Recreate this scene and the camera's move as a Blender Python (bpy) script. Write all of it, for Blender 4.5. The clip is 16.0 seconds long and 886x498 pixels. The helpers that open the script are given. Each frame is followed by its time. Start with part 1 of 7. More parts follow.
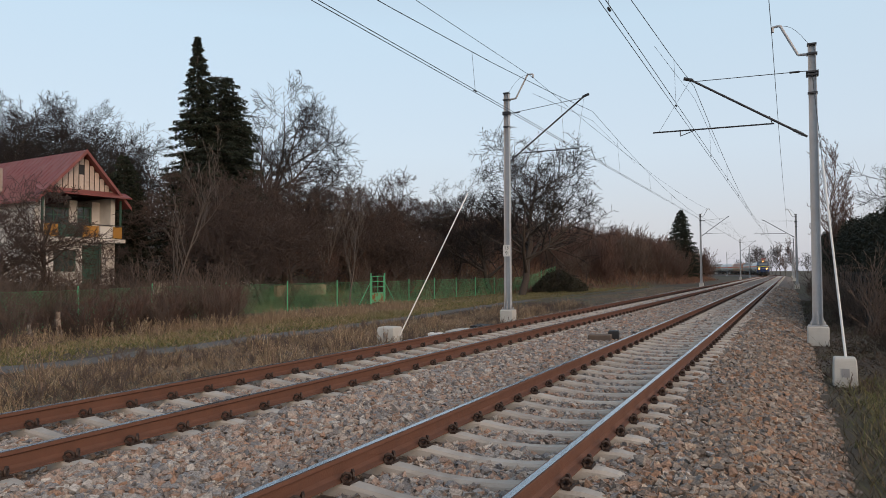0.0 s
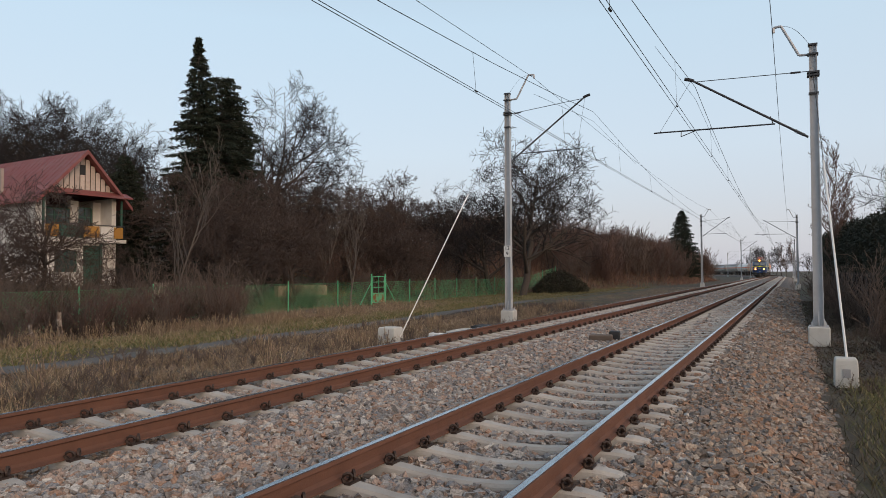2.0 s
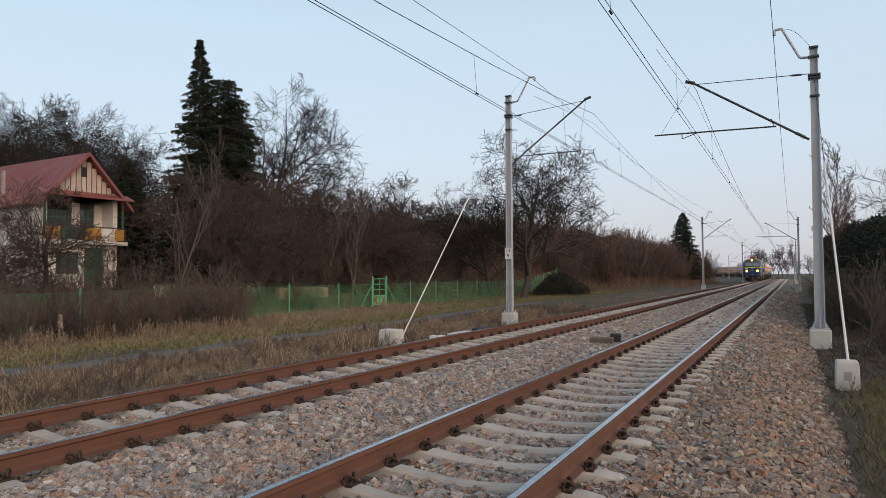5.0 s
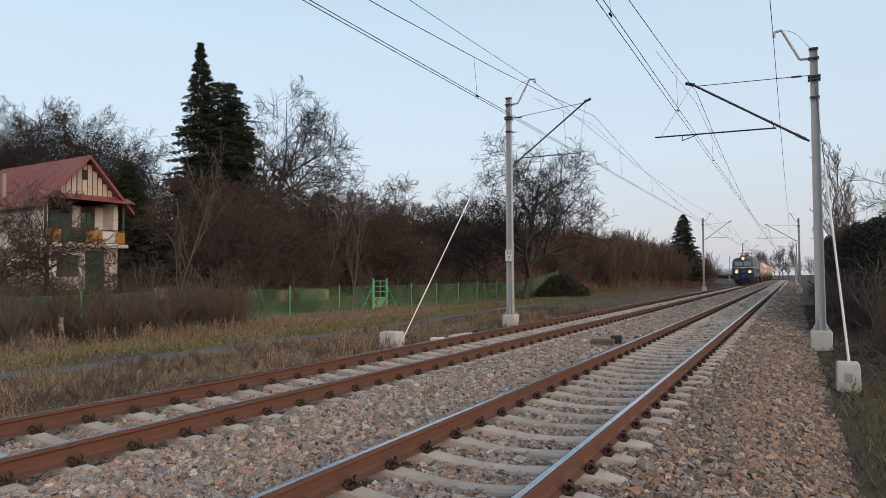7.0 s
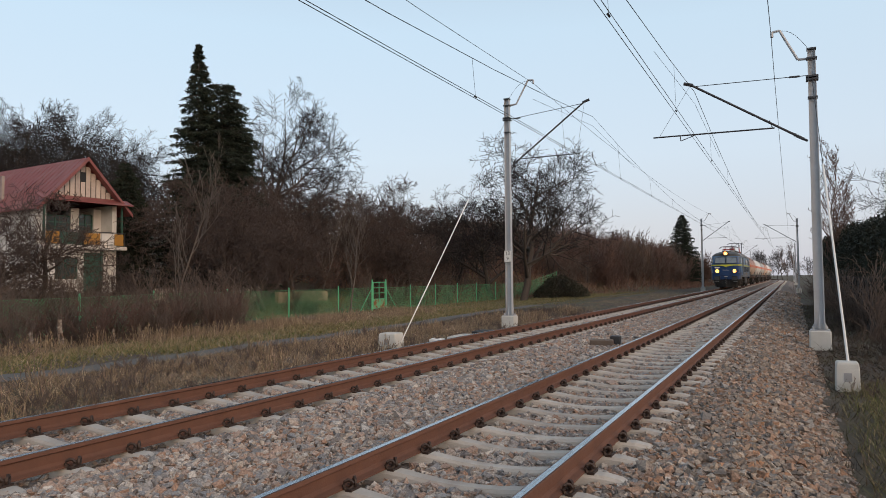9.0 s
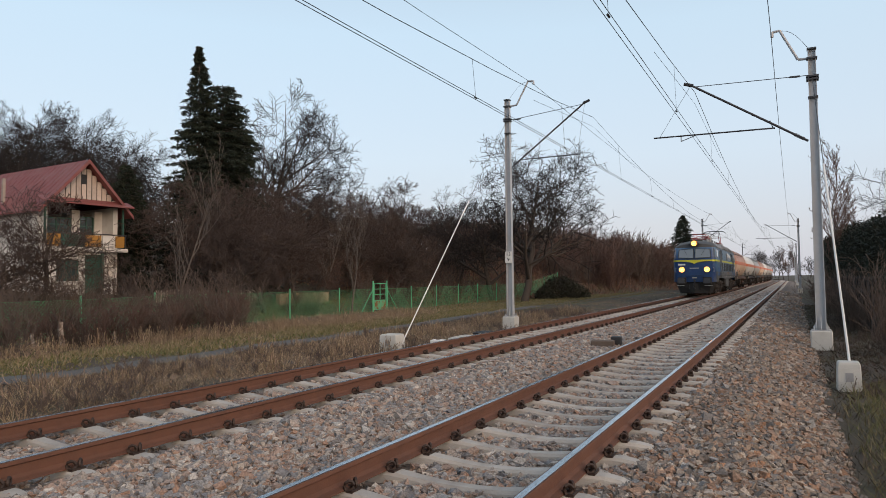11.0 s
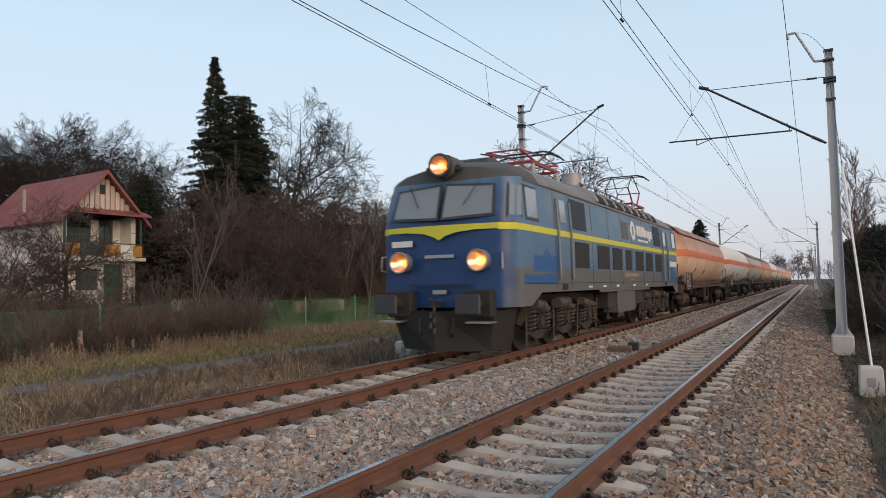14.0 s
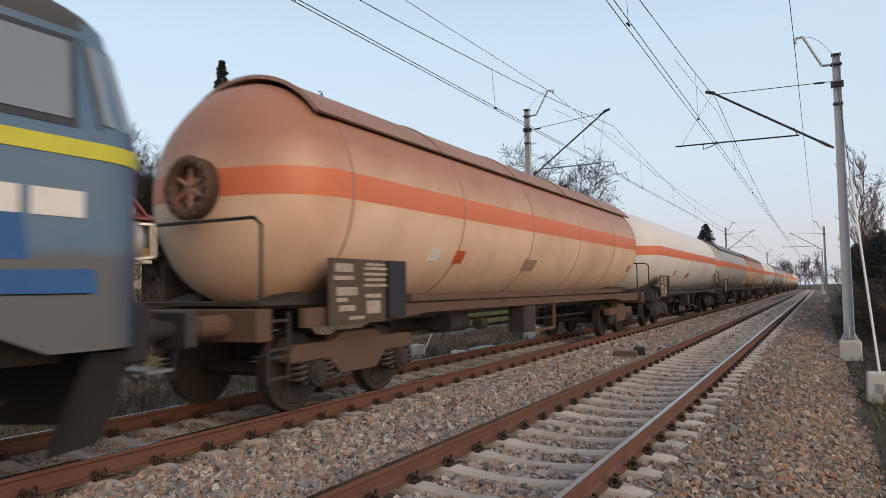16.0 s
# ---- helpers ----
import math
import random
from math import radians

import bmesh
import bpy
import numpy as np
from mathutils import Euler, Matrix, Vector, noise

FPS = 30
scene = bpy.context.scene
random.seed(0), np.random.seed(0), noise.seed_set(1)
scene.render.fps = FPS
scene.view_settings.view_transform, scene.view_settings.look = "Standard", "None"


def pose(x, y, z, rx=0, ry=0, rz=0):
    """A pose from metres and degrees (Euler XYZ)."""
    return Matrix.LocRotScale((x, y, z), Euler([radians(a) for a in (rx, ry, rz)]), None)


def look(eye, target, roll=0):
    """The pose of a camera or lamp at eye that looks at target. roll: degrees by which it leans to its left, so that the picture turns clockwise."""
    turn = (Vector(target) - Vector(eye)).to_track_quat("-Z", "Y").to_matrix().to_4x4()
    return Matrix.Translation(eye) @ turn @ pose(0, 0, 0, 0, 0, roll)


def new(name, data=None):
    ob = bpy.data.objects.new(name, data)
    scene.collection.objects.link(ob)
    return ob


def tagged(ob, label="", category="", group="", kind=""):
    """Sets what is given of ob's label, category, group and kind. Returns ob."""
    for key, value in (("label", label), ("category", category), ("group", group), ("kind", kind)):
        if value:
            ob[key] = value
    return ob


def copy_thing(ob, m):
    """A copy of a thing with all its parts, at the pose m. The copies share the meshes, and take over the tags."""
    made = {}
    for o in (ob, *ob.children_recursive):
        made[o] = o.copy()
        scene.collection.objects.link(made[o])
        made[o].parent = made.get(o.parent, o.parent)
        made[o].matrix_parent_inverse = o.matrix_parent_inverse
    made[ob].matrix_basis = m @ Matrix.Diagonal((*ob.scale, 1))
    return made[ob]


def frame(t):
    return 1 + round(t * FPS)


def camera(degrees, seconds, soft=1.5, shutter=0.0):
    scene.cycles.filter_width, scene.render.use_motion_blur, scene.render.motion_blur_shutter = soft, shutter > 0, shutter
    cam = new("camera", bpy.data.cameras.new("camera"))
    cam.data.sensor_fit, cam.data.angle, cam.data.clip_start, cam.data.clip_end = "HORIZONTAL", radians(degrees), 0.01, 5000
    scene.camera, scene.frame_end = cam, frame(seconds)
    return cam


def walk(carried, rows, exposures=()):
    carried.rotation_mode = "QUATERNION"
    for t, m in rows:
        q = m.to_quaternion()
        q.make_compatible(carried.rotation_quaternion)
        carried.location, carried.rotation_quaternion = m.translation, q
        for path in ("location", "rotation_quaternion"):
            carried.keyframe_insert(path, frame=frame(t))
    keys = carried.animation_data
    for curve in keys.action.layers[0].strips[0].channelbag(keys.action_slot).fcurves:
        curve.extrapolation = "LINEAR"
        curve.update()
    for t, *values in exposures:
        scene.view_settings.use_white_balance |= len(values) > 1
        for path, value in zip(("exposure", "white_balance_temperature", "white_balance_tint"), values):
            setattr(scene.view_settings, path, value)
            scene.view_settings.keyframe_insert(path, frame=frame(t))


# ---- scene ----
cam = camera(65.89, 16.0, soft=0.6, shutter=0.22)
walk(cam, [
    (0.0, pose(0.000, -0.000, 1.405, 91.925, 0.249, 26.928)),
    (0.5, pose(0.003, -0.010, 1.406, 91.971, 0.181, 26.962)),
    (1.0, pose(-0.002, -0.000, 1.403, 91.963, 0.201, 26.990)),
    (1.5, pose(0.003, -0.001, 1.405, 91.939, 0.171, 26.989)),
    (2.0, pose(0.000, -0.002, 1.404, 91.960, 0.232, 26.990)),
    (2.5, pose(-0.001, -0.008, 1.403, 92.049, 0.281, 27.000)),
    (3.0, pose(-0.001, -0.006, 1.404, 92.083, 0.331, 27.063)),
    (3.5, pose(0.004, -0.012, 1.405, 92.177, 0.254, 27.012)),
    (4.0, pose(0.002, -0.007, 1.405, 92.099, 0.149, 27.006)),
    (6.5, pose(0.006, -0.004, 1.405, 92.272, 0.318, 27.171)),
    (7.0, pose(0.006, -0.010, 1.410, 92.313, 0.306, 27.123)),
    (7.5, pose(0.004, -0.007, 1.411, 92.436, 0.071, 27.135)),
    (8.0, pose(0.004, -0.006, 1.407, 92.585, 0.145, 26.783)),
    (8.5, pose(0.004, 0.002, 1.406, 92.362, 0.254, 26.868)),
    (9.0, pose(0.004, -0.004, 1.406, 92.411, 0.491, 27.036)),
    (11.5, pose(0.010, -0.001, 1.404, 92.559, 0.744, 27.205)),
    (12.0, pose(0.010, -0.006, 1.407, 92.652, 0.929, 27.400)),
    (12.5, pose(0.008, 0.002, 1.405, 92.727, 0.831, 27.474)),
    (13.0, pose(0.007, 0.007, 1.403, 92.819, 0.859, 27.770)),
    (13.5, pose(0.006, 0.004, 1.402, 92.867, 0.877, 28.084)),
    (14.0, pose(0.006, 0.003, 1.405, 93.071, 1.070, 28.388)),
    (14.5, pose(0.009, 0.011, 1.411, 93.353, 1.169, 28.691)),
    (15.0, pose(0.009, 0.015, 1.417, 93.454, 1.176, 28.788)),
    (15.5, pose(0.010, 0.006, 1.409, 93.404, 1.062, 28.751)),
    (16.0, pose(0.002, 0.009, 1.407, 93.374, 0.834, 28.831)),
], exposures=[(0.0, -0.03), (4.2, -0.01), (6.3, 0.02), (9.2, 0.04), (11.3, 0.06), (13.5, 0.05), (14.5, 0.09), (15.0, 0.13), (15.5, 0.11), (16.0, 0.04)])

# ---- sky and light ----
world = bpy.data.worlds.new("dusk_sky")
scene.world = world
world.use_nodes = True
wn, wl = world.node_tree.nodes, world.node_tree.links
wn.clear()
sky = wn.new("ShaderNodeTexSky")
sky.sky_type = "NISHITA"
sky.sun_disc = False
sky.sun_elevation, sky.sun_rotation = radians(5), radians(118)
sky.air_density, sky.dust_density, sky.ozone_density = 1.0, 1.2, 2.0
co = wn.new("ShaderNodeTexCoord")
sep = wn.new("ShaderNodeSeparateXYZ")
wl.new(co.outputs["Generated"], sep.inputs[0])
ramp = wn.new("ShaderNodeValToRGB")
wl.new(sep.outputs[2], ramp.inputs[0])
stops = [(0.0, (0.53, 0.54, 0.62)), (0.07, (0.57, 0.585, 0.665)), (0.17, (0.59, 0.665, 0.76)), (0.34, (0.545, 0.675, 0.79)), (0.7, (0.30, 0.38, 0.47)), (1.0, (0.27, 0.33, 0.40))]
ramp.color_ramp.elements[0].position, ramp.color_ramp.elements[1].position = 0.0, 1.0
for pos, _ in stops[1:-1]:
    ramp.color_ramp.elements.new(pos)
for el, (pos, c) in zip(ramp.color_ramp.elements, stops):
    el.position, el.color = pos, (*c, 1)
bg_sky, bg_haze, add = wn.new("ShaderNodeBackground"), wn.new("ShaderNodeBackground"), wn.new("ShaderNodeAddShader")
wl.new(sky.outputs[0], bg_sky.inputs[0])
wl.new(ramp.outputs[0], bg_haze.inputs[0])
bg_sky.inputs[1].default_value, bg_haze.inputs[1].default_value = 0.05, 1.0
out = wn.new("ShaderNodeOutputWorld")
wl.new(bg_sky.outputs[0], add.inputs[0])
wl.new(bg_haze.outputs[0], add.inputs[1])
wl.new(add.outputs[0], out.inputs[0])

sun = new("sun", bpy.data.lights.new("sun", "SUN"))
sun.data.energy, sun.data.angle, sun.data.color = 1.9, radians(50), (1.0, 0.70, 0.47)
sun.matrix_world = look((0, 0, 0), (-0.80, 0.42, -0.40))


# ---- materials ----
def mat(name, base, rough=0.8, metal=0.0, second=None, scale=4.0, mix=0.5, bump=0.3, bscale=60.0, third=None, tscale=0.8, tmix=0.35, island=0.0, spec=0.5, sharp=0.2, objrand=0.0):
    """Two-scale noise paint: base and second by fine noise, third by broad stains."""
    m = bpy.data.materials.new(name)
    m.use_nodes = True
    n, l = m.node_tree.nodes, m.node_tree.links
    b = n["Principled BSDF"]
    tc = n.new("ShaderNodeTexCoord")

    def noise_ramp(sc, lo, hi, detail=6):
        t = n.new("ShaderNodeTexNoise")
        t.inputs["Scale"].default_value, t.inputs["Detail"].default_value = sc, detail
        l.new(tc.outputs["Object"], t.inputs["Vector"])
        r = n.new("ShaderNodeMapRange")
        r.inputs[1].default_value, r.inputs[2].default_value = lo, hi
        l.new(t.outputs[0], r.inputs[0])
        return r.outputs[0]

    def blend(a, c2, fac, amount):
        x = n.new("ShaderNodeMix")
        x.data_type = "RGBA"
        mul = n.new("ShaderNodeMath")
        mul.operation = "MULTIPLY"
        mul.inputs[1].default_value = amount
        l.new(fac, mul.inputs[0])
        l.new(mul.outputs[0], x.inputs[0])
        if isinstance(a, tuple):
            x.inputs[6].default_value = (*a, 1)
        else:
            l.new(a, x.inputs[6])
        if isinstance(c2, tuple):
            x.inputs[7].default_value = (*c2, 1)
        else:
            l.new(c2, x.inputs[7])
        return x.outputs[2]

    second = second or tuple(v * 0.7 for v in base)
    col = blend(base, second, noise_ramp(scale, 0.5 - sharp, 0.5 + sharp), mix)
    if third:
        col = blend(col, third, noise_ramp(tscale, 0.45, 0.7), tmix)
    if island or objrand:
        g = n.new("ShaderNodeNewGeometry" if island else "ShaderNodeObjectInfo")
        hsv = n.new("ShaderNodeHueSaturation")
        r = n.new("ShaderNodeMapRange")
        a = island or objrand
        r.inputs[3].default_value, r.inputs[4].default_value = 1 - a, 1 + a
        l.new(g.outputs["Random Per Island" if island else "Random"], r.inputs[0])
        l.new(r.outputs[0], hsv.inputs["Value"])
        l.new(col, hsv.inputs["Color"])
        col = hsv.outputs[0]
    l.new(col, b.inputs["Base Color"])
    b.inputs["Roughness"].default_value, b.inputs["Metallic"].default_value = rough, metal
    b.inputs["Specular IOR Level"].default_value = spec
    if bump:
        t = n.new("ShaderNodeTexNoise")
        t.inputs["Scale"].default_value, t.inputs["Detail"].default_value = bscale, 5
        l.new(tc.outputs["Object"], t.inputs["Vector"])
        bp = n.new("ShaderNodeBump")
        bp.inputs["Strength"].default_value, bp.inputs["Distance"].default_value = bump, 0.02
        l.new(t.outputs[0], bp.inputs["Height"])
        l.new(bp.outputs[0], b.inputs["Normal"])
    return m


def stone_mat(name, colours, rough=0.85):
    """Each joined piece takes its colour by chance from a list."""
    m = bpy.data.materials.new(name)
    m.use_nodes = True
    n, l = m.node_tree.nodes, m.node_tree.links
    b = n["Principled BSDF"]
    g = n.new("ShaderNodeNewGeometry")
    r = n.new("ShaderNodeValToRGB")
    r.color_ramp.interpolation = "CONSTANT"
    while len(r.color_ramp.elements) < len(colours):
        r.color_ramp.elements.new(0.5)
    for i, (e, c) in enumerate(zip(r.color_ramp.elements, colours)):
        e.position, e.color = i / len(colours), (*c, 1)
    l.new(g.outputs["Random Per Island"], r.inputs[0])
    tc = n.new("ShaderNodeTexCoord")
    t = n.new("ShaderNodeTexNoise")
    t.inputs["Scale"].default_value, t.inputs["Detail"].default_value = 55, 6
    l.new(tc.outputs["Object"], t.inputs["Vector"])
    hsv = n.new("ShaderNodeHueSaturation")
    mr = n.new("ShaderNodeMapRange")
    mr.inputs[1].default_value, mr.inputs[2].default_value, mr.inputs[3].default_value, mr.inputs[4].default_value = 0.3, 0.7, 0.55, 1.35
    l.new(t.outputs[0], mr.inputs[0])
    l.new(mr.outputs[0], hsv.inputs["Value"])
    l.new(r.outputs[0], hsv.inputs["Color"])
    l.new(hsv.outputs[0], b.inputs["Base Color"])
    b.inputs["Roughness"].default_value = rough
    return m


def glow_mat(name, colour, strength):
    m = bpy.data.materials.new(name)
    m.use_nodes = True
    b = m.node_tree.nodes["Principled BSDF"]
    b.inputs["Base Color"].default_value = (*colour, 1)
    b.inputs["Emission Color"].default_value = (*colour, 1)
    b.inputs["Emission Strength"].default_value = strength
    return m


def glass_mat(name, tint=(0.02, 0.025, 0.03)):
    m = bpy.data.materials.new(name)
    m.use_nodes = True
    b = m.node_tree.nodes["Principled BSDF"]
    b.inputs["Base Color"].default_value = (*tint, 1)
    b.inputs["Roughness"].default_value = 0.04
    b.inputs["Specular IOR Level"].default_value = 0.9
    b.inputs["Coat Weight"].default_value = 0.6
    b.inputs["Coat Roughness"].default_value = 0.03
    return m


BALLAST_COLS = [(0.30, 0.215, 0.17), (0.22, 0.20, 0.19), (0.33, 0.27, 0.225), (0.18, 0.175, 0.18), (0.27, 0.185, 0.14), (0.36, 0.31, 0.265), (0.235, 0.215, 0.20), (0.30, 0.18, 0.12), (0.42, 0.38, 0.34), (0.15, 0.13, 0.12), (0.27, 0.25, 0.235), (0.31, 0.225, 0.18)]
M_STONE = stone_mat("ballast_stones", [(0.015 + 0.88 * c[0], 0.015 + 0.81 * c[1], 0.012 + 0.75 * c[2]) for c in BALLAST_COLS])
M_STONEPALE = stone_mat("pale_ballast_stones", [tuple(0.035 + 1.03 * v for v in c) for c in BALLAST_COLS])
M_BED = mat("ballast_bed", (0.21, 0.165, 0.138), 0.95, second=(0.07, 0.06, 0.055), scale=16, mix=0.95, bump=1.0, bscale=20, third=(0.30, 0.26, 0.23), tscale=9, sharp=0.1)
M_RUST = mat("rail_rust", (0.135, 0.058, 0.035), 0.8, second=(0.085, 0.04, 0.028), scale=9, bump=0.25, bscale=80, third=(0.17, 0.075, 0.045), tscale=2)
M_RAILTOP = mat("rail_polished", (0.42, 0.44, 0.47), 0.22, 1.0, second=(0.30, 0.31, 0.33), scale=3, bump=0.05)
M_SLEEPER = mat("sleeper_concrete", (0.49, 0.455, 0.415), 0.9, second=(0.36, 0.33, 0.295), scale=7, bump=0.4, bscale=70, third=(0.27, 0.215, 0.175), tscale=3, tmix=0.4, objrand=0.12)
M_CLIP = mat("fastening_steel", (0.05, 0.034, 0.028), 0.6, 0.4, second=(0.06, 0.035, 0.025), scale=40, bump=0.2)
M_CONC = mat("weathered_concrete", (0.55, 0.54, 0.51), 0.9, second=(0.42, 0.41, 0.38), scale=5, bump=0.4, bscale=50, third=(0.36, 0.34, 0.29), tscale=2)
M_STEEL = mat("galvanised_steel", (0.47, 0.48, 0.50), 0.55, 0.25, second=(0.38, 0.39, 0.41), scale=6, bump=0.1, third=(0.33, 0.31, 0.29), tscale=1.2)
M_DARKSTEEL = mat("dark_steel", (0.07, 0.07, 0.075), 0.5, 0.5, second=(0.045, 0.045, 0.05), scale=9, bump=0.1)
M_WIRE = mat("copper_wire", (0.04, 0.037, 0.037), 0.5, 0.4, bump=0)
M_WHITE = mat("white_paint", (0.72, 0.71, 0.69), 0.6, second=(0.6, 0.58, 0.55), scale=8, bump=0.1)
M_BLACK = mat("black_paint", (0.02, 0.02, 0.022), 0.6, bump=0.1)
M_SOIL = mat("verge_soil", (0.085, 0.064, 0.047), 1.0, second=(0.045, 0.034, 0.027), scale=3.5, mix=0.85, bump=1.0, bscale=9, third=(0.075, 0.08, 0.036), tscale=0.25, tmix=0.8)
M_PATH = mat("asphalt_path", (0.115, 0.11, 0.108), 0.95, second=(0.075, 0.07, 0.066), scale=6, bump=0.6, bscale=50, third=(0.12, 0.12, 0.08), tscale=0.7)
M_DRY = stone_mat("dry_grass", [(0.36, 0.265, 0.17), (0.27, 0.19, 0.13), (0.46, 0.36, 0.235), (0.17, 0.125, 0.095), (0.31, 0.215, 0.16), (0.23, 0.18, 0.11)], 1.0)
M_LITTER = stone_mat("dark_leaf_litter", [(0.05, 0.036, 0.028), (0.075, 0.048, 0.036), (0.035, 0.027, 0.022), (0.10, 0.066, 0.047)], 1.0)
M_BRACKEN = stone_mat("rusty_dead_bracken", [(0.21, 0.115, 0.085), (0.15, 0.085, 0.065), (0.26, 0.16, 0.115), (0.11, 0.065, 0.05), (0.19, 0.13, 0.085), (0.24, 0.125, 0.09)], 1.0)
M_SHRUB = mat("grey_brown_stems", (0.135, 0.10, 0.082), 0.95, second=(0.075, 0.055, 0.046), scale=3, bump=0)
M_DEAD = stone_mat("dead_weeds", [(0.10, 0.075, 0.05), (0.06, 0.045, 0.035), (0.085, 0.08, 0.04), (0.14, 0.105, 0.07), (0.045, 0.035, 0.03)], 1.0)
M_GREEN = stone_mat("lawn_grass", [(0.125, 0.13, 0.045), (0.17, 0.158, 0.06), (0.27, 0.22, 0.115), (0.10, 0.112, 0.04), (0.21, 0.168, 0.08), (0.30, 0.235, 0.14)], 1.0)
M_BARK = mat("bark", (0.075, 0.06, 0.05), 0.95, second=(0.045, 0.035, 0.03), scale=12, bump=0.5, bscale=30)
M_BARKPALE = mat("pale_bark", (0.12, 0.098, 0.082), 0.9, second=(0.13, 0.11, 0.095), scale=9, bump=0.4, bscale=30)
M_TWIG = mat("reddish_twigs", (0.13, 0.078, 0.063), 0.95, second=(0.07, 0.044, 0.037), scale=3, bump=0)
M_TWIGMID = mat("brown_twigs", (0.075, 0.052, 0.044), 0.95, second=(0.045, 0.032, 0.028), scale=3, bump=0)
M_TWIGDARK = mat("dark_twigs", (0.026, 0.021, 0.02), 0.95, second=(0.016, 0.013, 0.013), scale=3, bump=0)
M_NEEDLE = stone_mat("spruce_needles", [(0.012, 0.02, 0.012), (0.02, 0.032, 0.017), (0.022, 0.03, 0.016), (0.016, 0.025, 0.015), (0.018, 0.022, 0.013)], 0.9)
M_THUJA = stone_mat("hedge_leaves", [(0.012, 0.018, 0.011), (0.018, 0.024, 0.014), (0.01, 0.014, 0.009), (0.025, 0.025, 0.016)], 0.9)
M_GREENPAINT = mat("green_fence_paint", (0.10, 0.42, 0.22), 0.6, second=(0.08, 0.32, 0.17), scale=5, bump=0.1)


# ---- mesh helpers ----
def part(name, bm, material, parent=None, label="", smooth=False, bevel=0.0):
    """Links a bmesh as one mesh object, under a thing or a part."""
    if bevel:
        bmesh.ops.bevel(bm, geom=list(bm.edges), offset=bevel, segments=1, affect="EDGES", clamp_overlap=True)
    bmesh.ops.recalc_face_normals(bm, faces=list(bm.faces))
    me = bpy.data.meshes.new(name)
    bm.to_mesh(me)
    bm.free()
    return link(name, me, material, parent, label, smooth)


def link(name, me, material, parent=None, label="", smooth=False):
    if smooth:
        me.polygons.foreach_set("use_smooth", [True] * len(me.polygons))
    if material and not me.materials:
        me.materials.append(material)
    ob = new(name, me)
    ob.parent = parent
    if label:
        ob["label"] = label
    return ob


def raw(name, verts, faces, material, parent=None, label="", smooth=False):
    """Links vertices (n x 3) and faces (m x 3 or m x 4) as one mesh object."""
    verts, faces = np.asarray(verts, dtype=np.float32), np.asarray(faces, dtype=np.int32)
    k = faces.shape[1]
    me = bpy.data.meshes.new(name)
    me.vertices.add(len(verts))
    me.vertices.foreach_set("co", verts.ravel())
    me.loops.add(faces.size)
    me.loops.foreach_set("vertex_index", faces.ravel())
    me.polygons.add(len(faces))
    me.polygons.foreach_set("loop_start", np.arange(len(faces), dtype=np.int32) * k)
    me.update(calc_edges=True)
    me.validate()
    return link(name, me, material, parent, label, smooth)


def box(bm, x, y, z, sx, sy, sz, rx=0, ry=0, rz=0):
    m = pose(x, y, z, rx, ry, rz) @ Matrix.Diagonal((sx, sy, sz, 1))
    bmesh.ops.create_cube(bm, size=1, matrix=m)
    return bm


def rod(bm, a, b, r, r2=None, seg=8):
    a, b = Vector(a), Vector(b)
    d = b - a
    m = Matrix.Translation((a + b) / 2) @ d.to_track_quat("Z", "Y").to_matrix().to_4x4()
    bmesh.ops.create_cone(bm, cap_ends=True, segments=seg, radius1=r, radius2=r if r2 is None else r2, depth=d.length, matrix=m)
    return bm


def extrude(bm, pts, axis, a, b):
    """A prism: a polygon of 2D points drawn out along an axis from a to b."""
    put = {"x": lambda p, v: (v, p[0], p[1]), "y": lambda p, v: (p[0], v, p[1]), "z": lambda p, v: (p[0], p[1], v)}[axis]
    lo, hi = [bm.verts.new(put(p, a)) for p in pts], [bm.verts.new(put(p, b)) for p in pts]
    k = len(pts)
    bm.faces.new(lo[::-1])
    bm.faces.new(hi)
    for i in range(k):
        bm.faces.new((lo[i], lo[(i + 1) % k], hi[(i + 1) % k], hi[i]))
    return bm


def loft(bm, rings, cap=True, closed=True):
    vs = [[bm.verts.new(p) for p in r] for r in rings]
    k = len(vs[0])
    for a, b in zip(vs, vs[1:]):
        for i in range(k if closed else k - 1):
            j = (i + 1) % k
            bm.faces.new((a[i], a[j], b[j], b[i]))
    if cap:
        bm.faces.new(vs[0][::-1])
        bm.faces.new(vs[-1])
    return bm


def path_tube(bm, pts, r, seg=5):
    """One unbroken tube along a line of points."""
    pts = [Vector(p) for p in pts]
    rings = []
    for i, p in enumerate(pts):
        d = (pts[min(i + 1, len(pts) - 1)] - pts[max(i - 1, 0)]).normalized()
        u = d.cross(Vector((0.13, 0.2, 1.0))).normalized()
        w = d.cross(u)
        rings.append([p + r * (math.cos(a) * u + math.sin(a) * w) for a in np.linspace(0, 2 * math.pi, seg, endpoint=False)])
    return loft(bm, rings)


def B():
    return bmesh.new()


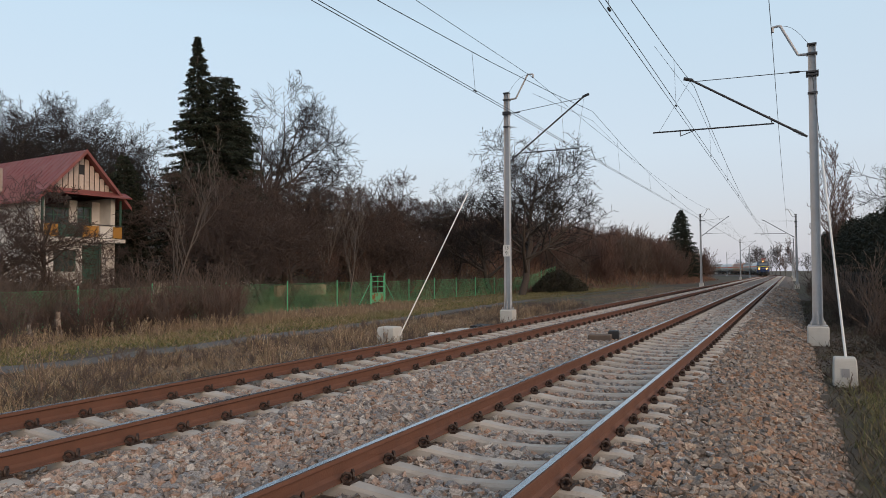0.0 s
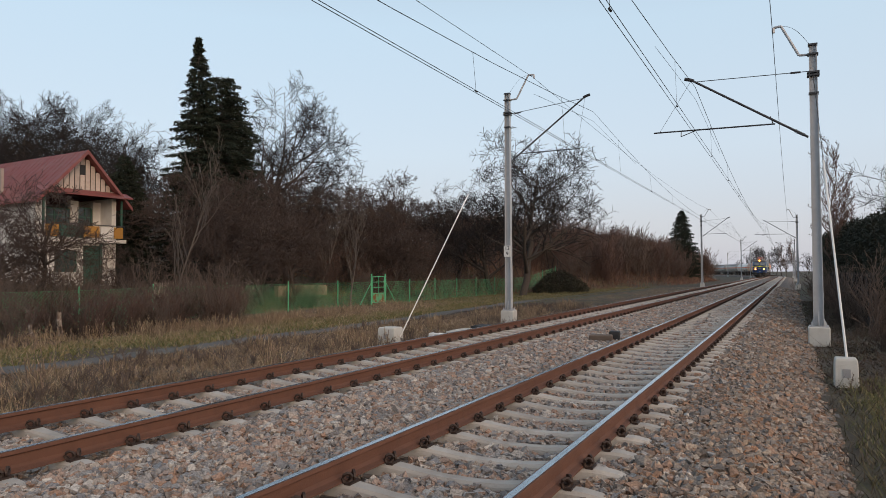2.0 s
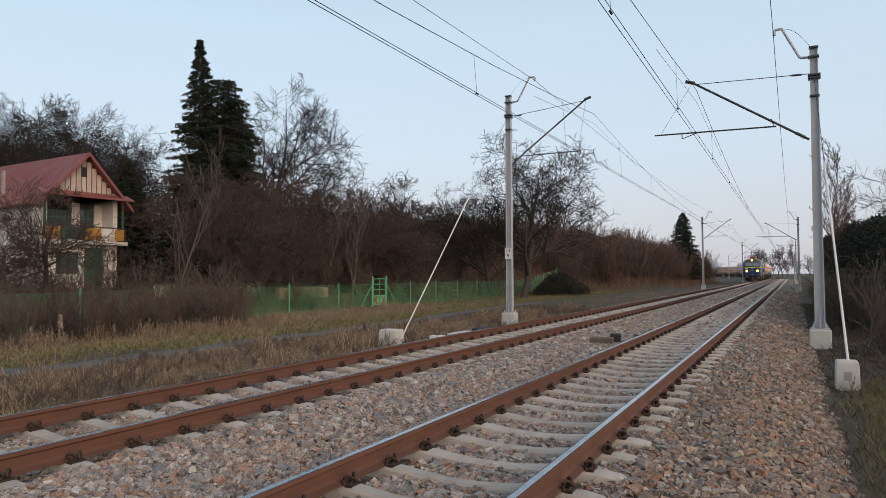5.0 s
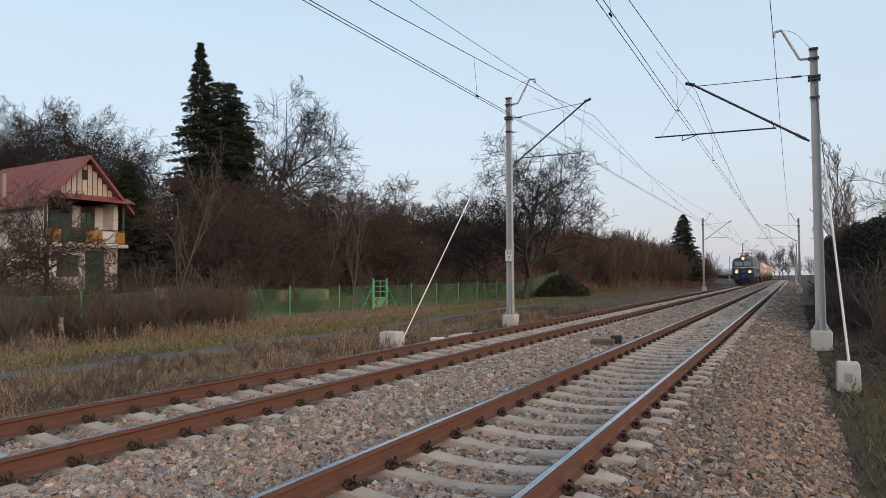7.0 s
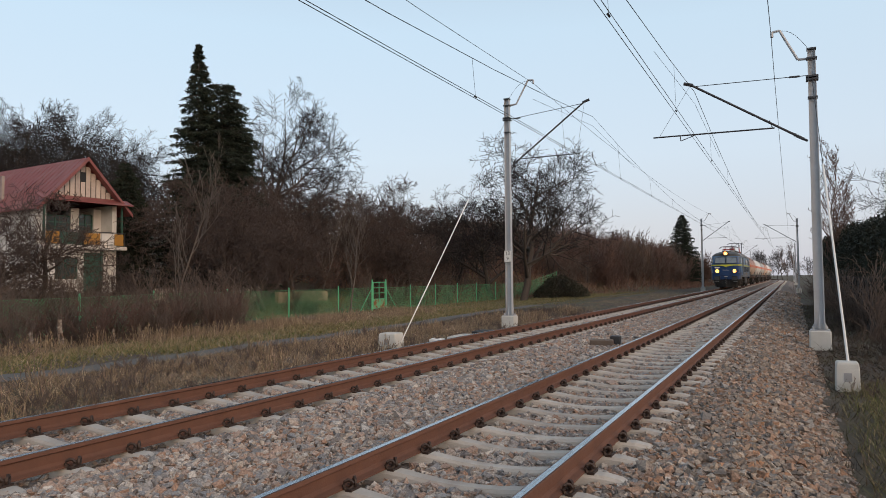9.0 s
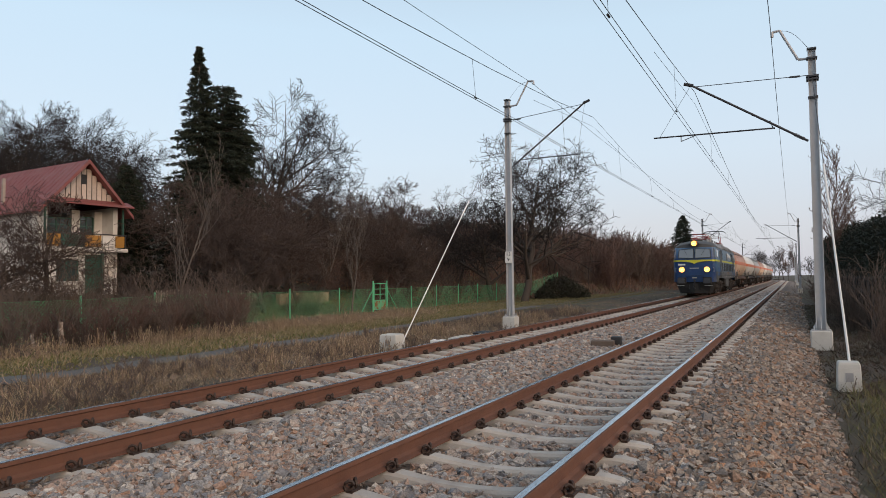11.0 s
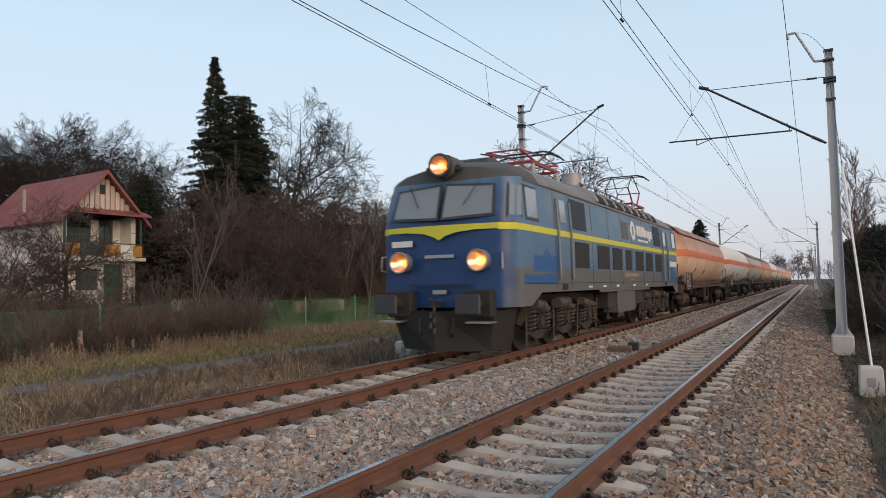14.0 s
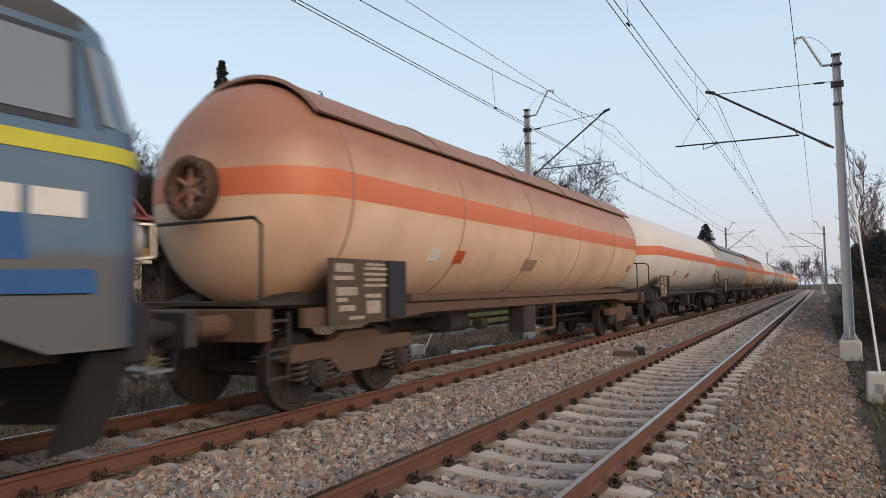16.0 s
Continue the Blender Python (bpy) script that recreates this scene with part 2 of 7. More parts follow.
def tube_arrays(paths):
    """Vertices and faces of tapered tubes; a path is a list of (x, y, z, radius)."""
    V, F, base = [], [], 0
    for path in paths:
        p = np.asarray(path)
        k = 5 if p[0, 3] > 0.045 else 3
        d = np.gradient(p[:, :3], axis=0)
        d /= np.linalg.norm(d, axis=1, keepdims=True) + 1e-9
        ref = np.where(np.abs(d[:, 2:3]) > 0.9, [[1.0, 0, 0]], [[0, 0, 1.0]])
        u = np.cross(d, ref)
        u /= np.linalg.norm(u, axis=1, keepdims=True) + 1e-9
        w = np.cross(d, u)
        a = np.arange(k) * 2 * math.pi / k
        ring = p[:, None, :3] + p[:, None, 3:4] * (np.cos(a)[None, :, None] * u[:, None] + np.sin(a)[None, :, None] * w[:, None])
        n = len(p)
        V.append(ring.reshape(-1, 3))
        i, j = np.meshgrid(np.arange(n - 1), np.arange(k), indexing="ij")
        j2 = (j + 1) % k
        F.append((base + np.stack([i * k + j, i * k + j2, (i + 1) * k + j2, (i + 1) * k + j], -1)).reshape(-1, 4))
        base += n * k
    return np.concatenate(V), np.concatenate(F)


def grow(rng, height, trunk_r, spread=0.5, levels=3, kids=(9, 7, 6), first=0.25, lift=0.35, droop=0.0, ratio=0.5, wiggle=0.12, twig=0.006, stems=1):
    """Branch paths of a bare tree or shrub."""
    paths = []

    def branch(pos, way, length, r, level):
        n = 7 if level == 0 else (5 if level == 1 else 3)
        pts, p, d = [], np.array(pos, float), np.array(way, float)
        for i in range(n + 1):
            f = i / n
            pts.append((*p, max(r * (1 - 0.82 * f), twig)))
            d = d + rng.normal(0, wiggle, 3) + np.array([0, 0, (lift if level else 0.15) * 0.25 - droop * f * level * 0.3])
            d /= np.linalg.norm(d)
            p = p + d * length / n
        paths.append(pts)
        if level >= levels:
            return
        a = np.asarray(pts)
        lo = first if level == 0 else 0.15
        for c in range(kids[level]):
            f = lo + (1 - lo) * (c + rng.random()) / kids[level]
            g = f * n
            i = min(int(g), n - 1)
            q = a[i] + (a[i + 1] - a[i]) * (g - i)
            t = a[i + 1, :3] - a[i, :3]
            t /= np.linalg.norm(t) + 1e-9
            side = rng.normal(0, 1, 3)
            side -= t * (side @ t)
            side /= np.linalg.norm(side) + 1e-9
            w = t * (1 - spread) + side * spread + np.array([0, 0, lift * 0.3])
            w /= np.linalg.norm(w)
            share = ratio * (1.15 - 0.55 * f) * rng.uniform(0.75, 1.2)
            branch(q[:3], w, length * share, max(q[3] * (0.72 if level < 2 else 0.6), twig), level + 1)

    for s in range(stems):
        lean = rng.normal(0, 0.06 if stems == 1 else 0.33, 3)
        lean[2] = 1
        off = (0, 0, -0.15) if stems == 1 else (*rng.normal(0, 0.22, 2), -0.15)
        branch(off, lean / np.linalg.norm(lean), height * (1 if stems == 1 else rng.uniform(0.6, 1.05)), trunk_r, 0)
    return paths


# ---- the lie of the land and of the line ----
TRACK_NEAR, TRACK_FAR, BEND, RADIUS = -2.35, -6.33, 200.0, 300.0
PHASE_NEAR, PHASE_FAR = 0.13, 0.21
MID = (TRACK_NEAR + TRACK_FAR) / 2


def line_at(s, x, z=0.0):
    """The place at s metres along the line, x metres across it, and the turn of the line there (degrees)."""
    if s <= BEND:
        return Vector((x, s, z)), 0.0
    a = (s - BEND) / RADIUS
    r = RADIUS + x - MID
    return Vector((MID - RADIUS + r * math.cos(a), BEND + r * math.sin(a), z)), math.degrees(a)


def smooth(a, b, v):
    t = min(max((v - a) / (b - a), 0.0), 1.0)
    return t * t * (3 - 2 * t)


def ground_z(x, y):
    if x > -4:
        z = -0.60 + 0.10 * smooth(0.6, 3.5, x) + 0.5 * smooth(4, 20, x)
    else:
        z = -0.62 - 0.08 * smooth(-16, -24, x)
        foot = -26.5 + 11 * smooth(55, 110, y)
        steep = 0.13 + 0.27 * smooth(40, 75, y)
        top = 8.0 + 4.0 * smooth(-45, -85, x) - 4.5 * smooth(95, 150, y)
        rise = max(0.0, foot - x) * steep
        rise = top * (1 - math.exp(-rise / top))
        z += rise * (1 - smooth(150, 185, y)) * (0.4 + 0.6 * smooth(-40, 20, y))
    if abs(x) < 120 and -40 < y < 190:
        z += 0.06 * noise.noise(Vector((x * 0.45, y * 0.45, 0))) + 0.03 * noise.noise(Vector((x * 1.7, y * 1.7, 3)))
    return z


def build_ground():
    xs = np.unique(np.concatenate([np.linspace(-30, 8, 96), np.linspace(-110, -30, 50), np.linspace(8, 60, 20), [-3000, -1200, -500, -250, -160, 100, 200, 500, 1200, 3000]]))
    ys = np.unique(np.concatenate([np.linspace(-8, 50, 120), np.linspace(50, 200, 70), np.linspace(-60, -8, 14), [-3000, -800, -300, -120, 230, 270, 330, 420, 600, 1000, 2000, 3000]]))
    V = [(x, y, ground_z(x, y)) for y in ys for x in xs]
    nx = len(xs)
    i, j = np.meshgrid(np.arange(len(ys) - 1), np.arange(nx - 1), indexing="ij")
    F = np.stack([i * nx + j, i * nx + j + 1, (i + 1) * nx + j + 1, (i + 1) * nx + j], -1).reshape(-1, 4)
    tagged(raw("ground", V, F, M_SOIL, smooth=True), "brown winter soil with patchy grass beside the railway", "ground", kind="structure")


build_ground()


def strip_along(name, profile, s0, s1, material, parent=None, step=10.0, closed=False, smooth_it=False):
    """A cross-section (x, z) drawn along the line from s0 to s1."""
    ss = [s0, min(BEND, s1)] if s0 < BEND else [s0]
    if s1 > BEND:
        ss += list(np.arange(BEND + step, s1 + 0.1, step))
    bm = B()
    loft(bm, [[line_at(s, x, z)[0] for x, z in profile] for s in ss], cap=closed, closed=closed)
    return part(name, bm, material, parent, smooth=smooth_it)


# ballast bed under both tracks
bed = [(0.75, -0.75), (0.42, -0.60), (-0.55, -0.25), (-1.15, -0.232), (-1.5, -0.272), (-3.2, -0.272), (-3.6, -0.23), (-4.3, -0.20), (-5.1, -0.205), (-5.5, -0.27), (-7.2, -0.272), (-7.6, -0.25), (-8.2, -0.28), (-9.0, -0.58), (-9.3, -0.75)]
tagged(strip_along("ballast_bed", bed, -40, 480, M_BED), "crushed stone ballast bed under the two tracks", "ballast", kind="structure")


def scatter_stones():
    """Crushed stones lying on the bed, larger and fewer with distance."""
    rng = np.random.default_rng(5)
    px, pz = [p[0] for p in bed][::-1], [p[1] for p in bed][::-1]
    P, S = [], []
    for y0, y1, dens, size in ((1.2, 5, 820, 0.045), (5, 10, 640, 0.046), (10, 18, 340, 0.052), (18, 34, 150, 0.064), (34, 75, 46, 0.09)):
        n = int((y1 - y0) * 9.5 * dens)
        x, y = rng.uniform(-9.0, 0.5, n), rng.uniform(y0, y1, n)
        keep = (x > -4.5 - y * 0.55 - 3) & (x < 0.5)
        for c in (TRACK_NEAR, TRACK_FAR):
            for r in (-0.7525, 0.7525):
                keep &= np.abs(x - c - r) > 0.085
            ph = (y - (PHASE_NEAR if c == TRACK_NEAR else PHASE_FAR)) % 0.6
            keep &= ~((np.abs(x - c) < np.where(x > c, 1.13, 1.05) * (1.0 if c == TRACK_NEAR else 0.9)) & ((ph < 0.068) | (ph > 0.532)))
        x, y = x[keep], y[keep]
        z = np.interp(x, px, pz) + rng.uniform(-0.012, 0.026, len(x))
        P.append(np.stack([x, y, z], 1))
        S.append(np.full(len(x), size) * rng.lognormal(0, 0.28, len(x)))
    P, S = np.concatenate(P), np.concatenate(S)
    cube = np.array([(a, b, c) for a in (-1, 1) for b in (-1, 1) for c in (-1, 1)], float)
    quads = np.array([(0, 1, 3, 2), (4, 6, 7, 5), (0, 4, 5, 1), (2, 3, 7, 6), (0, 2, 6, 4), (1, 5, 7, 3)])
    n = len(P)
    loc = cube[None] * rng.uniform((0.7, 0.55, 0.4), (1.1, 0.95, 0.75), (n, 1, 3)) * 0.60 + rng.normal(0, 0.15, (n, 8, 3))
    q = rng.normal(0, 1, (n, 4))
    q /= np.linalg.norm(q, axis=1, keepdims=True)
    w, x, y, z = q.T
    R = np.stack([1 - 2 * (y * y + z * z), 2 * (x * y - z * w), 2 * (x * z + y * w), 2 * (x * y + z * w), 1 - 2 * (x * x + z * z), 2 * (y * z - x * w), 2 * (x * z - y * w), 2 * (y * z + x * w), 1 - 2 * (x * x + y * y)], -1).reshape(n, 3, 3)
    V = np.einsum("nij,nkj->nki", R, loc) * S[:, None, None]
    V[:, :, 2] *= 0.8
    V += P[:, None]
    fresh = P[:, 0] < -1.45 + 0.25 * np.sin(P[:, 1] * 1.3) + rng.normal(0, 0.45, n)
    for pick, m, lab in ((fresh, M_STONEPALE, "pale reddish-grey crushed ballast stones between the rails"), (~fresh, M_STONE, "brownish crushed ballast stones on the shoulder")):
        k = int(pick.sum())
        F = quads[None] + (np.arange(k) * 8)[:, None, None]
        heap = tagged(raw("ballast_stones", V[pick].reshape(-1, 3), F.reshape(-1, 4), m), lab, "ballast", kind="stuff")
        heap.data.polygons.foreach_set("use_smooth", [False] * len(heap.data.polygons))


scatter_stones()

RAIL = [(-0.036, 0.0), (0.036, 0.0), (0.037, -0.03), (0.01, -0.045), (0.009, -0.12), (0.03, -0.145), (0.075, -0.16), (0.075, -0.172), (-0.075, -0.172), (-0.075, -0.16), (-0.03, -0.145), (-0.009, -0.12), (-0.01, -0.045), (-0.037, -0.03)]


def sleeper_mesh():
    """Pre-stressed concrete sleeper, waisted and dished in the middle."""
    bm = B()
    rings = []
    for x, top, half in ((-1.25, -0.265, 0.085), (-1.1, -0.195, 0.092), (-0.98, -0.178, 0.098), (-0.6, -0.178, 0.1), (-0.45, -0.193, 0.094), (-0.3, -0.21, 0.088), (-0.12, -0.22, 0.086), (0.12, -0.22, 0.086), (0.3, -0.21, 0.088), (0.45, -0.193, 0.094), (0.6, -0.178, 0.1), (0.98, -0.178, 0.098), (1.1, -0.195, 0.092), (1.25, -0.265, 0.085)):
        rings.append([(x, -half, -0.36), (x, -half + 0.02, top - 0.025), (x, -half + 0.04, top), (x, half - 0.04, top), (x, half - 0.02, top - 0.025), (x, half, -0.36)])
    loft(bm, rings)
    bmesh.ops.recalc_face_normals(bm, faces=list(bm.faces))
    me = bpy.data.meshes.new("sleeper")
    bm.to_mesh(me)
    bm.free()
    me.materials.append(M_SLEEPER)
    return me


def clip_mesh():
    """Coiled elastic rail clip with its shoulder and bolt."""
    bm = B()
    for dy in (-0.042, 0.042):
        k = 0.7 if dy > 0 else -0.7
        coil = [(0.055 + k * 0.036 * math.cos(a), dy + 0.7 * 0.036 * math.cos(a) * -1, -0.135 + 0.036 * math.sin(a)) for a in np.linspace(-2.2, 4.4, 10)]
        path_tube(bm, coil, 0.014, 5)
        rod(bm, (0.0, dy * 0.6, -0.158), (0.05, dy, -0.165), 0.013, seg=5)
    rod(bm, (0.06, 0, -0.18), (0.06, 0, -0.118), 0.013, seg=6)
    box(bm, 0.07, 0, -0.172, 0.06, 0.13, 0.02)
    bmesh.ops.recalc_face_normals(bm, faces=list(bm.faces))
    me = bpy.data.meshes.new("rail_clip")
    bm.to_mesh(me)
    bm.free()
    me.materials.append(M_CLIP)
    return me


SLEEPER, CLIP = sleeper_mesh(), clip_mesh()


def joined(name, me, poses, parent):
    v = np.empty(len(me.vertices) * 3, np.float32)
    me.vertices.foreach_get("co", v)
    v = np.c_[v.reshape(-1, 3), np.ones(len(me.vertices))]
    tris = []
    for p in me.polygons:
        vs = list(p.vertices)
        tris += [(vs[0], vs[i], vs[i + 1]) for i in range(1, len(vs) - 1)]
    tris = np.array(tris)
    V = [(v @ np.array(m).T)[:, :3] for m in poses]
    F = [tris + i * len(v) for i in range(len(poses))]
    ob = raw(name, np.concatenate(V), np.concatenate(F), me.materials[0], parent)
    ob["kind"] = "stuff"
    return ob


def build_track(x, label, phase):
    track = tagged(new("railway_track"), label, "railway track", group="tracks", kind="structure")
    for side in (-0.7525, 0.7525):
        body = strip_along("rail", [(x + side + a, b) for a, b in RAIL], -40, 480, M_RUST, track, closed=True)
        head = strip_along("rail_head", [(x + side - 0.026, 0.004), (x + side + 0.026, 0.004), (x + side + 0.026, -0.006), (x + side - 0.026, -0.006)], -40, 480, M_RAILTOP, body, closed=True)
        head["label"] = "bright worn running surface"
    rest, clips = [], []
    for i in range(-8, 700):
        s = phase + i * 0.6
        place, turn = line_at(s, x)
        m = Matrix.Translation(place) @ pose(0, 0, 0, 0, 0, turn)
        if 0 <= i < 290:
            ob = link("sleeper", SLEEPER, None, track)
            ob.matrix_basis = m
        else:
            rest.append(m)
        if i < 160:
            for side in (-0.7525, 0.7525):
                for flip in (0, 180):
                    c = m @ pose(side + (0.05 if flip == 0 else -0.05), 0, 0, 0, 0, flip)
                    if 0 <= i < 62:
                        link("rail_clip", CLIP, None, track).matrix_basis = c
                    else:
                        clips.append(c)
    joined("far_sleepers", SLEEPER, rest, track)
    joined("far_rail_clips", CLIP, clips, track)


build_track(TRACK_NEAR, "railway track with rusty rails on concrete sleepers, empty", PHASE_NEAR)
build_track(TRACK_FAR, "railway track with rusty rails on concrete sleepers, used by the train", PHASE_FAR)

# footpath along the verge
bm = B()
rows = []
for y in np.linspace(-30, 46, 50):
    c = -14.75 + 0.35 * math.sin(y * 0.11) - 0.04 * max(0, y - 20)
    rows.append([(c + dx, y, ground_z(c + dx, y) + 0.035) for dx in (-0.5, -0.2, 0.2, 0.5)])
loft(bm, rows, cap=False, closed=False)
tagged(part("footpath", bm, M_PATH, smooth=True), "narrow grey asphalt footpath through the grass", "path", kind="structure")


# ---- overhead line ----
def build_mast(side, s, x, plate=False, near=False):
    """Catenary mast: steel H-post on a concrete footing, cantilever, registration arm and top bracket. side +1: right of the line."""
    place, turn = line_at(s, x)
    top = 7.55 if side > 0 else 8.45
    mast = tagged(new("catenary_mast"), "grey steel catenary mast with cantilever arm on a concrete footing", "catenary mast", group="catenary masts")
    gz = -0.58
    bm = B()
    box(bm, 0, 0, (gz + -0.09) / 2 - 0.1, 0.52, 0.46, -0.09 - gz + 0.2)
    part("footing", bm, M_CONC, mast, "weathered concrete footing", bevel=0.025)
    bm = B()
    box(bm, 0, 0, -0.075, 0.46, 0.40, 0.03)
    for dx in (-0.17, 0.17):
        for dy in (-0.14, 0.14):
            rod(bm, (dx, dy, -0.09), (dx, dy, 0.02), 0.018, seg=6)
    for rz in (0, 90, 180, 270):
        extrude(tmp := B(), [(0.06, -0.06), (0.20, -0.06), (0.06, 0.32)], "y", -0.008, 0.008)
        tmp.transform(pose(0, 0, 0, 0, 0, rz))
        me = bpy.data.meshes.new("tmp")
        tmp.to_mesh(me)
        tmp.free()
        bm.from_mesh(me)
        bpy.data.meshes.remove(me)
    part("base_plate", bm, M_STEEL, mast)
    bm = B()
    w0, w1 = 0.125, 0.095
    h_shape = [(-1, -1), (-0.84, -1), (-0.84, -0.12), (0.84, -0.12), (0.84, -1), (1, -1), (1, 1), (0.84, 1), (0.84, 0.12), (-0.84, 0.12), (-0.84, 1), (-1, 1)]
    loft(bm, [[(a * w, b * w * 0.85, z) for a, b in h_shape] for w, z in ((w0, -0.06), (w1, top))])
    part("post", bm, M_STEEL, mast)
    for z, k in ((top - 0.02, 1.15), (top - 0.28, 1.3), (top - 0.78, 1.5), (top - 0.86, 1.5), (top - 1.35, 1.2)):
        bm = B()
        box(bm, 0, 0, z, 0.2 * k, 0.17 * k, 0.045)
        part("collar", bm, M_DARKSTEEL, mast)
    inw = -side  # towards the track
    if side > 0:
        hinge, head, tie_z, reg_a, reg_b = (inw * 0.15, 5.03), (inw * 3.12, 6.97), 6.82, (inw * 0.95, 5.47), (inw * 4.2, 5.52)
        bracket = (inw * 0.95, 8.15)
    else:
        hinge, head, tie_z, reg_a, reg_b = (inw * 0.15, 5.75), (inw * 3.1, 7.95), 7.62, (inw * 0.55, 6.02), (inw * 2.9, 6.02)
        bracket = (inw * 1.1, 9.05)
    bm = B()
    rod(bm, (hinge[0], 0, hinge[1]), (head[0], 0, head[1]), 0.032)
    rod(bm, (head[0] * 0.98, 0, head[1] - 0.02), (head[0] * 1.06, 0, head[1] + 0.06), 0.05)
    part("cantilever", bm, M_DARKSTEEL, mast)
    bm = B()
    for t in np.linspace(0.04, 0.10, 4):
        a, b = Vector((hinge[0], 0, hinge[1])), Vector((head[0], 0, head[1]))
        p, d = a.lerp(b, t), (b - a).normalized()
        rod(bm, p - d * 0.02, p + d * 0.02, 0.048, seg=10)
    part("insulator", bm, M_DARKSTEEL, mast)
    bm = B()
    rod(bm, (inw * 0.1, 0, tie_z), (head[0] * 0.97, 0, head[1] - 0.06), 0.011, seg=6)
    rod(bm, (inw * 0.3, 0, tie_z + 0.005), (inw * 0.55, 0, tie_z + 0.012), 0.028)
    part("tie_rod", bm, M_DARKSTEEL, mast)
    bm = B()
    rod(bm, (reg_a[0], 0, reg_a[1]), (reg_b[0], 0, reg_b[1]), 0.022)
    cx = (TRACK_NEAR if side > 0 else TRACK_FAR) - x
    e = cx - inw * (-0.45 if side > 0 else 0.15)
    rod(bm, (e, 0, reg_b[1]), (e, 0, reg_b[1] - 0.17), 0.014, seg=6)
    rod(bm, (e, 0, reg_b[1] - 0.17), (cx, 0, 5.50), 0.012, seg=6)
    rod(bm, (reg_b[0] * 0.96, 0, reg_b[1]), (head[0], 0, head[1]), 0.005, seg=5)
    rod(bm, (reg_a[0] * 1.05, 0, reg_a[1]), (reg_a[0] + inw * 0.12, 0, reg_a[1] + 0.22), 0.012, seg=6)
    part("registration_arm", bm, M_DARKSTEEL, mast)
    bm = B()
    bx, bz = bracket
    pts = [(0, top - 0.28), (bx * 0.35, top - 0.26), (bx * 0.8, bz + 0.02), (bx, bz)]
    for a, b in zip(pts, pts[1:]):
        rod(bm, (a[0], 0, a[1]), (b[0], 0, b[1]), 0.035)
    rod(bm, (bx, 0, bz), (bx, 0, bz - 0.14), 0.04, seg=8)
    part("top_bracket", bm, M_STEEL, mast)
    bm = B()
    path_tube(bm, [(bx * (1 - f), 0, bz * (1 - f) + (top - 0.1) * f + 0.28 * math.sin(math.pi * f) - 0.02) for f in np.linspace(0, 1, 9)], 0.006, 4)
    part("jumper_cable", bm, M_WIRE, mast)
    if plate:
        bm = B()
        box(bm, 0, -0.14, 2.22, 0.27, 0.012, 0.44)
        board = part("number_board", bm, M_WHITE, mast, "white distance board with black digits")
        for txt, z in (("13", 2.27), ("9", 2.06)):
            cu = bpy.data.curves.new("digits", "FONT")
            cu.body, cu.size, cu.align_x, cu.extrude = txt, 0.20, "CENTER", 0.002
            tmp = new("tmp", cu)
            me = bpy.data.meshes.new_from_object(tmp.evaluated_get(bpy.context.evaluated_depsgraph_get()))
            bpy.data.objects.remove(tmp)
            t = link("digits", me, M_BLACK, board)
            t.matrix_basis = pose(0, -0.149, z, 90, 0, 0)
    mast.matrix_basis = Matrix.Translation(place) @ pose(0, 0, 0, 0, 0, turn)
    return mast


LEFT = [-38.0, 25.0, 90.0, 165.0, 225.0, 285.0]
RIGHT = [-41.0, 20.9, 84.0, 148.0, 210.0, 268.0]
for s in LEFT:
    build_mast(-1, s, -9.85, plate=(s == 25.0))
for s in RIGHT:
    build_mast(1, s, 0.63)


def wire(bm, pts, r):
    path_tube(bm, pts, r, 4)


def build_catenary(track, supports, z_con, z_sup, z_low, sup_x, feed_x, feed_z, label):
    """Two contact wires, a sagging messenger wire, droppers and the high feeder."""
    cat = tagged(new("overhead_wires"), label, "overhead wires", group="overhead wires")
    mess, feed = B(), B()
    for a, b in zip(supports, supports[1:]):
        mid, half = (a + b) / 2, (b - a) / 2
        n = 14
        sag = lambda s: z_low + (z_sup - z_low) * ((s - mid) / half) ** 2
        at = lambda s, dx, z: line_at(s, track + dx, z)[0]
        k = 4 if b > BEND else 1
        for dx in (-0.045, 0.045):
            con = B()
            wire(con, [at(s, dx, z_con) for s in np.linspace(a, b, k + 1)], 0.0075)
            part("contact_wire", con, M_WIRE, cat)
        wire(mess, [at(s, (sup_x - track) * 0.25 * abs(s - mid) / half, sag(s)) for s in np.linspace(a, b, n)], 0.0085)
        for s in np.linspace(a + 4, b - 4, 9):
            drop = B()
            wire(drop, [at(s, 0, z_con), at(s, (sup_x - track) * 0.25 * abs(s - mid) / half, sag(s))], 0.0045)
            rod(drop, at(s - 0.06, 0, z_con + 0.01), at(s + 0.06, 0, z_con + 0.01), 0.022, seg=4)
            part("dropper", drop, M_WIRE, cat)
        wire(feed, [line_at(s, feed_x, feed_z - 0.55 * (1 - ((s - mid) / half) ** 2))[0] for s in np.linspace(a, b, 8)], 0.009)
        for e, g in ((a, 1), (b, -1)):
            drop = B()
            wire(drop, [at(e, (sup_x - track) * 0.25, z_sup - 0.35), at(e + g * 7, 0.02, sag(e + g * 7) - 0.35)], 0.005)
            part("stitch_wire", drop, M_WIRE, cat)
    part("messenger_wire", mess, M_WIRE, cat)
    part("feeder_wire", feed, M_WIRE, cat)


build_catenary(TRACK_FAR, LEFT, 5.52, 7.35, 5.75, -6.8, -8.75, 8.92, "dark overhead contact and messenger wires above the far track")
build_catenary(TRACK_NEAR, RIGHT, 5.32, 6.75, 5.45, -2.49, -0.34, 8.02, "dark overhead contact and messenger wires above the near track")


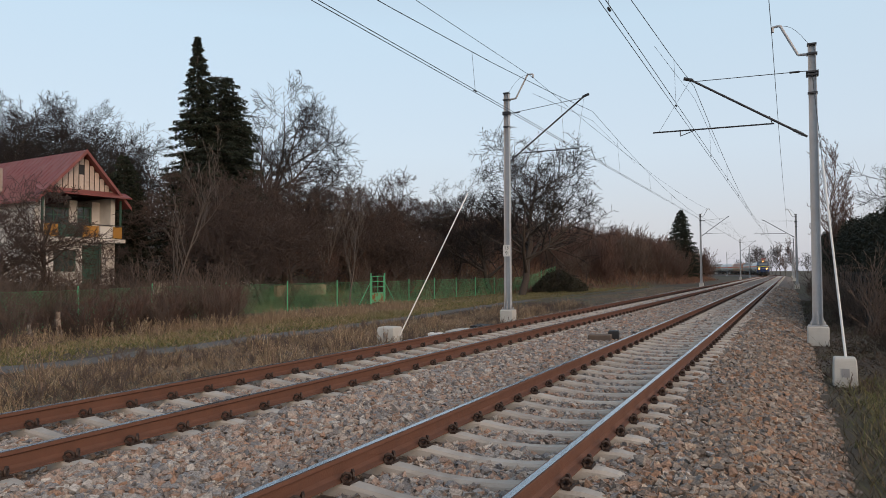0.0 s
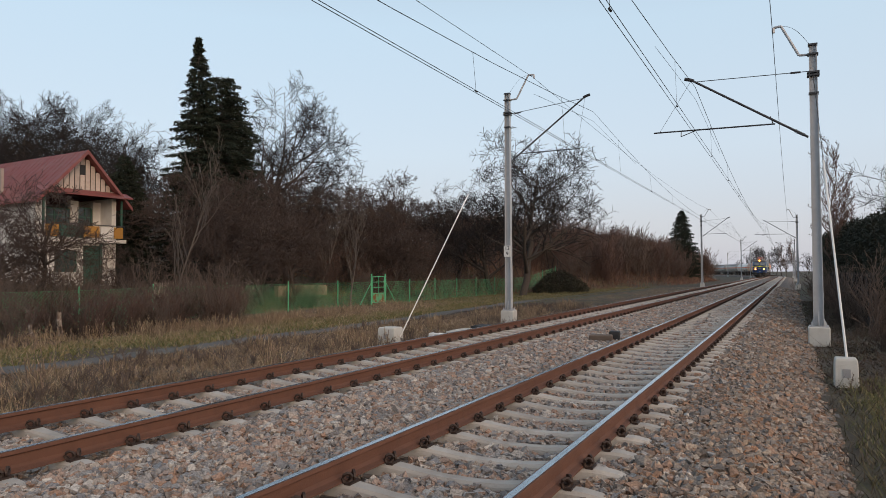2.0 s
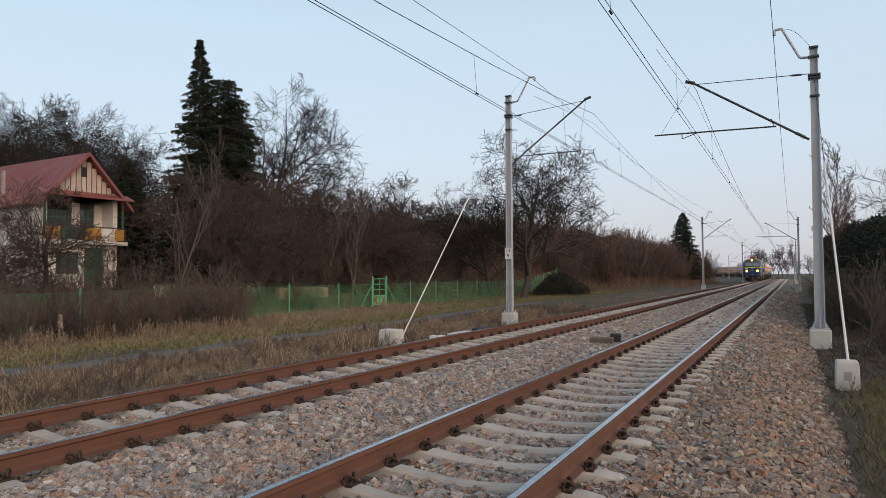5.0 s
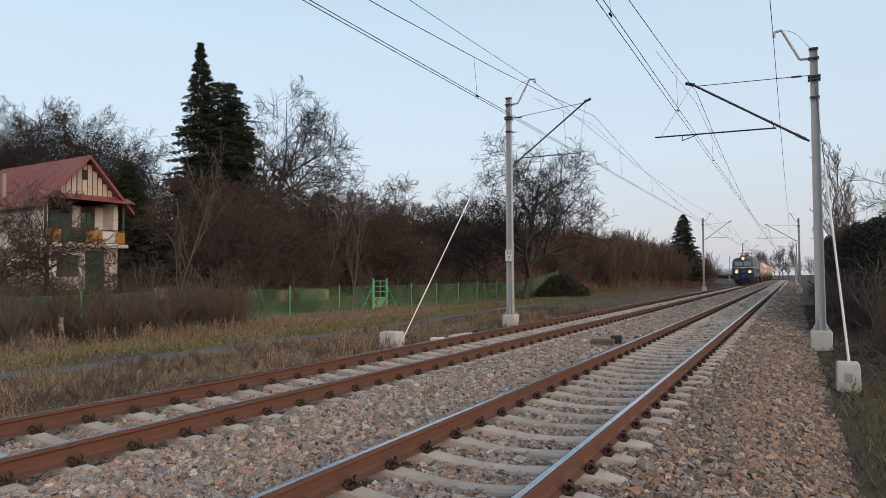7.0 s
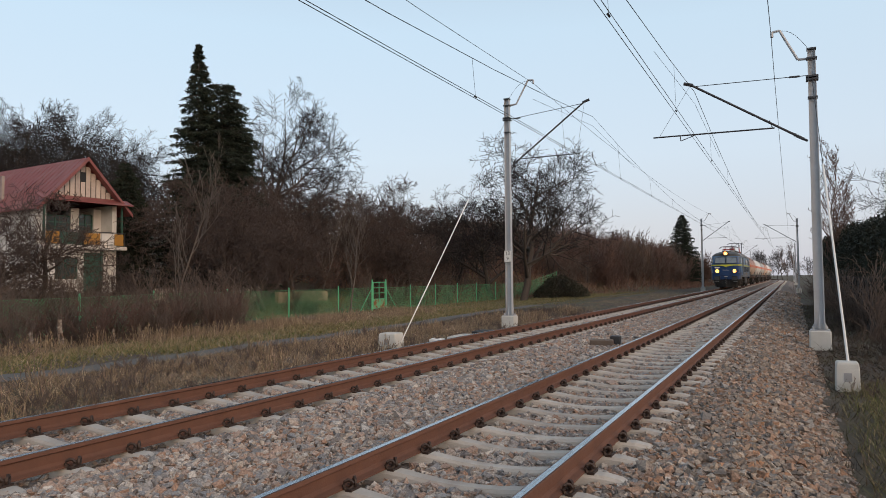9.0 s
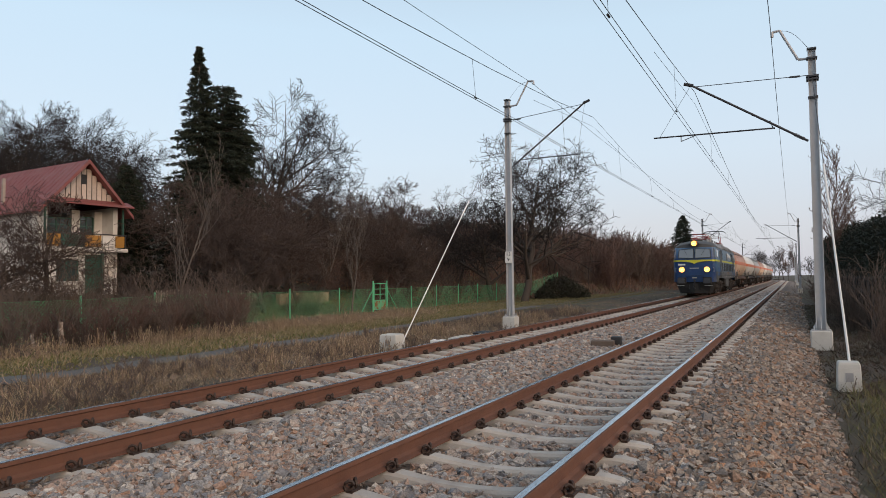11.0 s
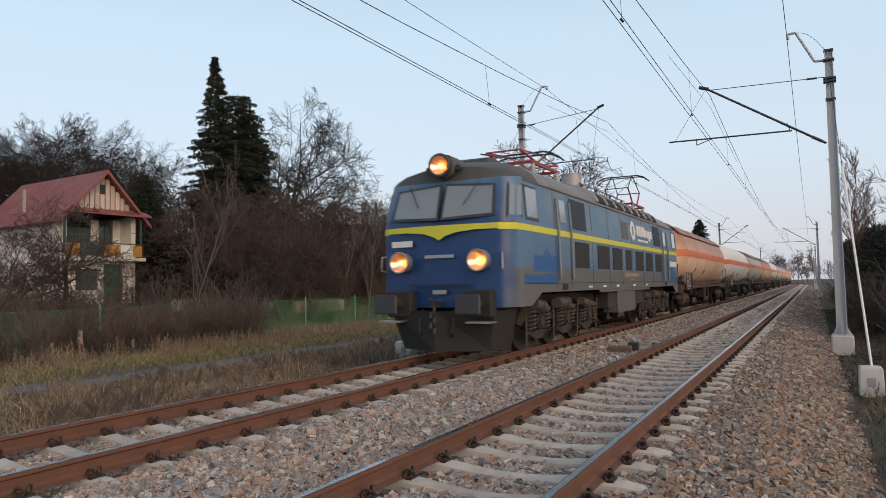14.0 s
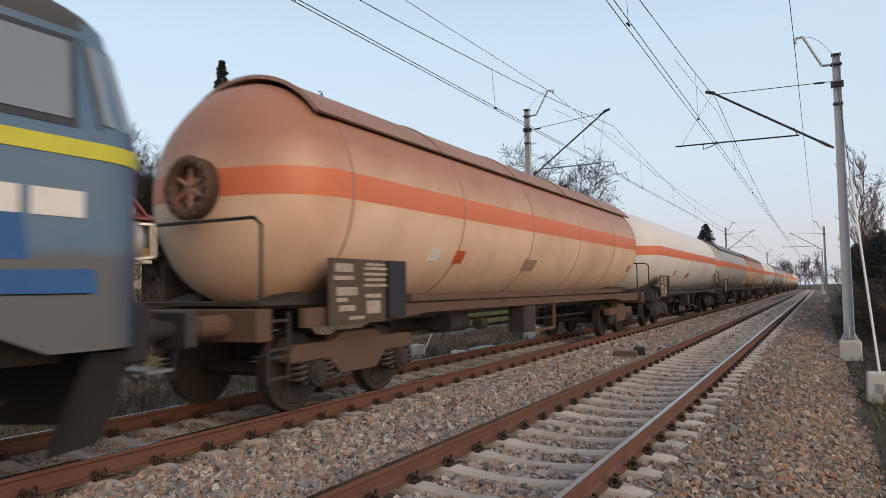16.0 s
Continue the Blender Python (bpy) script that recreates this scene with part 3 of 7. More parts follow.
def build_guy(block, mast_top, split, label, size, lean=0.02, thick=0.022):
    """Anchor block with a white-sleeved stay that runs up to a mast."""
    x, y = block
    z = ground_z(x, y)
    guy = tagged(new("stay_anchor"), label, "stay anchor", group="mast stays")
    bm = B()
    h = size[2]
    loft(bm, [[(sx * size[0] / 2 * k, sy * size[1] / 2 * k, zz) for sx, sy in ((-1, -1), (1, -1), (1, 1), (-1, 1))] for k, zz in ((1.06, -0.1), (1.0, h * 0.75), (0.96, h * 0.95), (0.85, h))])
    blockob = part("anchor_block", bm, M_CONC, guy, bevel=0.015)
    bm = B()
    box(bm, 0, -size[1] / 2 - 0.004, h * 0.5, 0.12, 0.02, 0.15)
    part("plate", bm, mat("grey_plate", (0.3, 0.3, 0.31), 0.6), blockob)
    a = Vector((lean, 0.03, h - 0.02 if lean < 0.1 else h * 0.45))
    b = Vector(mast_top) - Vector((x, y, z))
    bm = B()
    rod(bm, a, a.lerp(b, split), thick, seg=8)
    part("sleeve", bm, M_WHITE, guy, "white protective sleeve")
    bm = B()
    rod(bm, a.lerp(b, split), b, 0.008, seg=5)
    part("stay_wire", bm, M_WIRE, guy)
    guy.location = (x, y, z)


build_guy((0.82, 13.95), (0.62, 20.75, 6.7), 0.60, "pale concrete anchor block with a white-sleeved mast stay", (0.36, 0.34, 0.52))
build_guy((-10.22, 16.75), (-9.85, 24.8, 7.5), 0.57, "pale concrete anchor block with a slanting white mast stay", (0.55, 0.5, 0.50), lean=0.30, thick=0.017)


def small_things():
    # track box beside the near rail
    bm = B()
    box(bm, 0, 0, 0.09, 0.52, 0.34, 0.17)
    t = tagged(new("trackside_box"), "rusty brown trackside sensor box lying on the ballast", "trackside box")
    part("casing", bm, mat("old_box_paint", (0.13, 0.10, 0.08), 0.85, second=(0.09, 0.06, 0.045), scale=6), t, bevel=0.02)
    bm = B()
    box(bm, 0.28, 0.35, 0.13, 0.24, 0.30, 0.22)
    box(bm, 0.20, 0.35, 0.02, 0.1, 0.4, 0.04)
    part("junction_head", bm, M_BLACK, t, "black junction head", bevel=0.02)
    t.matrix_basis = pose(-3.98, 15.9, -0.235, 0, 0, 8)
    # cable troughs and white box by the far track
    for x, y, sx, sy, sz, m, lab in ((-9.05, 17.3, 0.36, 0.22, 0.17, M_WHITE, "small white painted box beside the track"), (-9.1, 18.0, 0.45, 0.3, 0.1, M_CONC, "low concrete cable cover beside the track"), (-9.15, 19.2, 0.4, 1.3, 0.12, M_CONC, "long concrete cable trough lid"), (-9.2, 20.9, 0.4, 0.9, 0.14, M_BLACK, "dark cable cover beside the track")):
        bm = B()
        box(bm, 0, 0, sz / 2, sx, sy, sz)
        for d in (-0.3, 0.3):
            box(bm, d * sx, 0, sz + 0.008, sx * 0.2, sy * 0.7, 0.02)
        ob = tagged(part("cable_cover", bm, m, bevel=0.01), lab, "cable cover")
        ob.location = (x, y, -0.50)


small_things()


# ---- fence and gate ----
FENCE_X = -24.6
M_MESHWIRE = mat("green_mesh_wire", (0.09, 0.28, 0.13), 0.6, bump=0)


def fence_x(y):
    return FENCE_X + 1.2 * smooth(22, 14, y) - 0.5 * smooth(40, 80, y)


def build_fence():
    fence = tagged(new("garden_fence"), "low green chain-link garden fence with green steel posts", "fence", kind="structure")
    ys = [8.5, 12.5, 16.6, 20.6, 25.0, 29.6, 34.2, 37.9, 39.7, 43.0, 47.0, 51.0, 55.0, 59.5, 64.0, 69.0, 74.0, 79.0]
    for y in ys:
        bm = B()
        rod(bm, (0, 0, -0.2), (0, 0, 1.62), 0.035, seg=8)
        rod(bm, (0, 0, 1.62), (0, 0, 1.66), 0.045, 0.02, seg=8)
        p = part("fence_post", bm, M_GREENPAINT, fence)
        x = fence_x(y)
        p.location = (x, y, ground_z(x, y))
    # chain-link as thin crossing wires
    V, F = [], []

    def strand(a, b, r):
        d = np.array(b) - np.array(a)
        if np.linalg.norm(d) < 0.02:
            return
        d /= np.linalg.norm(d)
        up = np.cross(d, [1.0, 0, 0])
        side = np.array([1.0, 0, 0])
        k = len(V)
        for q in (a, b):
            for ang in (0.5, 2.6, 4.7):
                V.append(np.array(q) + r * (math.cos(ang) * side + math.sin(ang) * up))
        for i in range(3):
            j = (i + 1) % 3
            F.append((k + i, k + j, k + 3 + j, k + 3 + i))

    for a, b in zip(ys, ys[1:]):
        if (a, b) == (37.9, 39.7):
            continue
        xa, xb = fence_x(a), fence_x(b)
        za, zb = ground_z(xa, a), ground_z(xb, b)
        at = lambda f, h: (xa + (xb - xa) * f, a + (b - a) * f, za + (zb - za) * f + h)
        n = int((b - a) / 0.13)
        for i in range(n):
            f0 = i / n
            span = 1.45 / (b - a)
            for g in (1, -1):
                f1 = f0 + g * span
                h1 = 1.5
                if f1 > 1 or f1 < 0:
                    lim = 1 if f1 > 1 else 0
                    h1 = 0.05 + 1.45 * abs((lim - f0) / span)
                    f1 = lim
                strand(at(f0, 0.05), at(f1, h1), 0.0075)
        for h in (0.05, 0.8, 1.5):
            strand(at(0, h), at(1, h), 0.007)
    m = raw("chain_link", V, F, M_MESHWIRE, fence)
    m["label"] = "green plastic-coated chain-link mesh"
    # gate
    gate = tagged(new("garden_gate"), "green steel garden gate with a rusty lower panel, shut", "gate")
    for y in (-0.85, 0.85):
        bm = B()
        rod(bm, (0, y, -0.2), (0, y, 2.05), 0.05)
        post = part("gate_post", bm, M_GREENPAINT, gate)
        part("brace", rod(B(), (0, y, 1.5), (0, y * 2.6, 0.05), 0.025), M_GREENPAINT, post)
    bm = B()
    for y in (-0.72, 0.72, 0.0):
        box(bm, 0, y, 1.0, 0.04, 0.05, 1.75)
    for z in (0.15, 0.75, 1.15, 1.5, 1.86):
        box(bm, 0, 0, z, 0.038, 1.42, 0.045)
    leaf = part("gate_leaf", bm, mat("gate_green", (0.09, 0.40, 0.20), 0.6, second=(0.12, 0.30, 0.16), scale=6))
    leaf.parent = gate
    bm = B()
    box(bm, 0.0, 0, 0.45, 0.015, 1.36, 0.56)
    part("lower_panel", bm, mat("rusty_green", (0.12, 0.34, 0.18), 0.8, second=(0.20, 0.09, 0.03), scale=3.2, mix=1.0, sharp=0.06), leaf, "rust-eaten sheet panel")
    x = fence_x(38.8)
    gate.matrix_basis = pose(x, 38.8, ground_z(x, 38.8), 0, 0, 0)


build_fence()


# ---- house ----
def build_house():
    house = tagged(new("house"), "two-storey white house with a red metal gable roof and a balcony", "house")
    M_PLASTER = mat("white_plaster", (0.66, 0.635, 0.60), 0.95, second=(0.52, 0.49, 0.45), scale=2.5, bump=0.3, third=(0.36, 0.32, 0.28), tscale=0.9)
    M_ROOF = mat("red_roof_sheet", (0.22, 0.055, 0.05), 0.55, second=(0.15, 0.05, 0.045), scale=2.5, bump=0.15, third=(0.26, 0.15, 0.14), tscale=0.8)
    M_BOARD = mat("weathered_boards", (0.50, 0.42, 0.37), 0.9, second=(0.36, 0.29, 0.25), scale=7, bump=0.3, objrand=0.15)
    M_GREENDOOR = mat("dark_green_wood", (0.03, 0.09, 0.065), 0.7, second=(0.02, 0.06, 0.045), scale=6)
    M_YELLOW = mat("yellow_panel", (0.36, 0.18, 0.03), 0.7, second=(0.4, 0.19, 0.04), scale=4)
    M_PANE = glass_mat("window_pane", (0.05, 0.07, 0.07))
    # local: x towards the garden (front gable at 0), y along the gable, z up from 0
    W, D, EAVE, RIDGE = 4.7, 9.0, 4.9, 7.6

    def bx(name, x, y, z, sx, sy, sz, m, parent=house, label="", bev=0.0):
        bm = B()
        box(bm, x, y, z, sx, sy, sz)
        return part(name, bm, m, parent, label, bevel=bev)

    # walls: ground floor and a set-back first floor wall, with openings
    bx("wall", -D / 2 - 1.3, 0, EAVE / 2 - 0.5, D - 2.6 + 2.6, 0.3, EAVE + 1.0, M_PLASTER).location = (1.3 - 0.0, -W / 2 + 0.15, 0)
    bx("wall", -D / 2, W / 2 - 0.15, EAVE / 2 - 0.5, D, 0.3, EAVE + 1.0, M_PLASTER)
    bx("wall", -D + 0.15, 0, EAVE / 2 - 0.5, 0.3, W - 0.6, EAVE + 1.0, M_PLASTER)
    for y, w in ((-1.9, 0.8), (0.05, 0.35), (1.9, 0.8)):
        bx("wall", -0.15, y, 0.65, 0.3, w, 2.9, M_PLASTER)
    bx("wall", -0.15, -0.85, -0.25, 0.3, 1.4, 1.1, M_PLASTER)
    bx("wall", -0.15, -0.85, 1.85, 0.3, 1.4, 0.5, M_PLASTER)
    bx("wall", -0.15, 0.9, 2.0, 0.3, 1.2, 0.2, M_PLASTER)
    # first-floor front behind the balcony
    bx("wall", -1.3, 0.35, 3.45, 0.25, 0.5, 2.5, M_PLASTER)
    bx("wall", -1.3, 1.95, 3.45, 0.25, 0.8, 2.5, M_PLASTER)
    bx("wall", -1.3, -2.1, 3.45, 0.25, 0.5, 2.5, M_PLASTER)
    bx("wall", -0.3, -2.42, 3.45, 0.5, 0.3, 2.5, M_PLASTER)
    bx("floor_slab", -0.55, 0.1, 2.2, 2.1, W + 0.6, 0.22, M_PLASTER, label="concrete balcony slab")
    # windows and doors
    def window(x, y, z, w, h, dark=False):
        win = new("window")
        win.parent = house
        win["label"] = "green-framed window"
        win.location = (x, y, z)
        for yy in (-w / 2, 0, w / 2):
            part("frame_bar", box(B(), 0, yy, 0, 0.08, 0.07, h), M_GREENDOOR, win)
        for zz in (-h / 2, h * 0.2, h / 2):
            part("frame_bar", box(B(), 0, 0, zz, 0.075, w, 0.07), M_GREENDOOR, win)
        p = B()
        box(p, -0.02, 0, 0, 0.02, w, h)
        part("pane", p, M_PANE, win)

    window(-1.25, -0.85, 3.5, 2.2, 1.3)
    window(-1.25, 1.05, 3.35, 0.85, 1.9)
    window(-0.1, -0.85, 0.95, 1.35, 1.3)
    dr = bx("door", -0.12, 0.85, 0.75, 0.08, 1.15, 2.3, M_GREENDOOR, label="dark green wooden door")
    bx("handle", -0.05, 0.4, 0.8, 0.06, 0.12, 0.04, M_DARKSTEEL, dr)
    # balcony rail with yellow panels
    rail = bx("balcony_rail", 0.45, 0.1, 3.15, 0.06, W + 0.45, 0.06, M_DARKSTEEL)
    for y in np.linspace(-2.4, 2.6, 7):
        bx("baluster", 0.45, float(y), 2.72, 0.04, 0.04, 0.85, M_DARKSTEEL, rail)
    for y, w, m in ((-1.95, 0.8, M_YELLOW), (-0.85, 1.2, M_GREENDOOR), (0.45, 1.0, M_YELLOW), (1.45, 0.8, M_PLASTER), (2.2, 0.6, M_YELLOW)):
        bx("balcony_panel", 0.49, y, 2.72, 0.02, w, 0.7, m, rail)
    bx("balcony_post", 0.4, 1.1, 1.0, 0.12, 0.12, 2.3, M_GREENDOOR)
    bx("balcony_post", 0.4, -2.4, 3.7, 0.1, 0.1, 2.1, M_GREENDOOR)
    bx("balcony_post", 0.4, 2.45, 3.7, 0.1, 0.1, 2.1, M_GREENDOOR)
    # roof: two sheets with standing seams, and the small apron below the gable
    half = W / 2 + 0.62
    for sgn in (-1, 1):
        bm = B()
        slope = (RIDGE - EAVE + 0.55)
        extrude(bm, [(0, RIDGE), (sgn * half, RIDGE - slope), (sgn * half, RIDGE - slope - 0.08), (0, RIDGE - 0.1)], "x", -D - 0.4, 0.75)
        roof = part("roof_sheet", bm, M_ROOF, house)
        for xx in np.arange(-D - 0.2, 0.75, 0.55):
            bm = B()
            extrude(bm, [(0, RIDGE + 0.03), (sgn * half, RIDGE - slope + 0.03), (sgn * half, RIDGE - slope), (0, RIDGE)], "x", xx, xx + 0.035)
            part("seam", bm, M_ROOF, roof)
        bm = B()
        extrude(bm, [(0, RIDGE + 0.02), (sgn * half, RIDGE - slope + 0.02), (sgn * half, RIDGE - slope - 0.2), (0, RIDGE - 0.22)], "x", 0.755, 0.79)
        part("bargeboard", bm, M_ROOF, roof)
    bm = B()
    extrude(bm, [(0.25, EAVE + 0.35), (1.0, EAVE + 0.02), (1.0, EAVE - 0.06), (0.25, EAVE + 0.25)], "y", -W / 2 - 0.5, W / 2 + 0.5)
    part("gable_apron", bm, M_ROOF, house, "red sheet apron below the gable")
    # gable boards
    n = 15
    for i in range(n):
        y0 = -W / 2 - 0.1 + (W + 0.2) * i / n
        w = (W + 0.2) / n
        ym = abs(y0 + w / 2)
        h = (RIDGE - 0.15) - ym / half * (RIDGE - EAVE + 0.55)
        if h - EAVE - 0.2 < 0.1:
            continue
        cut = abs(y0 + w / 2) < 0.3
        z0 = EAVE + 0.25
        if cut:
            bx("board", 0.2, y0 + w / 2, (z0 + 6.15) / 2, 0.03, w - 0.06, 6.15 - z0, M_BOARD)
            bx("board", 0.2, y0 + w / 2, (6.75 + h) / 2, 0.03, w - 0.06, h - 6.75, M_BOARD)
        else:
            bx("board", 0.2, y0 + w / 2, (z0 + h) / 2, 0.03, w - 0.06, h - z0, M_BOARD)
    bm = B()
    extrude(bm, [(-half + 0.5, EAVE + 0.1), (half - 0.5, EAVE + 0.1), (0, RIDGE - 0.3)], "x", 0.08, 0.16)
    part("gable_wall", bm, mat("dark_gable_boards", (0.05, 0.04, 0.035), 0.9), house)
    # Black panel in place of a hole: the unlit attic is its colour.
    bx("attic_opening", 0.19, 0, 6.47, 0.02, 0.9, 0.62, M_BLACK)
    bx("flue_pipe", -4.6, -2.2, 5.9, 0.16, 0.16, 1.5, mat("chimney_pot", (0.35, 0.3, 0.27), 0.9))
    house.matrix_basis = pose(-38.2, 26.75, 1.22, 0, 0, -4)


build_house()


# ---- trees, scrub and grass ----
def bare_tree(name, seed, label, category, m=None, tm=None, **kw):
    rng = np.random.default_rng(seed)
    paths = grow(rng, **kw)
    thing = tagged(new(name), label, category)
    big = [p for p in paths if p[0][3] > 0.05] or paths[:1]
    small = [p for p in paths if not p[0][3] > 0.05] or paths[1:]
    raw("trunk", *tube_arrays(big), m or M_BARK, thing)
    raw("crown", *tube_arrays(small), tm or m or M_TWIGDARK, thing)
    return thing


def plant(thing, spots):
    """The first spot takes the thing itself, the rest copies. A spot: x, y, size, turn."""
    for i, (x, y, k, turn) in enumerate(spots):
        m = Matrix.Translation((x, y, ground_z(x, y))) @ pose(0, 0, 0, 0, 0, turn) @ Matrix.Scale(k, 4)
        if i == 0:
            first = m
            continue
        ob = copy_thing(thing, Matrix.Translation(m.translation) @ pose(0, 0, 0, 0, 0, turn))
        ob.scale = (k, k, k)
    thing.matrix_basis = first


def conifer(name, seed, height, radius, label, blunt=0.0, needles=M_NEEDLE, dens=1.0):
    """Whorls of drooping boughs, each a spray of small needle blades."""
    rng = np.random.default_rng(seed)
    thing = tagged(new(name), label, "conifer tree")
    trunk = [(0, 0, z, 0.22 * (1 - z / height * 0.95)) for z in np.linspace(-0.2, height, 10)]
    paths, V = [trunk], []
    z = 0.06 * height
    while z < height * 0.995:
        f = z / height
        reach = radius * (1 - f) ** (0.9 - blunt * 0.5) + 0.10
        for b in range(int(6 + 3 * (1 - f))):
            a = rng.uniform(0, 2 * math.pi)
            zb = z + rng.uniform(-0.8, 0.5) * (1 - f)
            r = reach * rng.uniform(0.5, 1.12)
            d = np.array([math.cos(a), math.sin(a), 0])
            pts = [np.array([0, 0, zb]) + d * r * g + np.array([0, 0, r * (0.12 * g - 0.42 * g * g + 0.18 * g ** 4)]) for g in np.linspace(0, 1, 5)]
            paths.append([(*q, 0.035 * (1 - 0.8 * i / 4)) for i, q in enumerate(pts)])
            n = int((14 + 46 * r / 2.5) * dens)
            for g in rng.uniform(0.12, 1.03, n) ** 0.75:
                k = min(int(g * 4), 3)
                c = pts[k] + (pts[k + 1] - pts[k]) * (g * 4 - k)
                side = np.array([-d[1], d[0], 0]) * rng.normal(0, 0.20 * r * (1.15 - g) + 0.05)
                c = c + side + np.array([0, 0, -abs(rng.normal(0, 0.10))])
                L = rng.uniform(0.12, 0.3)
                t = d * rng.uniform(0.3, 1) + side * 0.8 + rng.normal(0, 0.35, 3) + np.array([0, 0, -0.25])
                t /= np.linalg.norm(t)
                w = np.cross(t, rng.normal(0, 1, 3))
                w *= 0.048 / (np.linalg.norm(w) + 1e-6)
                V += [c - w, c + w, c + t * L]
        z += height * 0.0115 * rng.uniform(0.6, 1.4)
    raw("trunk", *tube_arrays(paths), M_BARK, thing)
    raw("needles", V, np.arange(len(V)).reshape(-1, 3), needles, thing, "dark green needles")
    return thing


spruce = conifer("spruce_tree", 3, 18.0, 3.9, "tall dark green spruce with a narrow pointed crown", dens=1.9)
plant(spruce, [(-38.3, 36.0, 1.0, 0)])
pine = conifer("pine_tree", 4, 16.0, 4.3, "dark green pine beside the spruce", blunt=1.0, dens=1.8)
plant(pine, [(-37.4, 37.4, 0.97, 0), (-38.8, 39.6, 0.86, 80)])
fir = conifer("fir_tree", 6, 12.0, 3.6, "dark green fir standing above the scrub", blunt=0.6, dens=1.5)
plant(fir, [(-18.1, 134, 1.05, 20), (-41.0, 32.0, 0.72, 140)])

tree_a = bare_tree("bare_tree", 11, "large leafless deciduous tree with fine twigs", "tree", height=12.6, trunk_r=0.32, spread=0.58, levels=4, kids=(14, 8, 6, 5), first=0.2, ratio=0.60, twig=0.0155, lift=0.18, wiggle=0.15)
plant(tree_a, [(-39.4, 45.6, 1.05, 0), (-60, 38, 0.9, 70), (-66, 47, 0.92, 200), (-72, 55, 0.95, 120), (-62, 30, 0.8, 10), (-75, 42, 0.95, 310), (-56, 45, 0.7, 250), (-70, 27, 0.85, 140), (-66, 22, 0.85, 20), (-78, 34, 0.95, 230), (-57, 36, 0.72, 160)])
tree_b = bare_tree("bare_tree", 12, "leafless spreading tree with a rounded twiggy crown", "tree", height=9.6, trunk_r=0.30, spread=0.64, levels=4, kids=(13, 8, 6, 5), first=0.14, ratio=0.64, twig=0.0145, lift=0.15, wiggle=0.16)
plant(tree_b, [(-21.4, 57.5, 1.22, 0), (-25.5, 60.5, 0.9, 130), (-58, 24, 0.95, 40), (-52, 52, 0.85, 90), (-46, 60, 0.7, 190), (-66, 36, 1.0, 270), (-56, 19, 0.9, 310), (-61, 43, 0.95, 15), (-52, 34, 0.75, 75), (-50, 40, 0.8, 200)])
tree_c = bare_tree("bare_tree", 13, "slender young leafless tree with ascending branches", "tree", height=7.5, trunk_r=0.065, spread=0.42, levels=3, kids=(12, 6, 4), first=0.2, ratio=0.45, twig=0.008, lift=0.6, m=M_BARKPALE)
plant(tree_c, [(-25.5, 22.6, 0.92, 0), (-24.2, 34.9, 0.85, 100), (-31, 41, 0.9, 60), (-38, 58, 0.9, 220)])
tree_d = bare_tree("fruit_tree", 14, "gnarled leafless garden fruit tree", "tree", height=5.0, trunk_r=0.15, spread=0.68, levels=4, kids=(9, 7, 6, 4), first=0.25, ratio=0.66, twig=0.011, lift=0.2, wiggle=0.2, tm=M_TWIGMID)
plant(tree_d, [(-29.5, 36.5, 1.0, 0), (-27.5, 16.0, 0.85, 15), (-30.5, 19.0, 1.0, 210), (-26.0, 21.5, 0.6, 120), (-34.5, 33, 1.5, 33), (-32.5, 38.5, 1.5, 140), (-35.5, 46, 1.4, 240), (-30.5, 33.5, 1.25, 190), (-34.5, 36.0, 1.45, 280), (-36.5, 40.5, 1.5, 80), (-33, 48.5, 1.3, 320), (-29.5, 50.5, 1.2, 150), (-38, 50, 1.4, 60), (-31, 64, 1.2, 170), (-28.0, 31.5, 1.15, 70), (-32, 33.0, 1.3, 160), (-28.5, 28.5, 0.9, 250), (-30.5, 45, 1.0, 20), (-28.5, 47.5, 0.95, 300), (-35, 42, 1.3, 110), (-33, 35, 1.4, 10), (-34, 52, 1.1, 200), (-29, 54, 1.0, 45), (-38, 62, 1.5, 75), (-42, 66, 1.6, 210), (-36, 65, 1.3, 330), (-45, 64, 1.7, 120), (-34, 68, 1.4, 15), (-40.5, 58, 1.3, 260)])
birch = bare_tree("birch_tree", 15, "tall leafless birch with drooping fine twigs", "tree", m=M_BARKPALE, tm=M_TWIG, height=10.5, trunk_r=0.11, spread=0.46, levels=4, kids=(30, 9, 7, 5), first=0.1, ratio=0.34, twig=0.008, lift=0.55, droop=0.3)
plant(birch, [(3.6, 61.0, 1.06, 0), (5.4, 68, 0.85, 110), (-1.5, 268, 1.0, 60), (1.5, 262, 1.1, 90)])


def shrub_mesh(name, seed, height, stems, material, kids=(7, 4), twig=0.006, spread=0.5, lift=0.45):
    rng = np.random.default_rng(seed)
    paths = grow(rng, height, 0.018, spread=spread, levels=2, kids=kids, first=0.15, lift=lift, ratio=0.5, wiggle=0.14, twig=twig, stems=stems)
    V, F = tube_arrays(paths)
    ob = raw(name, V, F, material)
    return ob, V, F


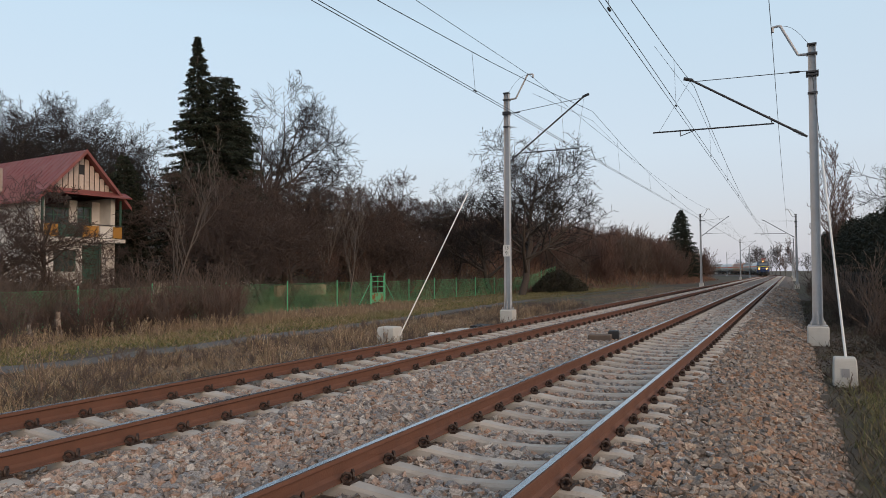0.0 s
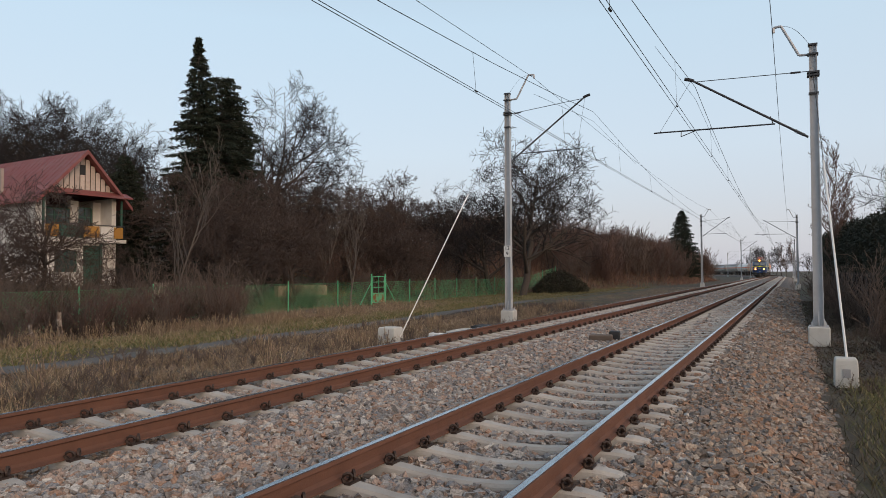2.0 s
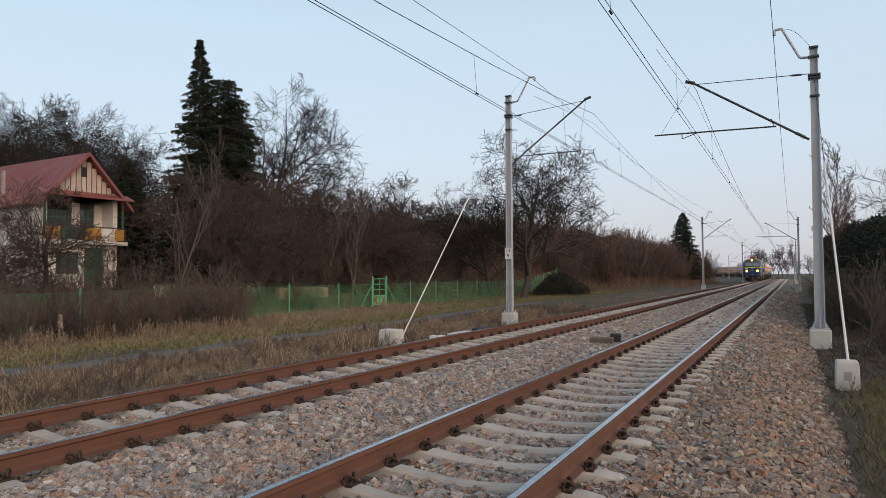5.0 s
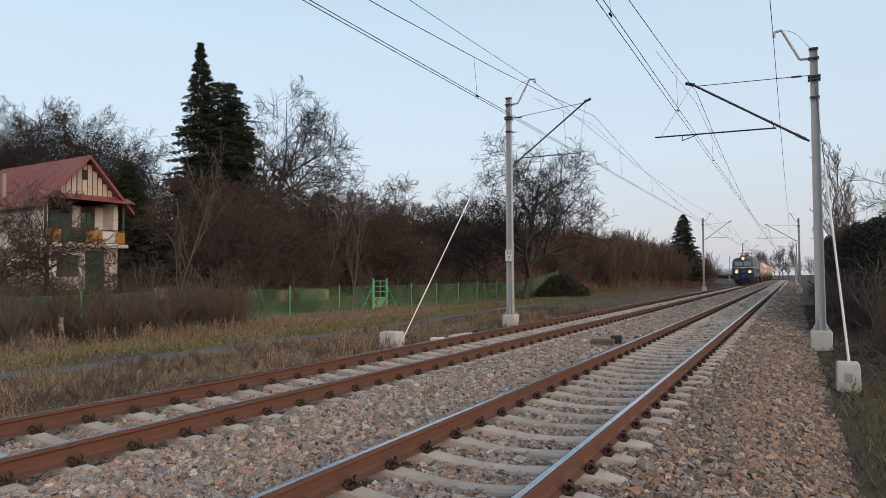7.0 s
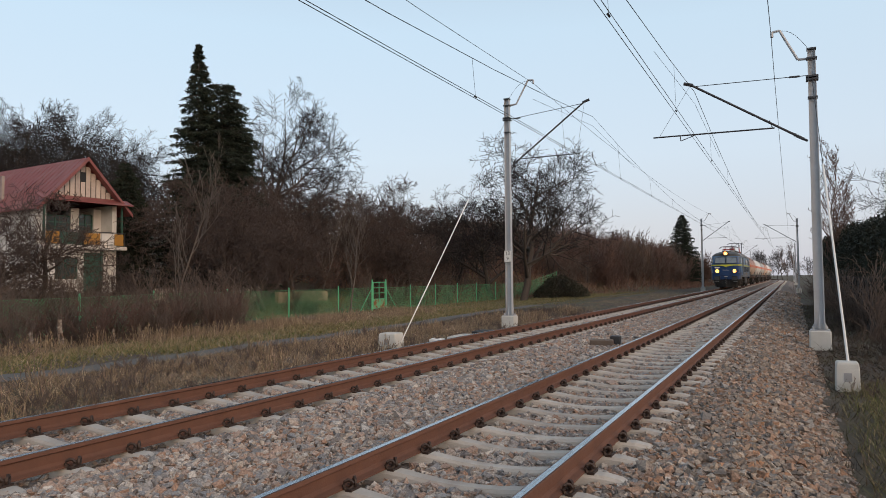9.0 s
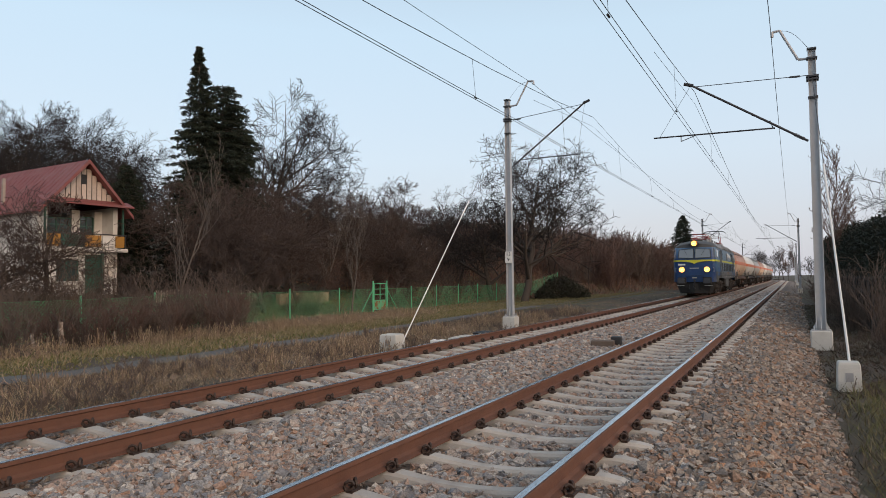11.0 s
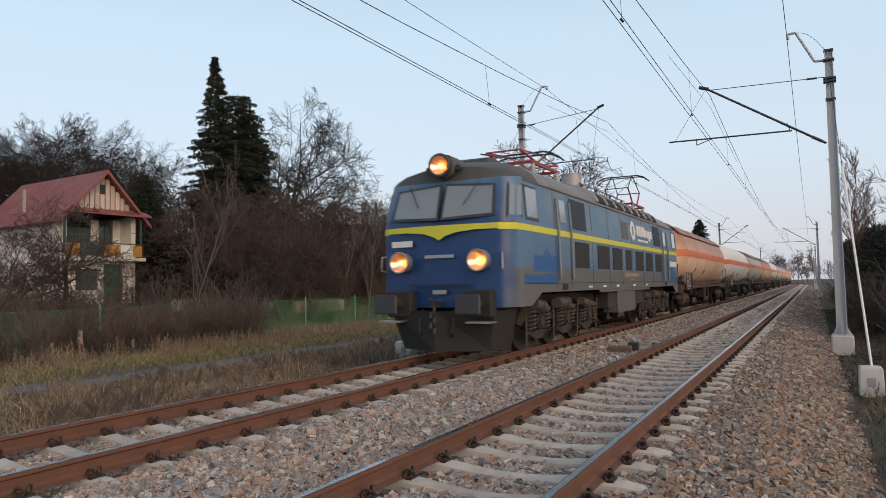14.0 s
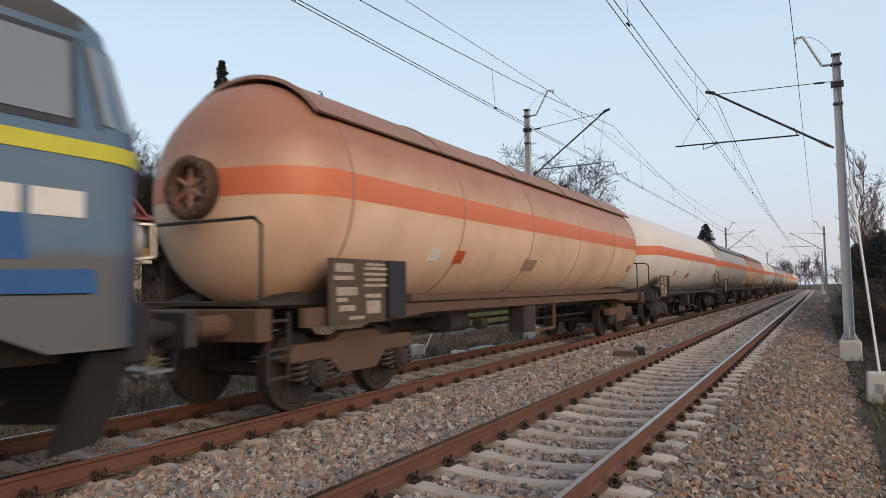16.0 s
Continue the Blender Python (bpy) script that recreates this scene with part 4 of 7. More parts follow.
def scatter_shrubs():
    """Single shrubs along the fence; the scrub of the hillside as one mass."""
    rng = np.random.default_rng(21)
    kinds = [shrub_mesh("shrub", 31, 2.0, 14, M_TWIG, kids=(6, 3), twig=0.0085, spread=0.5), shrub_mesh("shrub", 32, 2.8, 10, M_SHRUB, kids=(7, 3), twig=0.009), shrub_mesh("shrub", 33, 1.4, 16, M_TWIGMID, kids=(6, 3), twig=0.008)]
    spots = [[], [], []]
    for i in range(46):
        y = rng.uniform(7, 30)
        x = rng.uniform(-23.8, -19.6)
        y = min(y, -1.1 * x - 1 - rng.uniform(0, 5))
        spots[i % 3].append((x, y, rng.uniform(0.55, 0.95), rng.uniform(0, 360)))
    for i in range(30):
        y = rng.uniform(8, 34)
        x = rng.uniform(-32, -25.8)
        k = rng.uniform(0.4, 0.7) if -y / x > 0.55 else rng.uniform(1.0, 1.4)
        spots[i % 2].append((x, y, k, rng.uniform(0, 360)))
    for i in range(14):
        y = rng.uniform(30, 60)
        spots[i % 3].append((rng.uniform(-27.5, -25.3), y, rng.uniform(0.55, 0.9), rng.uniform(0, 360)))
    for i in range(18):
        spots[2].append((rng.uniform(2.0, 4.8), rng.uniform(13, 30), rng.uniform(0.35, 0.8), rng.uniform(0, 360)))
    for i in range(40):
        spots[(1, 2)[i % 2]].append((rng.uniform(1.5, 4.4), rng.uniform(22, 75), rng.uniform(0.5, 0.95), rng.uniform(0, 360)))
    for i in range(5):
        x = rng.uniform(-31, -26.5)
        spots[1].append((x, -x * rng.uniform(0.5, 0.72), rng.uniform(0.8, 1.1), rng.uniform(0, 360)))
    labels = ("bushy reddish-brown leafless shrub by the fence", "tall grey-brown leafless shrub", "low dense brown bramble shrub")
    for (ob, V, F), sp, lab in zip(kinds, spots, labels):
        tagged(ob, lab, "shrub", group="verge shrubs")
        for i, (x, y, k, turn) in enumerate(sp):
            o = ob if i == 0 else copy_thing(ob, Matrix())
            o.matrix_basis = Matrix.Translation((x, y, ground_z(x, y) - 0.05)) @ pose(0, 0, 0, 0, 0, turn) @ Matrix.Scale(k, 4)
    # hillside scrub
    rngs = np.random.default_rng(77)
    lows = [grow(np.random.default_rng(50 + i), 4.3, 0.035, spread=0.5, levels=2, kids=(8, 4), first=0.15, ratio=0.5, twig=0.017, stems=6, lift=0.45) for i in range(4)]
    low = [tube_arrays(p) for p in lows]
    for nm, count, m, sel in (("hillside_scrub", 520, M_TWIG, 0), ("hillside_thicket", 210, M_SHRUB, 1)):
        V, F, base = [], [], 0
        c = 0
        while c < count:
            y = rngs.uniform(40, 172)
            foot = -26 + 11 * smooth(55, 110, y)
            x = foot - abs(rngs.normal(0, 1)) * 17 - (1.5 if y > 80 else 3)
            if x < -75 or (y < 78 and rngs.random() < 0.78):
                continue
            v, f = low[rngs.integers(0, 4)]
            a, k = rngs.uniform(0, 6.28), rngs.uniform(0.6, 1.25) * (0.75 + 0.35 * smooth(60, 90, y))
            co_, si = math.cos(a) * k, math.sin(a) * k
            w = np.stack([v[:, 0] * co_ - v[:, 1] * si + x, v[:, 0] * si + v[:, 1] * co_ + y, v[:, 2] * k + ground_z(x, y) - 0.1], 1)
            V.append(w)
            F.append(f + base)
            base += len(v)
            c += 1
        tagged(raw(nm, np.concatenate(V), np.concatenate(F), m), "dense leafless brown scrub covering the hillside", "scrub", kind="stuff")


scatter_shrubs()


def blades(name, spots, h, w, material, label, seed, lean=0.5):
    """Upright grass blades at many spots (n x 2)."""
    rng = np.random.default_rng(seed)
    n = len(spots)
    z = np.array([ground_z(x, y) for x, y in spots]) - 0.02
    a = rng.uniform(0, 2 * math.pi, n)
    H = h * rng.lognormal(0, 0.4, n)
    tip = rng.normal(0, lean, (n, 2)) * H[:, None]
    dx, dy = np.cos(a) * w, np.sin(a) * w
    base = np.c_[spots, z]
    V = np.stack([base + np.c_[dx, dy, np.zeros(n)], base - np.c_[dx, dy, np.zeros(n)], base + np.c_[tip, H]], 1)
    tagged(raw(name, V.reshape(-1, 3), np.arange(n * 3).reshape(-1, 3), material), label, "grass", kind="stuff")


def scatter_grass():
    rng = np.random.default_rng(8)

    def patch(n, x0, x1, y0, y1, cl=0.35):
        """Clumped spots."""
        k = max(n // 40, 1)
        c = np.c_[rng.uniform(x0, x1, k), rng.uniform(y0, y1, k)]
        p = c[rng.integers(0, k, n)] + rng.normal(0, cl, (n, 2))
        return p[(p[:, 0] > x0 - 0.3) & (p[:, 0] < x1 + 0.2)]

    def off_path(p):
        c = -14.75 + 0.35 * np.sin(p[:, 1] * 0.11) - 0.04 * np.maximum(0, p[:, 1] - 20)
        return p[np.abs(p[:, 0] - c) > rng.normal(0.47, 0.07, len(p))]

    blades("dry_verge_grass", off_path(np.concatenate([patch(52000, -14.2, -9.2, 2, 32, 0.3), patch(9000, -14, -9.6, 32, 90), patch(26000, -21.5, -16.5, 5, 34), patch(9000, -24.5, -19, 24, 44, 0.5)])), 0.105, 0.008, M_DRY, "matted dry straw-coloured winter grass on the verge", 1, 1.1)
    blades("lawn", off_path(np.concatenate([patch(42000, -19, -15.2, 3, 40, 0.6), patch(46000, -24.3, -15.5, 36, 90, 0.7), patch(52000, -34, -25, 25, 80, 0.7), patch(8000, -27, -20, 6, 22, 0.7)])), 0.085, 0.02, M_GREEN, "short green and yellow winter grass", 2, 0.8)
    blades("right_verge_grass", np.concatenate([patch(22000, 0.9, 4, 4, 14.5, 0.25)]), 0.13, 0.006, M_GREEN, "short tufted green grass beside the ballast", 3, 0.7)
    blades("right_verge_straw", np.concatenate([patch(34000, 0.42, 5, 4, 50, 0.3)]), 0.13, 0.006, M_DEAD, "dead brown grass and weeds beside the ballast", 4, 0.8)
    blades("leaf_litter", np.concatenate([patch(30000, 0.6, 5, 13, 50, 0.5), patch(9000, -22.5, -19.5, 8, 26, 0.4)]), 0.05, 0.03, M_LITTER, "dark brown leaf litter and dead stalks", 12, 1.4)
    # rust-brown undergrowth of the hillside
    hill = np.c_[rng.uniform(-62, -12, 150000), rng.uniform(48, 165, 150000)]
    foot = -26.5 + 11 * np.clip((hill[:, 1] - 55) / 55, 0, 1)
    blades("hillside_bracken", hill[(hill[:, 0] < foot + rng.normal(0, 1.0, len(foot))) & (hill[:, 0] > foot - 26)], 0.5, 0.035, M_BRACKEN, "rust-brown dead bracken and grass on the hillside", 9, 0.6)
    # dark dead weeds beside the far track
    weeds = shrub_mesh("weed_tuft", 61, 0.48, 9, M_SHRUB, kids=(5, 3), twig=0.0035)
    straw = shrub_mesh("straw_tuft", 62, 0.62, 26, M_DRY, kids=(2, 1), twig=0.005, spread=0.3)
    for (ob, V, F), n, nm, lab in ((weeds, 330, "dead_weeds", "dark dead weed stalks on the verge"), (straw, 190, "straw_tufts", "tufts of tall dry straw-coloured grass")):
        poses = []
        for i in range(n):
            if nm == "dead_weeds":
                x, y = (rng.uniform(-13.9, -9.5), rng.uniform(2, 40)) if i % 5 else (rng.uniform(1.0, 4), rng.uniform(8, 40))
            else:
                x, y = (rng.uniform(-21.8, -18.0), rng.uniform(6, 36)) if i % 3 else (rng.uniform(-13.2, -10), rng.uniform(3, 40))
            k = rng.uniform(0.45, 1.15)
            poses.append(Matrix.Translation((x, y, ground_z(x, y) - 0.03)) @ pose(0, 0, 0, 0, 0, rng.uniform(0, 360)) @ Matrix.Scale(k, 4))
        tagged(joined(nm, ob.data, poses, None), lab, "weeds", kind="stuff")
        bpy.data.objects.remove(ob)


scatter_grass()


def hedge():
    """Dark evergreen thicket and plank fence on the right-hand boundary."""
    rng = np.random.default_rng(91)
    V = []
    for i in range(80000):
        y = rng.uniform(27, 120)
        top = 4.2 + 0.03 * (y - 27) + 1.4 * noise.noise(Vector((0, y * 0.25, 0))) + 0.6 * noise.noise(Vector((4, y * 0.9, 0)))
        z = top * rng.random() ** 0.7
        x = 3.5 + 0.004 * (y - 27) - (1.0 * math.sin(min(z / top, 1) * 3.1)) * rng.uniform(0.6, 1.1) + rng.uniform(0, 1.6)
        c = np.array([x, y, z - 0.55])
        t = rng.normal(0, 1, 3)
        t /= np.linalg.norm(t)
        w = np.cross(t, rng.normal(0, 1, 3))
        w *= 0.05 / np.linalg.norm(w)
        L = rng.uniform(0.12, 0.3)
        V += [c - w, c + w, c + t * L]
    tagged(raw("evergreen_hedge", V, np.arange(len(V)).reshape(-1, 3), M_THUJA), "dark overgrown evergreen hedge beside the line", "hedge", kind="stuff")
    fence = tagged(new("plank_fence"), "old dark plank fence along the right-hand boundary", "fence", kind="structure")
    M_PLANK = mat("old_dark_planks", (0.035, 0.028, 0.025), 0.9, second=(0.02, 0.017, 0.015), scale=5, objrand=0.3)
    bm = B()
    extrude(bm, [(-0.08, 0), (0.08, 0), (0.075, 1.85), (0, 1.93), (-0.07, 1.84)], "x", -0.012, 0.012)
    first = part("plank", bm, M_PLANK, fence)
    for i in range(120):
        y = 25.0 + i * 0.19
        x = 2.3 - 0.006 * (y - 25)
        o = first if i == 0 else link("plank", first.data, None, fence)
        o.matrix_basis = pose(x + rng.normal(0, 0.01), y, ground_z(x, y) - 0.06, rng.normal(0, 1.2), rng.normal(0, 2), 0)


def garden_things():
    """Picket fence, low wall and stumps in the garden, and the dark bush at the end of the mesh fence."""
    rng = np.random.default_rng(44)
    M_PICKET = mat("bleached_pickets", (0.42, 0.36, 0.31), 0.9, second=(0.28, 0.23, 0.195), scale=6, objrand=0.25)
    pick = tagged(new("picket_fence"), "bleached wooden picket fence at the back of the garden", "fence")
    bm = B()
    extrude(bm, [(-0.04, 0), (0.04, 0), (0.038, 0.85), (0, 0.95), (-0.036, 0.84)], "x", -0.011, 0.011)
    first = part("picket", bm, M_PICKET, pick)
    ys = [27.5 + i * 0.135 for i in range(30)] + [33.6 + i * 0.135 for i in range(20)]
    for i, y in enumerate(ys):
        x = -32.6
        o = first if i == 0 else link("picket", first.data, None, pick)
        o.matrix_basis = pose(x + rng.normal(0, 0.015), y, ground_z(x, y) - 0.05, rng.normal(0, 2.5), rng.normal(0, 2.5), 0)
    for y0, y1 in ((27.4, 31.6), (33.5, 36.3)):
        for h in (0.25, 0.68):
            part("rail", rod(B(), (-32.63, y0, ground_z(-32.6, y0) + h), (-32.63, y1, ground_z(-32.6, y1) + h), 0.025, seg=6), M_PICKET, pick)
    # low wall
    bm = B()
    x, y0, y1 = -30.6, 35.6, 41.0
    z = ground_z(x, (y0 + y1) / 2)
    box(bm, 0, 0, 0.2, 0.3, y1 - y0, 0.9)
    box(bm, 0, 0, 0.68, 0.38, y1 - y0 + 0.06, 0.07)
    wall = tagged(part("garden_wall", bm, mat("sandy_render", (0.36, 0.25, 0.175), 0.95, second=(0.24, 0.16, 0.115), scale=3, bump=0.4, bscale=30), bevel=0.015), "low sandy-brown garden wall", "wall")
    wall.location = (x, (y0 + y1) / 2, z)
    # cut stumps with pale bark beside the path
    M_PEEL = mat("pale_peeling_bark", (0.34, 0.29, 0.25), 0.9, second=(0.12, 0.085, 0.065), scale=7, mix=0.9, sharp=0.08)
    for x, y, h, r in ((-20.9, 14.0, 0.85, 0.085), (-20.5, 15.1, 0.75, 0.075), (-21.1, 13.2, 0.5, 0.06), (-20.3, 15.5, 0.45, 0.06)):
        stump = tagged(new("cut_stump"), "cut pollard stump with pale peeling bark and thin shoots", "tree stump", group="cut stumps")
        path = [(0.02 * math.sin(5 * f), 0.03 * math.cos(4 * f), -0.1 + (h + 0.1) * f, r * (1.15 - 0.25 * f + 0.2 * max(0, f - 0.85))) for f in np.linspace(0, 1, 7)]
        raw("trunk", *tube_arrays([path]), M_PEEL, stump, smooth=True)
        for _ in range(7):
            raw("shoot", *tube_arrays([[(0, 0, h - 0.06, 0.016), (*(rng.normal(0, 0.10, 2)), h + 0.2, 0.010), (*(rng.normal(0, 0.30, 2)), h + rng.uniform(0.6, 1.1), 0.005)]]), M_SHRUB, stump)
        stump.location = (x, y, ground_z(x, y))
    # spreading evergreen bush
    V = []
    for i in range(9000):
        a, f = rng.uniform(0, 2 * math.pi), rng.random() ** 0.5
        rad = 2.5 * f * (1 + 0.18 * math.sin(3 * a + 1))
        top = 2.2 * (1 - f ** 2.2) + 0.25 + 0.25 * math.sin(5 * a + 7 * f)
        c = np.array([rad * math.cos(a), 1.15 * rad * math.sin(a), top * rng.random() ** 0.4])
        t = rng.normal(0, 1, 3) + np.array([math.cos(a), math.sin(a), 0.4])
        t /= np.linalg.norm(t)
        w = np.cross(t, rng.normal(0, 1, 3))
        w *= 0.05 / np.linalg.norm(w)
        V += [c - w, c + w, c + t * rng.uniform(0.15, 0.4)]
    bush = tagged(new("juniper_bush"), "low spreading dark evergreen bush at the fence's end", "bush")
    raw("trunk", *tube_arrays([[(0, 0, -0.1, 0.09), (0.1, 0, 0.9, 0.05), (0.1, 0.1, 1.9, 0.015)], [(0, 0, 0, 0.06), (1.2, 0.5, 0.7, 0.02)], [(0, 0, 0, 0.06), (-1.0, -0.8, 0.7, 0.02)]]), M_BARK, bush)
    raw("foliage", V, np.arange(len(V)).reshape(-1, 3), stone_mat("juniper_leaves", [(0.04, 0.045, 0.028), (0.055, 0.052, 0.034), (0.03, 0.034, 0.022), (0.07, 0.055, 0.04)], 0.9), bush)
    bush.scale = (1.0, 1.0, 0.85)
    bush.location = (-20.9, 66.5, ground_z(-20.9, 66.5))


garden_things()
hedge()
far = bare_tree("distant_tree", 16, "distant leafless tree on the horizon", "tree", height=11, trunk_r=0.2, spread=0.55, levels=3, kids=(12, 7, 5), first=0.2, ratio=0.5, twig=0.03)
rng = np.random.default_rng(17)
plant(far, [(float(rng.uniform(-150, 160)), float(rng.uniform(420, 640)), float(rng.uniform(0.7, 1.2)), float(rng.uniform(0, 360))) for _ in range(60)] + [(float(-5 + rng.normal(0, 6)), float(300 + rng.normal(0, 14)), 0.9, 30.0 * i) for i in range(6)])
over = bare_tree("bare_tree", 18, "leafless tree with dark overhanging branches beside the hedge", "tree", height=8.5, trunk_r=0.18, spread=0.62, levels=4, kids=(11, 7, 6, 4), first=0.2, ratio=0.6, twig=0.008)
plant(over, [(7.6, 38.0, 1.0, 0), (8.8, 52.0, 0.9, 100)])


# ---- the train ----
def paint_zones(name, upper, lower, split, patch, rough=0.45, fade=None, noise_amt=0.12):
    """Weathered paint: upper colour over lower colour, parted at a height on the body, with worn repaint patches."""
    m = mat(name, upper, rough, second=tuple(v * 0.8 for v in upper), scale=3.0, mix=0.6, bump=0.06, bscale=14, third=patch, tscale=0.9, tmix=0.85)
    n, l = m.node_tree.nodes, m.node_tree.links
    b = n["Principled BSDF"]
    old = b.inputs["Base Color"].links[0].from_socket
    tc = n.new("ShaderNodeTexCoord")
    sp = n.new("ShaderNodeSeparateXYZ")
    l.new(tc.outputs["Object"], sp.inputs[0])
    t = n.new("ShaderNodeTexNoise")
    t.inputs["Scale"].default_value, t.inputs["Detail"].default_value = 1.6, 5
    l.new(tc.outputs["Object"], t.inputs["Vector"])
    ma = n.new("ShaderNodeMath")
    ma.operation = "MULTIPLY_ADD"
    l.new(t.outputs[0], ma.inputs[0])
    ma.inputs[1].default_value = noise_amt * 2
    l.new(sp.outputs[2], ma.inputs[2])
    mr = n.new("ShaderNodeMapRange")
    mr.inputs[1].default_value, mr.inputs[2].default_value = split + noise_amt - 0.05, split + noise_amt + 0.05
    l.new(ma.outputs[0], mr.inputs[0])
    x = n.new("ShaderNodeMix")
    x.data_type = "RGBA"
    l.new(mr.outputs[0], x.inputs[0])
    x.inputs[6].default_value = (*lower, 1)
    l.new(old, x.inputs[7])
    res = x.outputs[2]
    if fade:
        # deep repaint on the cab ends: past fade metres from each end the paint is the faded one
        length, colour = fade
        y2 = n.new("ShaderNodeMath")
        y2.operation = "SUBTRACT"
        l.new(sp.outputs[1], y2.inputs[0])
        y2.inputs[1].default_value = length / 2
        ab = n.new("ShaderNodeMath")
        ab.operation = "ABSOLUTE"
        l.new(y2.outputs[0], ab.inputs[0])
        ad = n.new("ShaderNodeMath")
        ad.operation = "MULTIPLY_ADD"
        l.new(t.outputs[0], ad.inputs[0])
        ad.inputs[1].default_value = 0.5
        l.new(ab.outputs[0], ad.inputs[2])
        r2 = n.new("ShaderNodeMapRange")
        r2.inputs[1].default_value, r2.inputs[2].default_value = length / 2 - 0.45 + 0.25, length / 2 - 0.15 + 0.25
        l.new(ad.outputs[0], r2.inputs[0])
        x2 = n.new("ShaderNodeMix")
        x2.data_type = "RGBA"
        l.new(r2.outputs[0], x2.inputs[0])
        l.new(res, x2.inputs[6])
        x2.inputs[7].default_value = (*colour, 1)
        res = x2.outputs[2]
    l.new(res, b.inputs["Base Color"])
    return m


M_LOCO = paint_zones("loco_blue_paint", (0.088, 0.172, 0.285), (0.12, 0.122, 0.12), 1.72, (0.15, 0.20, 0.25), 0.42, fade=(17.95, (0.010, 0.045, 0.15)), noise_amt=0.10)
M_ROOFG = mat("loco_roof_grey", (0.20, 0.195, 0.195), 0.55, second=(0.10, 0.095, 0.09), scale=3, bump=0.1, third=(0.15, 0.14, 0.135), tscale=0.8)
M_STRIPE = mat("yellow_stripe", (0.58, 0.56, 0.04), 0.5, second=(0.48, 0.47, 0.05), scale=4, bump=0.05)
M_VENT = mat("vent_grille", (0.028, 0.025, 0.024), 0.8, second=(0.02, 0.018, 0.018), scale=10, bump=0.1)
M_BLUEPATCH = mat("fresh_blue_patch", (0.035, 0.115, 0.30), 0.4, second=(0.02, 0.075, 0.22), scale=3, bump=0.05)
M_GREYPART = mat("loco_grey_steel", (0.12, 0.12, 0.12), 0.6, 0.1, second=(0.08, 0.075, 0.07), scale=5, bump=0.1)
# Grime colour set extra dark, holding the shade under the vehicles too.
M_BOGIE = mat("bogie_grime_shaded", (0.034, 0.028, 0.024), 0.85, second=(0.017, 0.014, 0.013), scale=7, bump=0.3, third=(0.07, 0.05, 0.038), tscale=2.5)
M_PLOUGH = mat("plough_grime", (0.022, 0.021, 0.02), 0.8, second=(0.013, 0.012, 0.012), scale=3, bump=0.2, third=(0.045, 0.038, 0.032), tscale=1.5)
M_SPRING = mat("spring_steel", (0.075, 0.062, 0.052), 0.7, second=(0.045, 0.037, 0.031), scale=8)
M_WHEEL = mat("wheel_steel", (0.045, 0.036, 0.03), 0.7, 0.3, second=(0.028, 0.024, 0.021), scale=8)
M_RED = mat("red_insulated_steel", (0.30, 0.028, 0.022), 0.5, second=(0.22, 0.025, 0.02), scale=5, bump=0.05)
# Pale base colour stands in for sky reflected in the cab panes.
M_GLASS = glass_mat("cab_glass_sky_tone", (0.18, 0.205, 0.225))
M_CHROME = mat("dull_chrome", (0.45, 0.44, 0.42), 0.35, 0.8, bump=0)
M_REFLECTOR = mat("lamp_reflector", (0.97, 0.68, 0.50), 0.3, 1.0, second=(0.90, 0.60, 0.43), scale=5, bump=0)
M_BULB = glow_mat("headlamp_filament", (1.0, 0.37, 0.065), 15.0)
M_HANDRAIL = mat("grey_handrail", (0.24, 0.25, 0.26), 0.5, 0.3, second=(0.16, 0.165, 0.17), scale=8, bump=0)
M_UPPERGRILLE = mat("upper_grille_blue_grey", (0.022, 0.03, 0.045), 0.6, second=(0.015, 0.02, 0.03), scale=6)
M_PALEMETAL = mat("pale_roof_metal", (0.38, 0.38, 0.38), 0.5, 0.2, second=(0.27, 0.265, 0.26), scale=4, bump=0.1)
M_BROW = mat("dark_cab_roof", (0.075, 0.072, 0.07), 0.6, second=(0.05, 0.047, 0.045), scale=3, bump=0.1)


def lamp_bowl(x, y, z, r, depth, d):
    """Parabolic reflector, rim at y and opening along d, and the place of its focus."""
    bm = B()
    rings = []
    for f in (1.0, 0.9, 0.78, 0.64, 0.48, 0.3, 0.12):
        rings.append([(x + r * f * math.cos(a), y - d * depth * (1 - f * f), z + r * f * math.sin(a)) for a in np.linspace(0, 2 * math.pi, 28, endpoint=False)])
    loft(bm, rings, cap=False)
    bm.verts.ensure_lookup_table()
    bm.faces.new(bm.verts[-28:])
    return bm, (x, y - d * (depth - r * r / (4 * depth)), z)


def lamp_barrel(x, y0, y1, z, r, inner):
    """Open tube with a rolled rim at y1."""
    bm = B()
    k = 1 if y1 > y0 else -1
    prof = [(inner, y0), (r, y0), (r, y1 - k * 0.02), (r * 1.05, y1 - k * 0.012), (r * 1.03, y1), (inner * 1.02, y1), (inner, y1 - k * 0.012)]
    loft(bm, [[(x + q * math.cos(a), y, z + q * math.sin(a)) for a in np.linspace(0, 2 * math.pi, 28, endpoint=False)] for q, y in prof + prof[:1]], cap=False)
    return bm

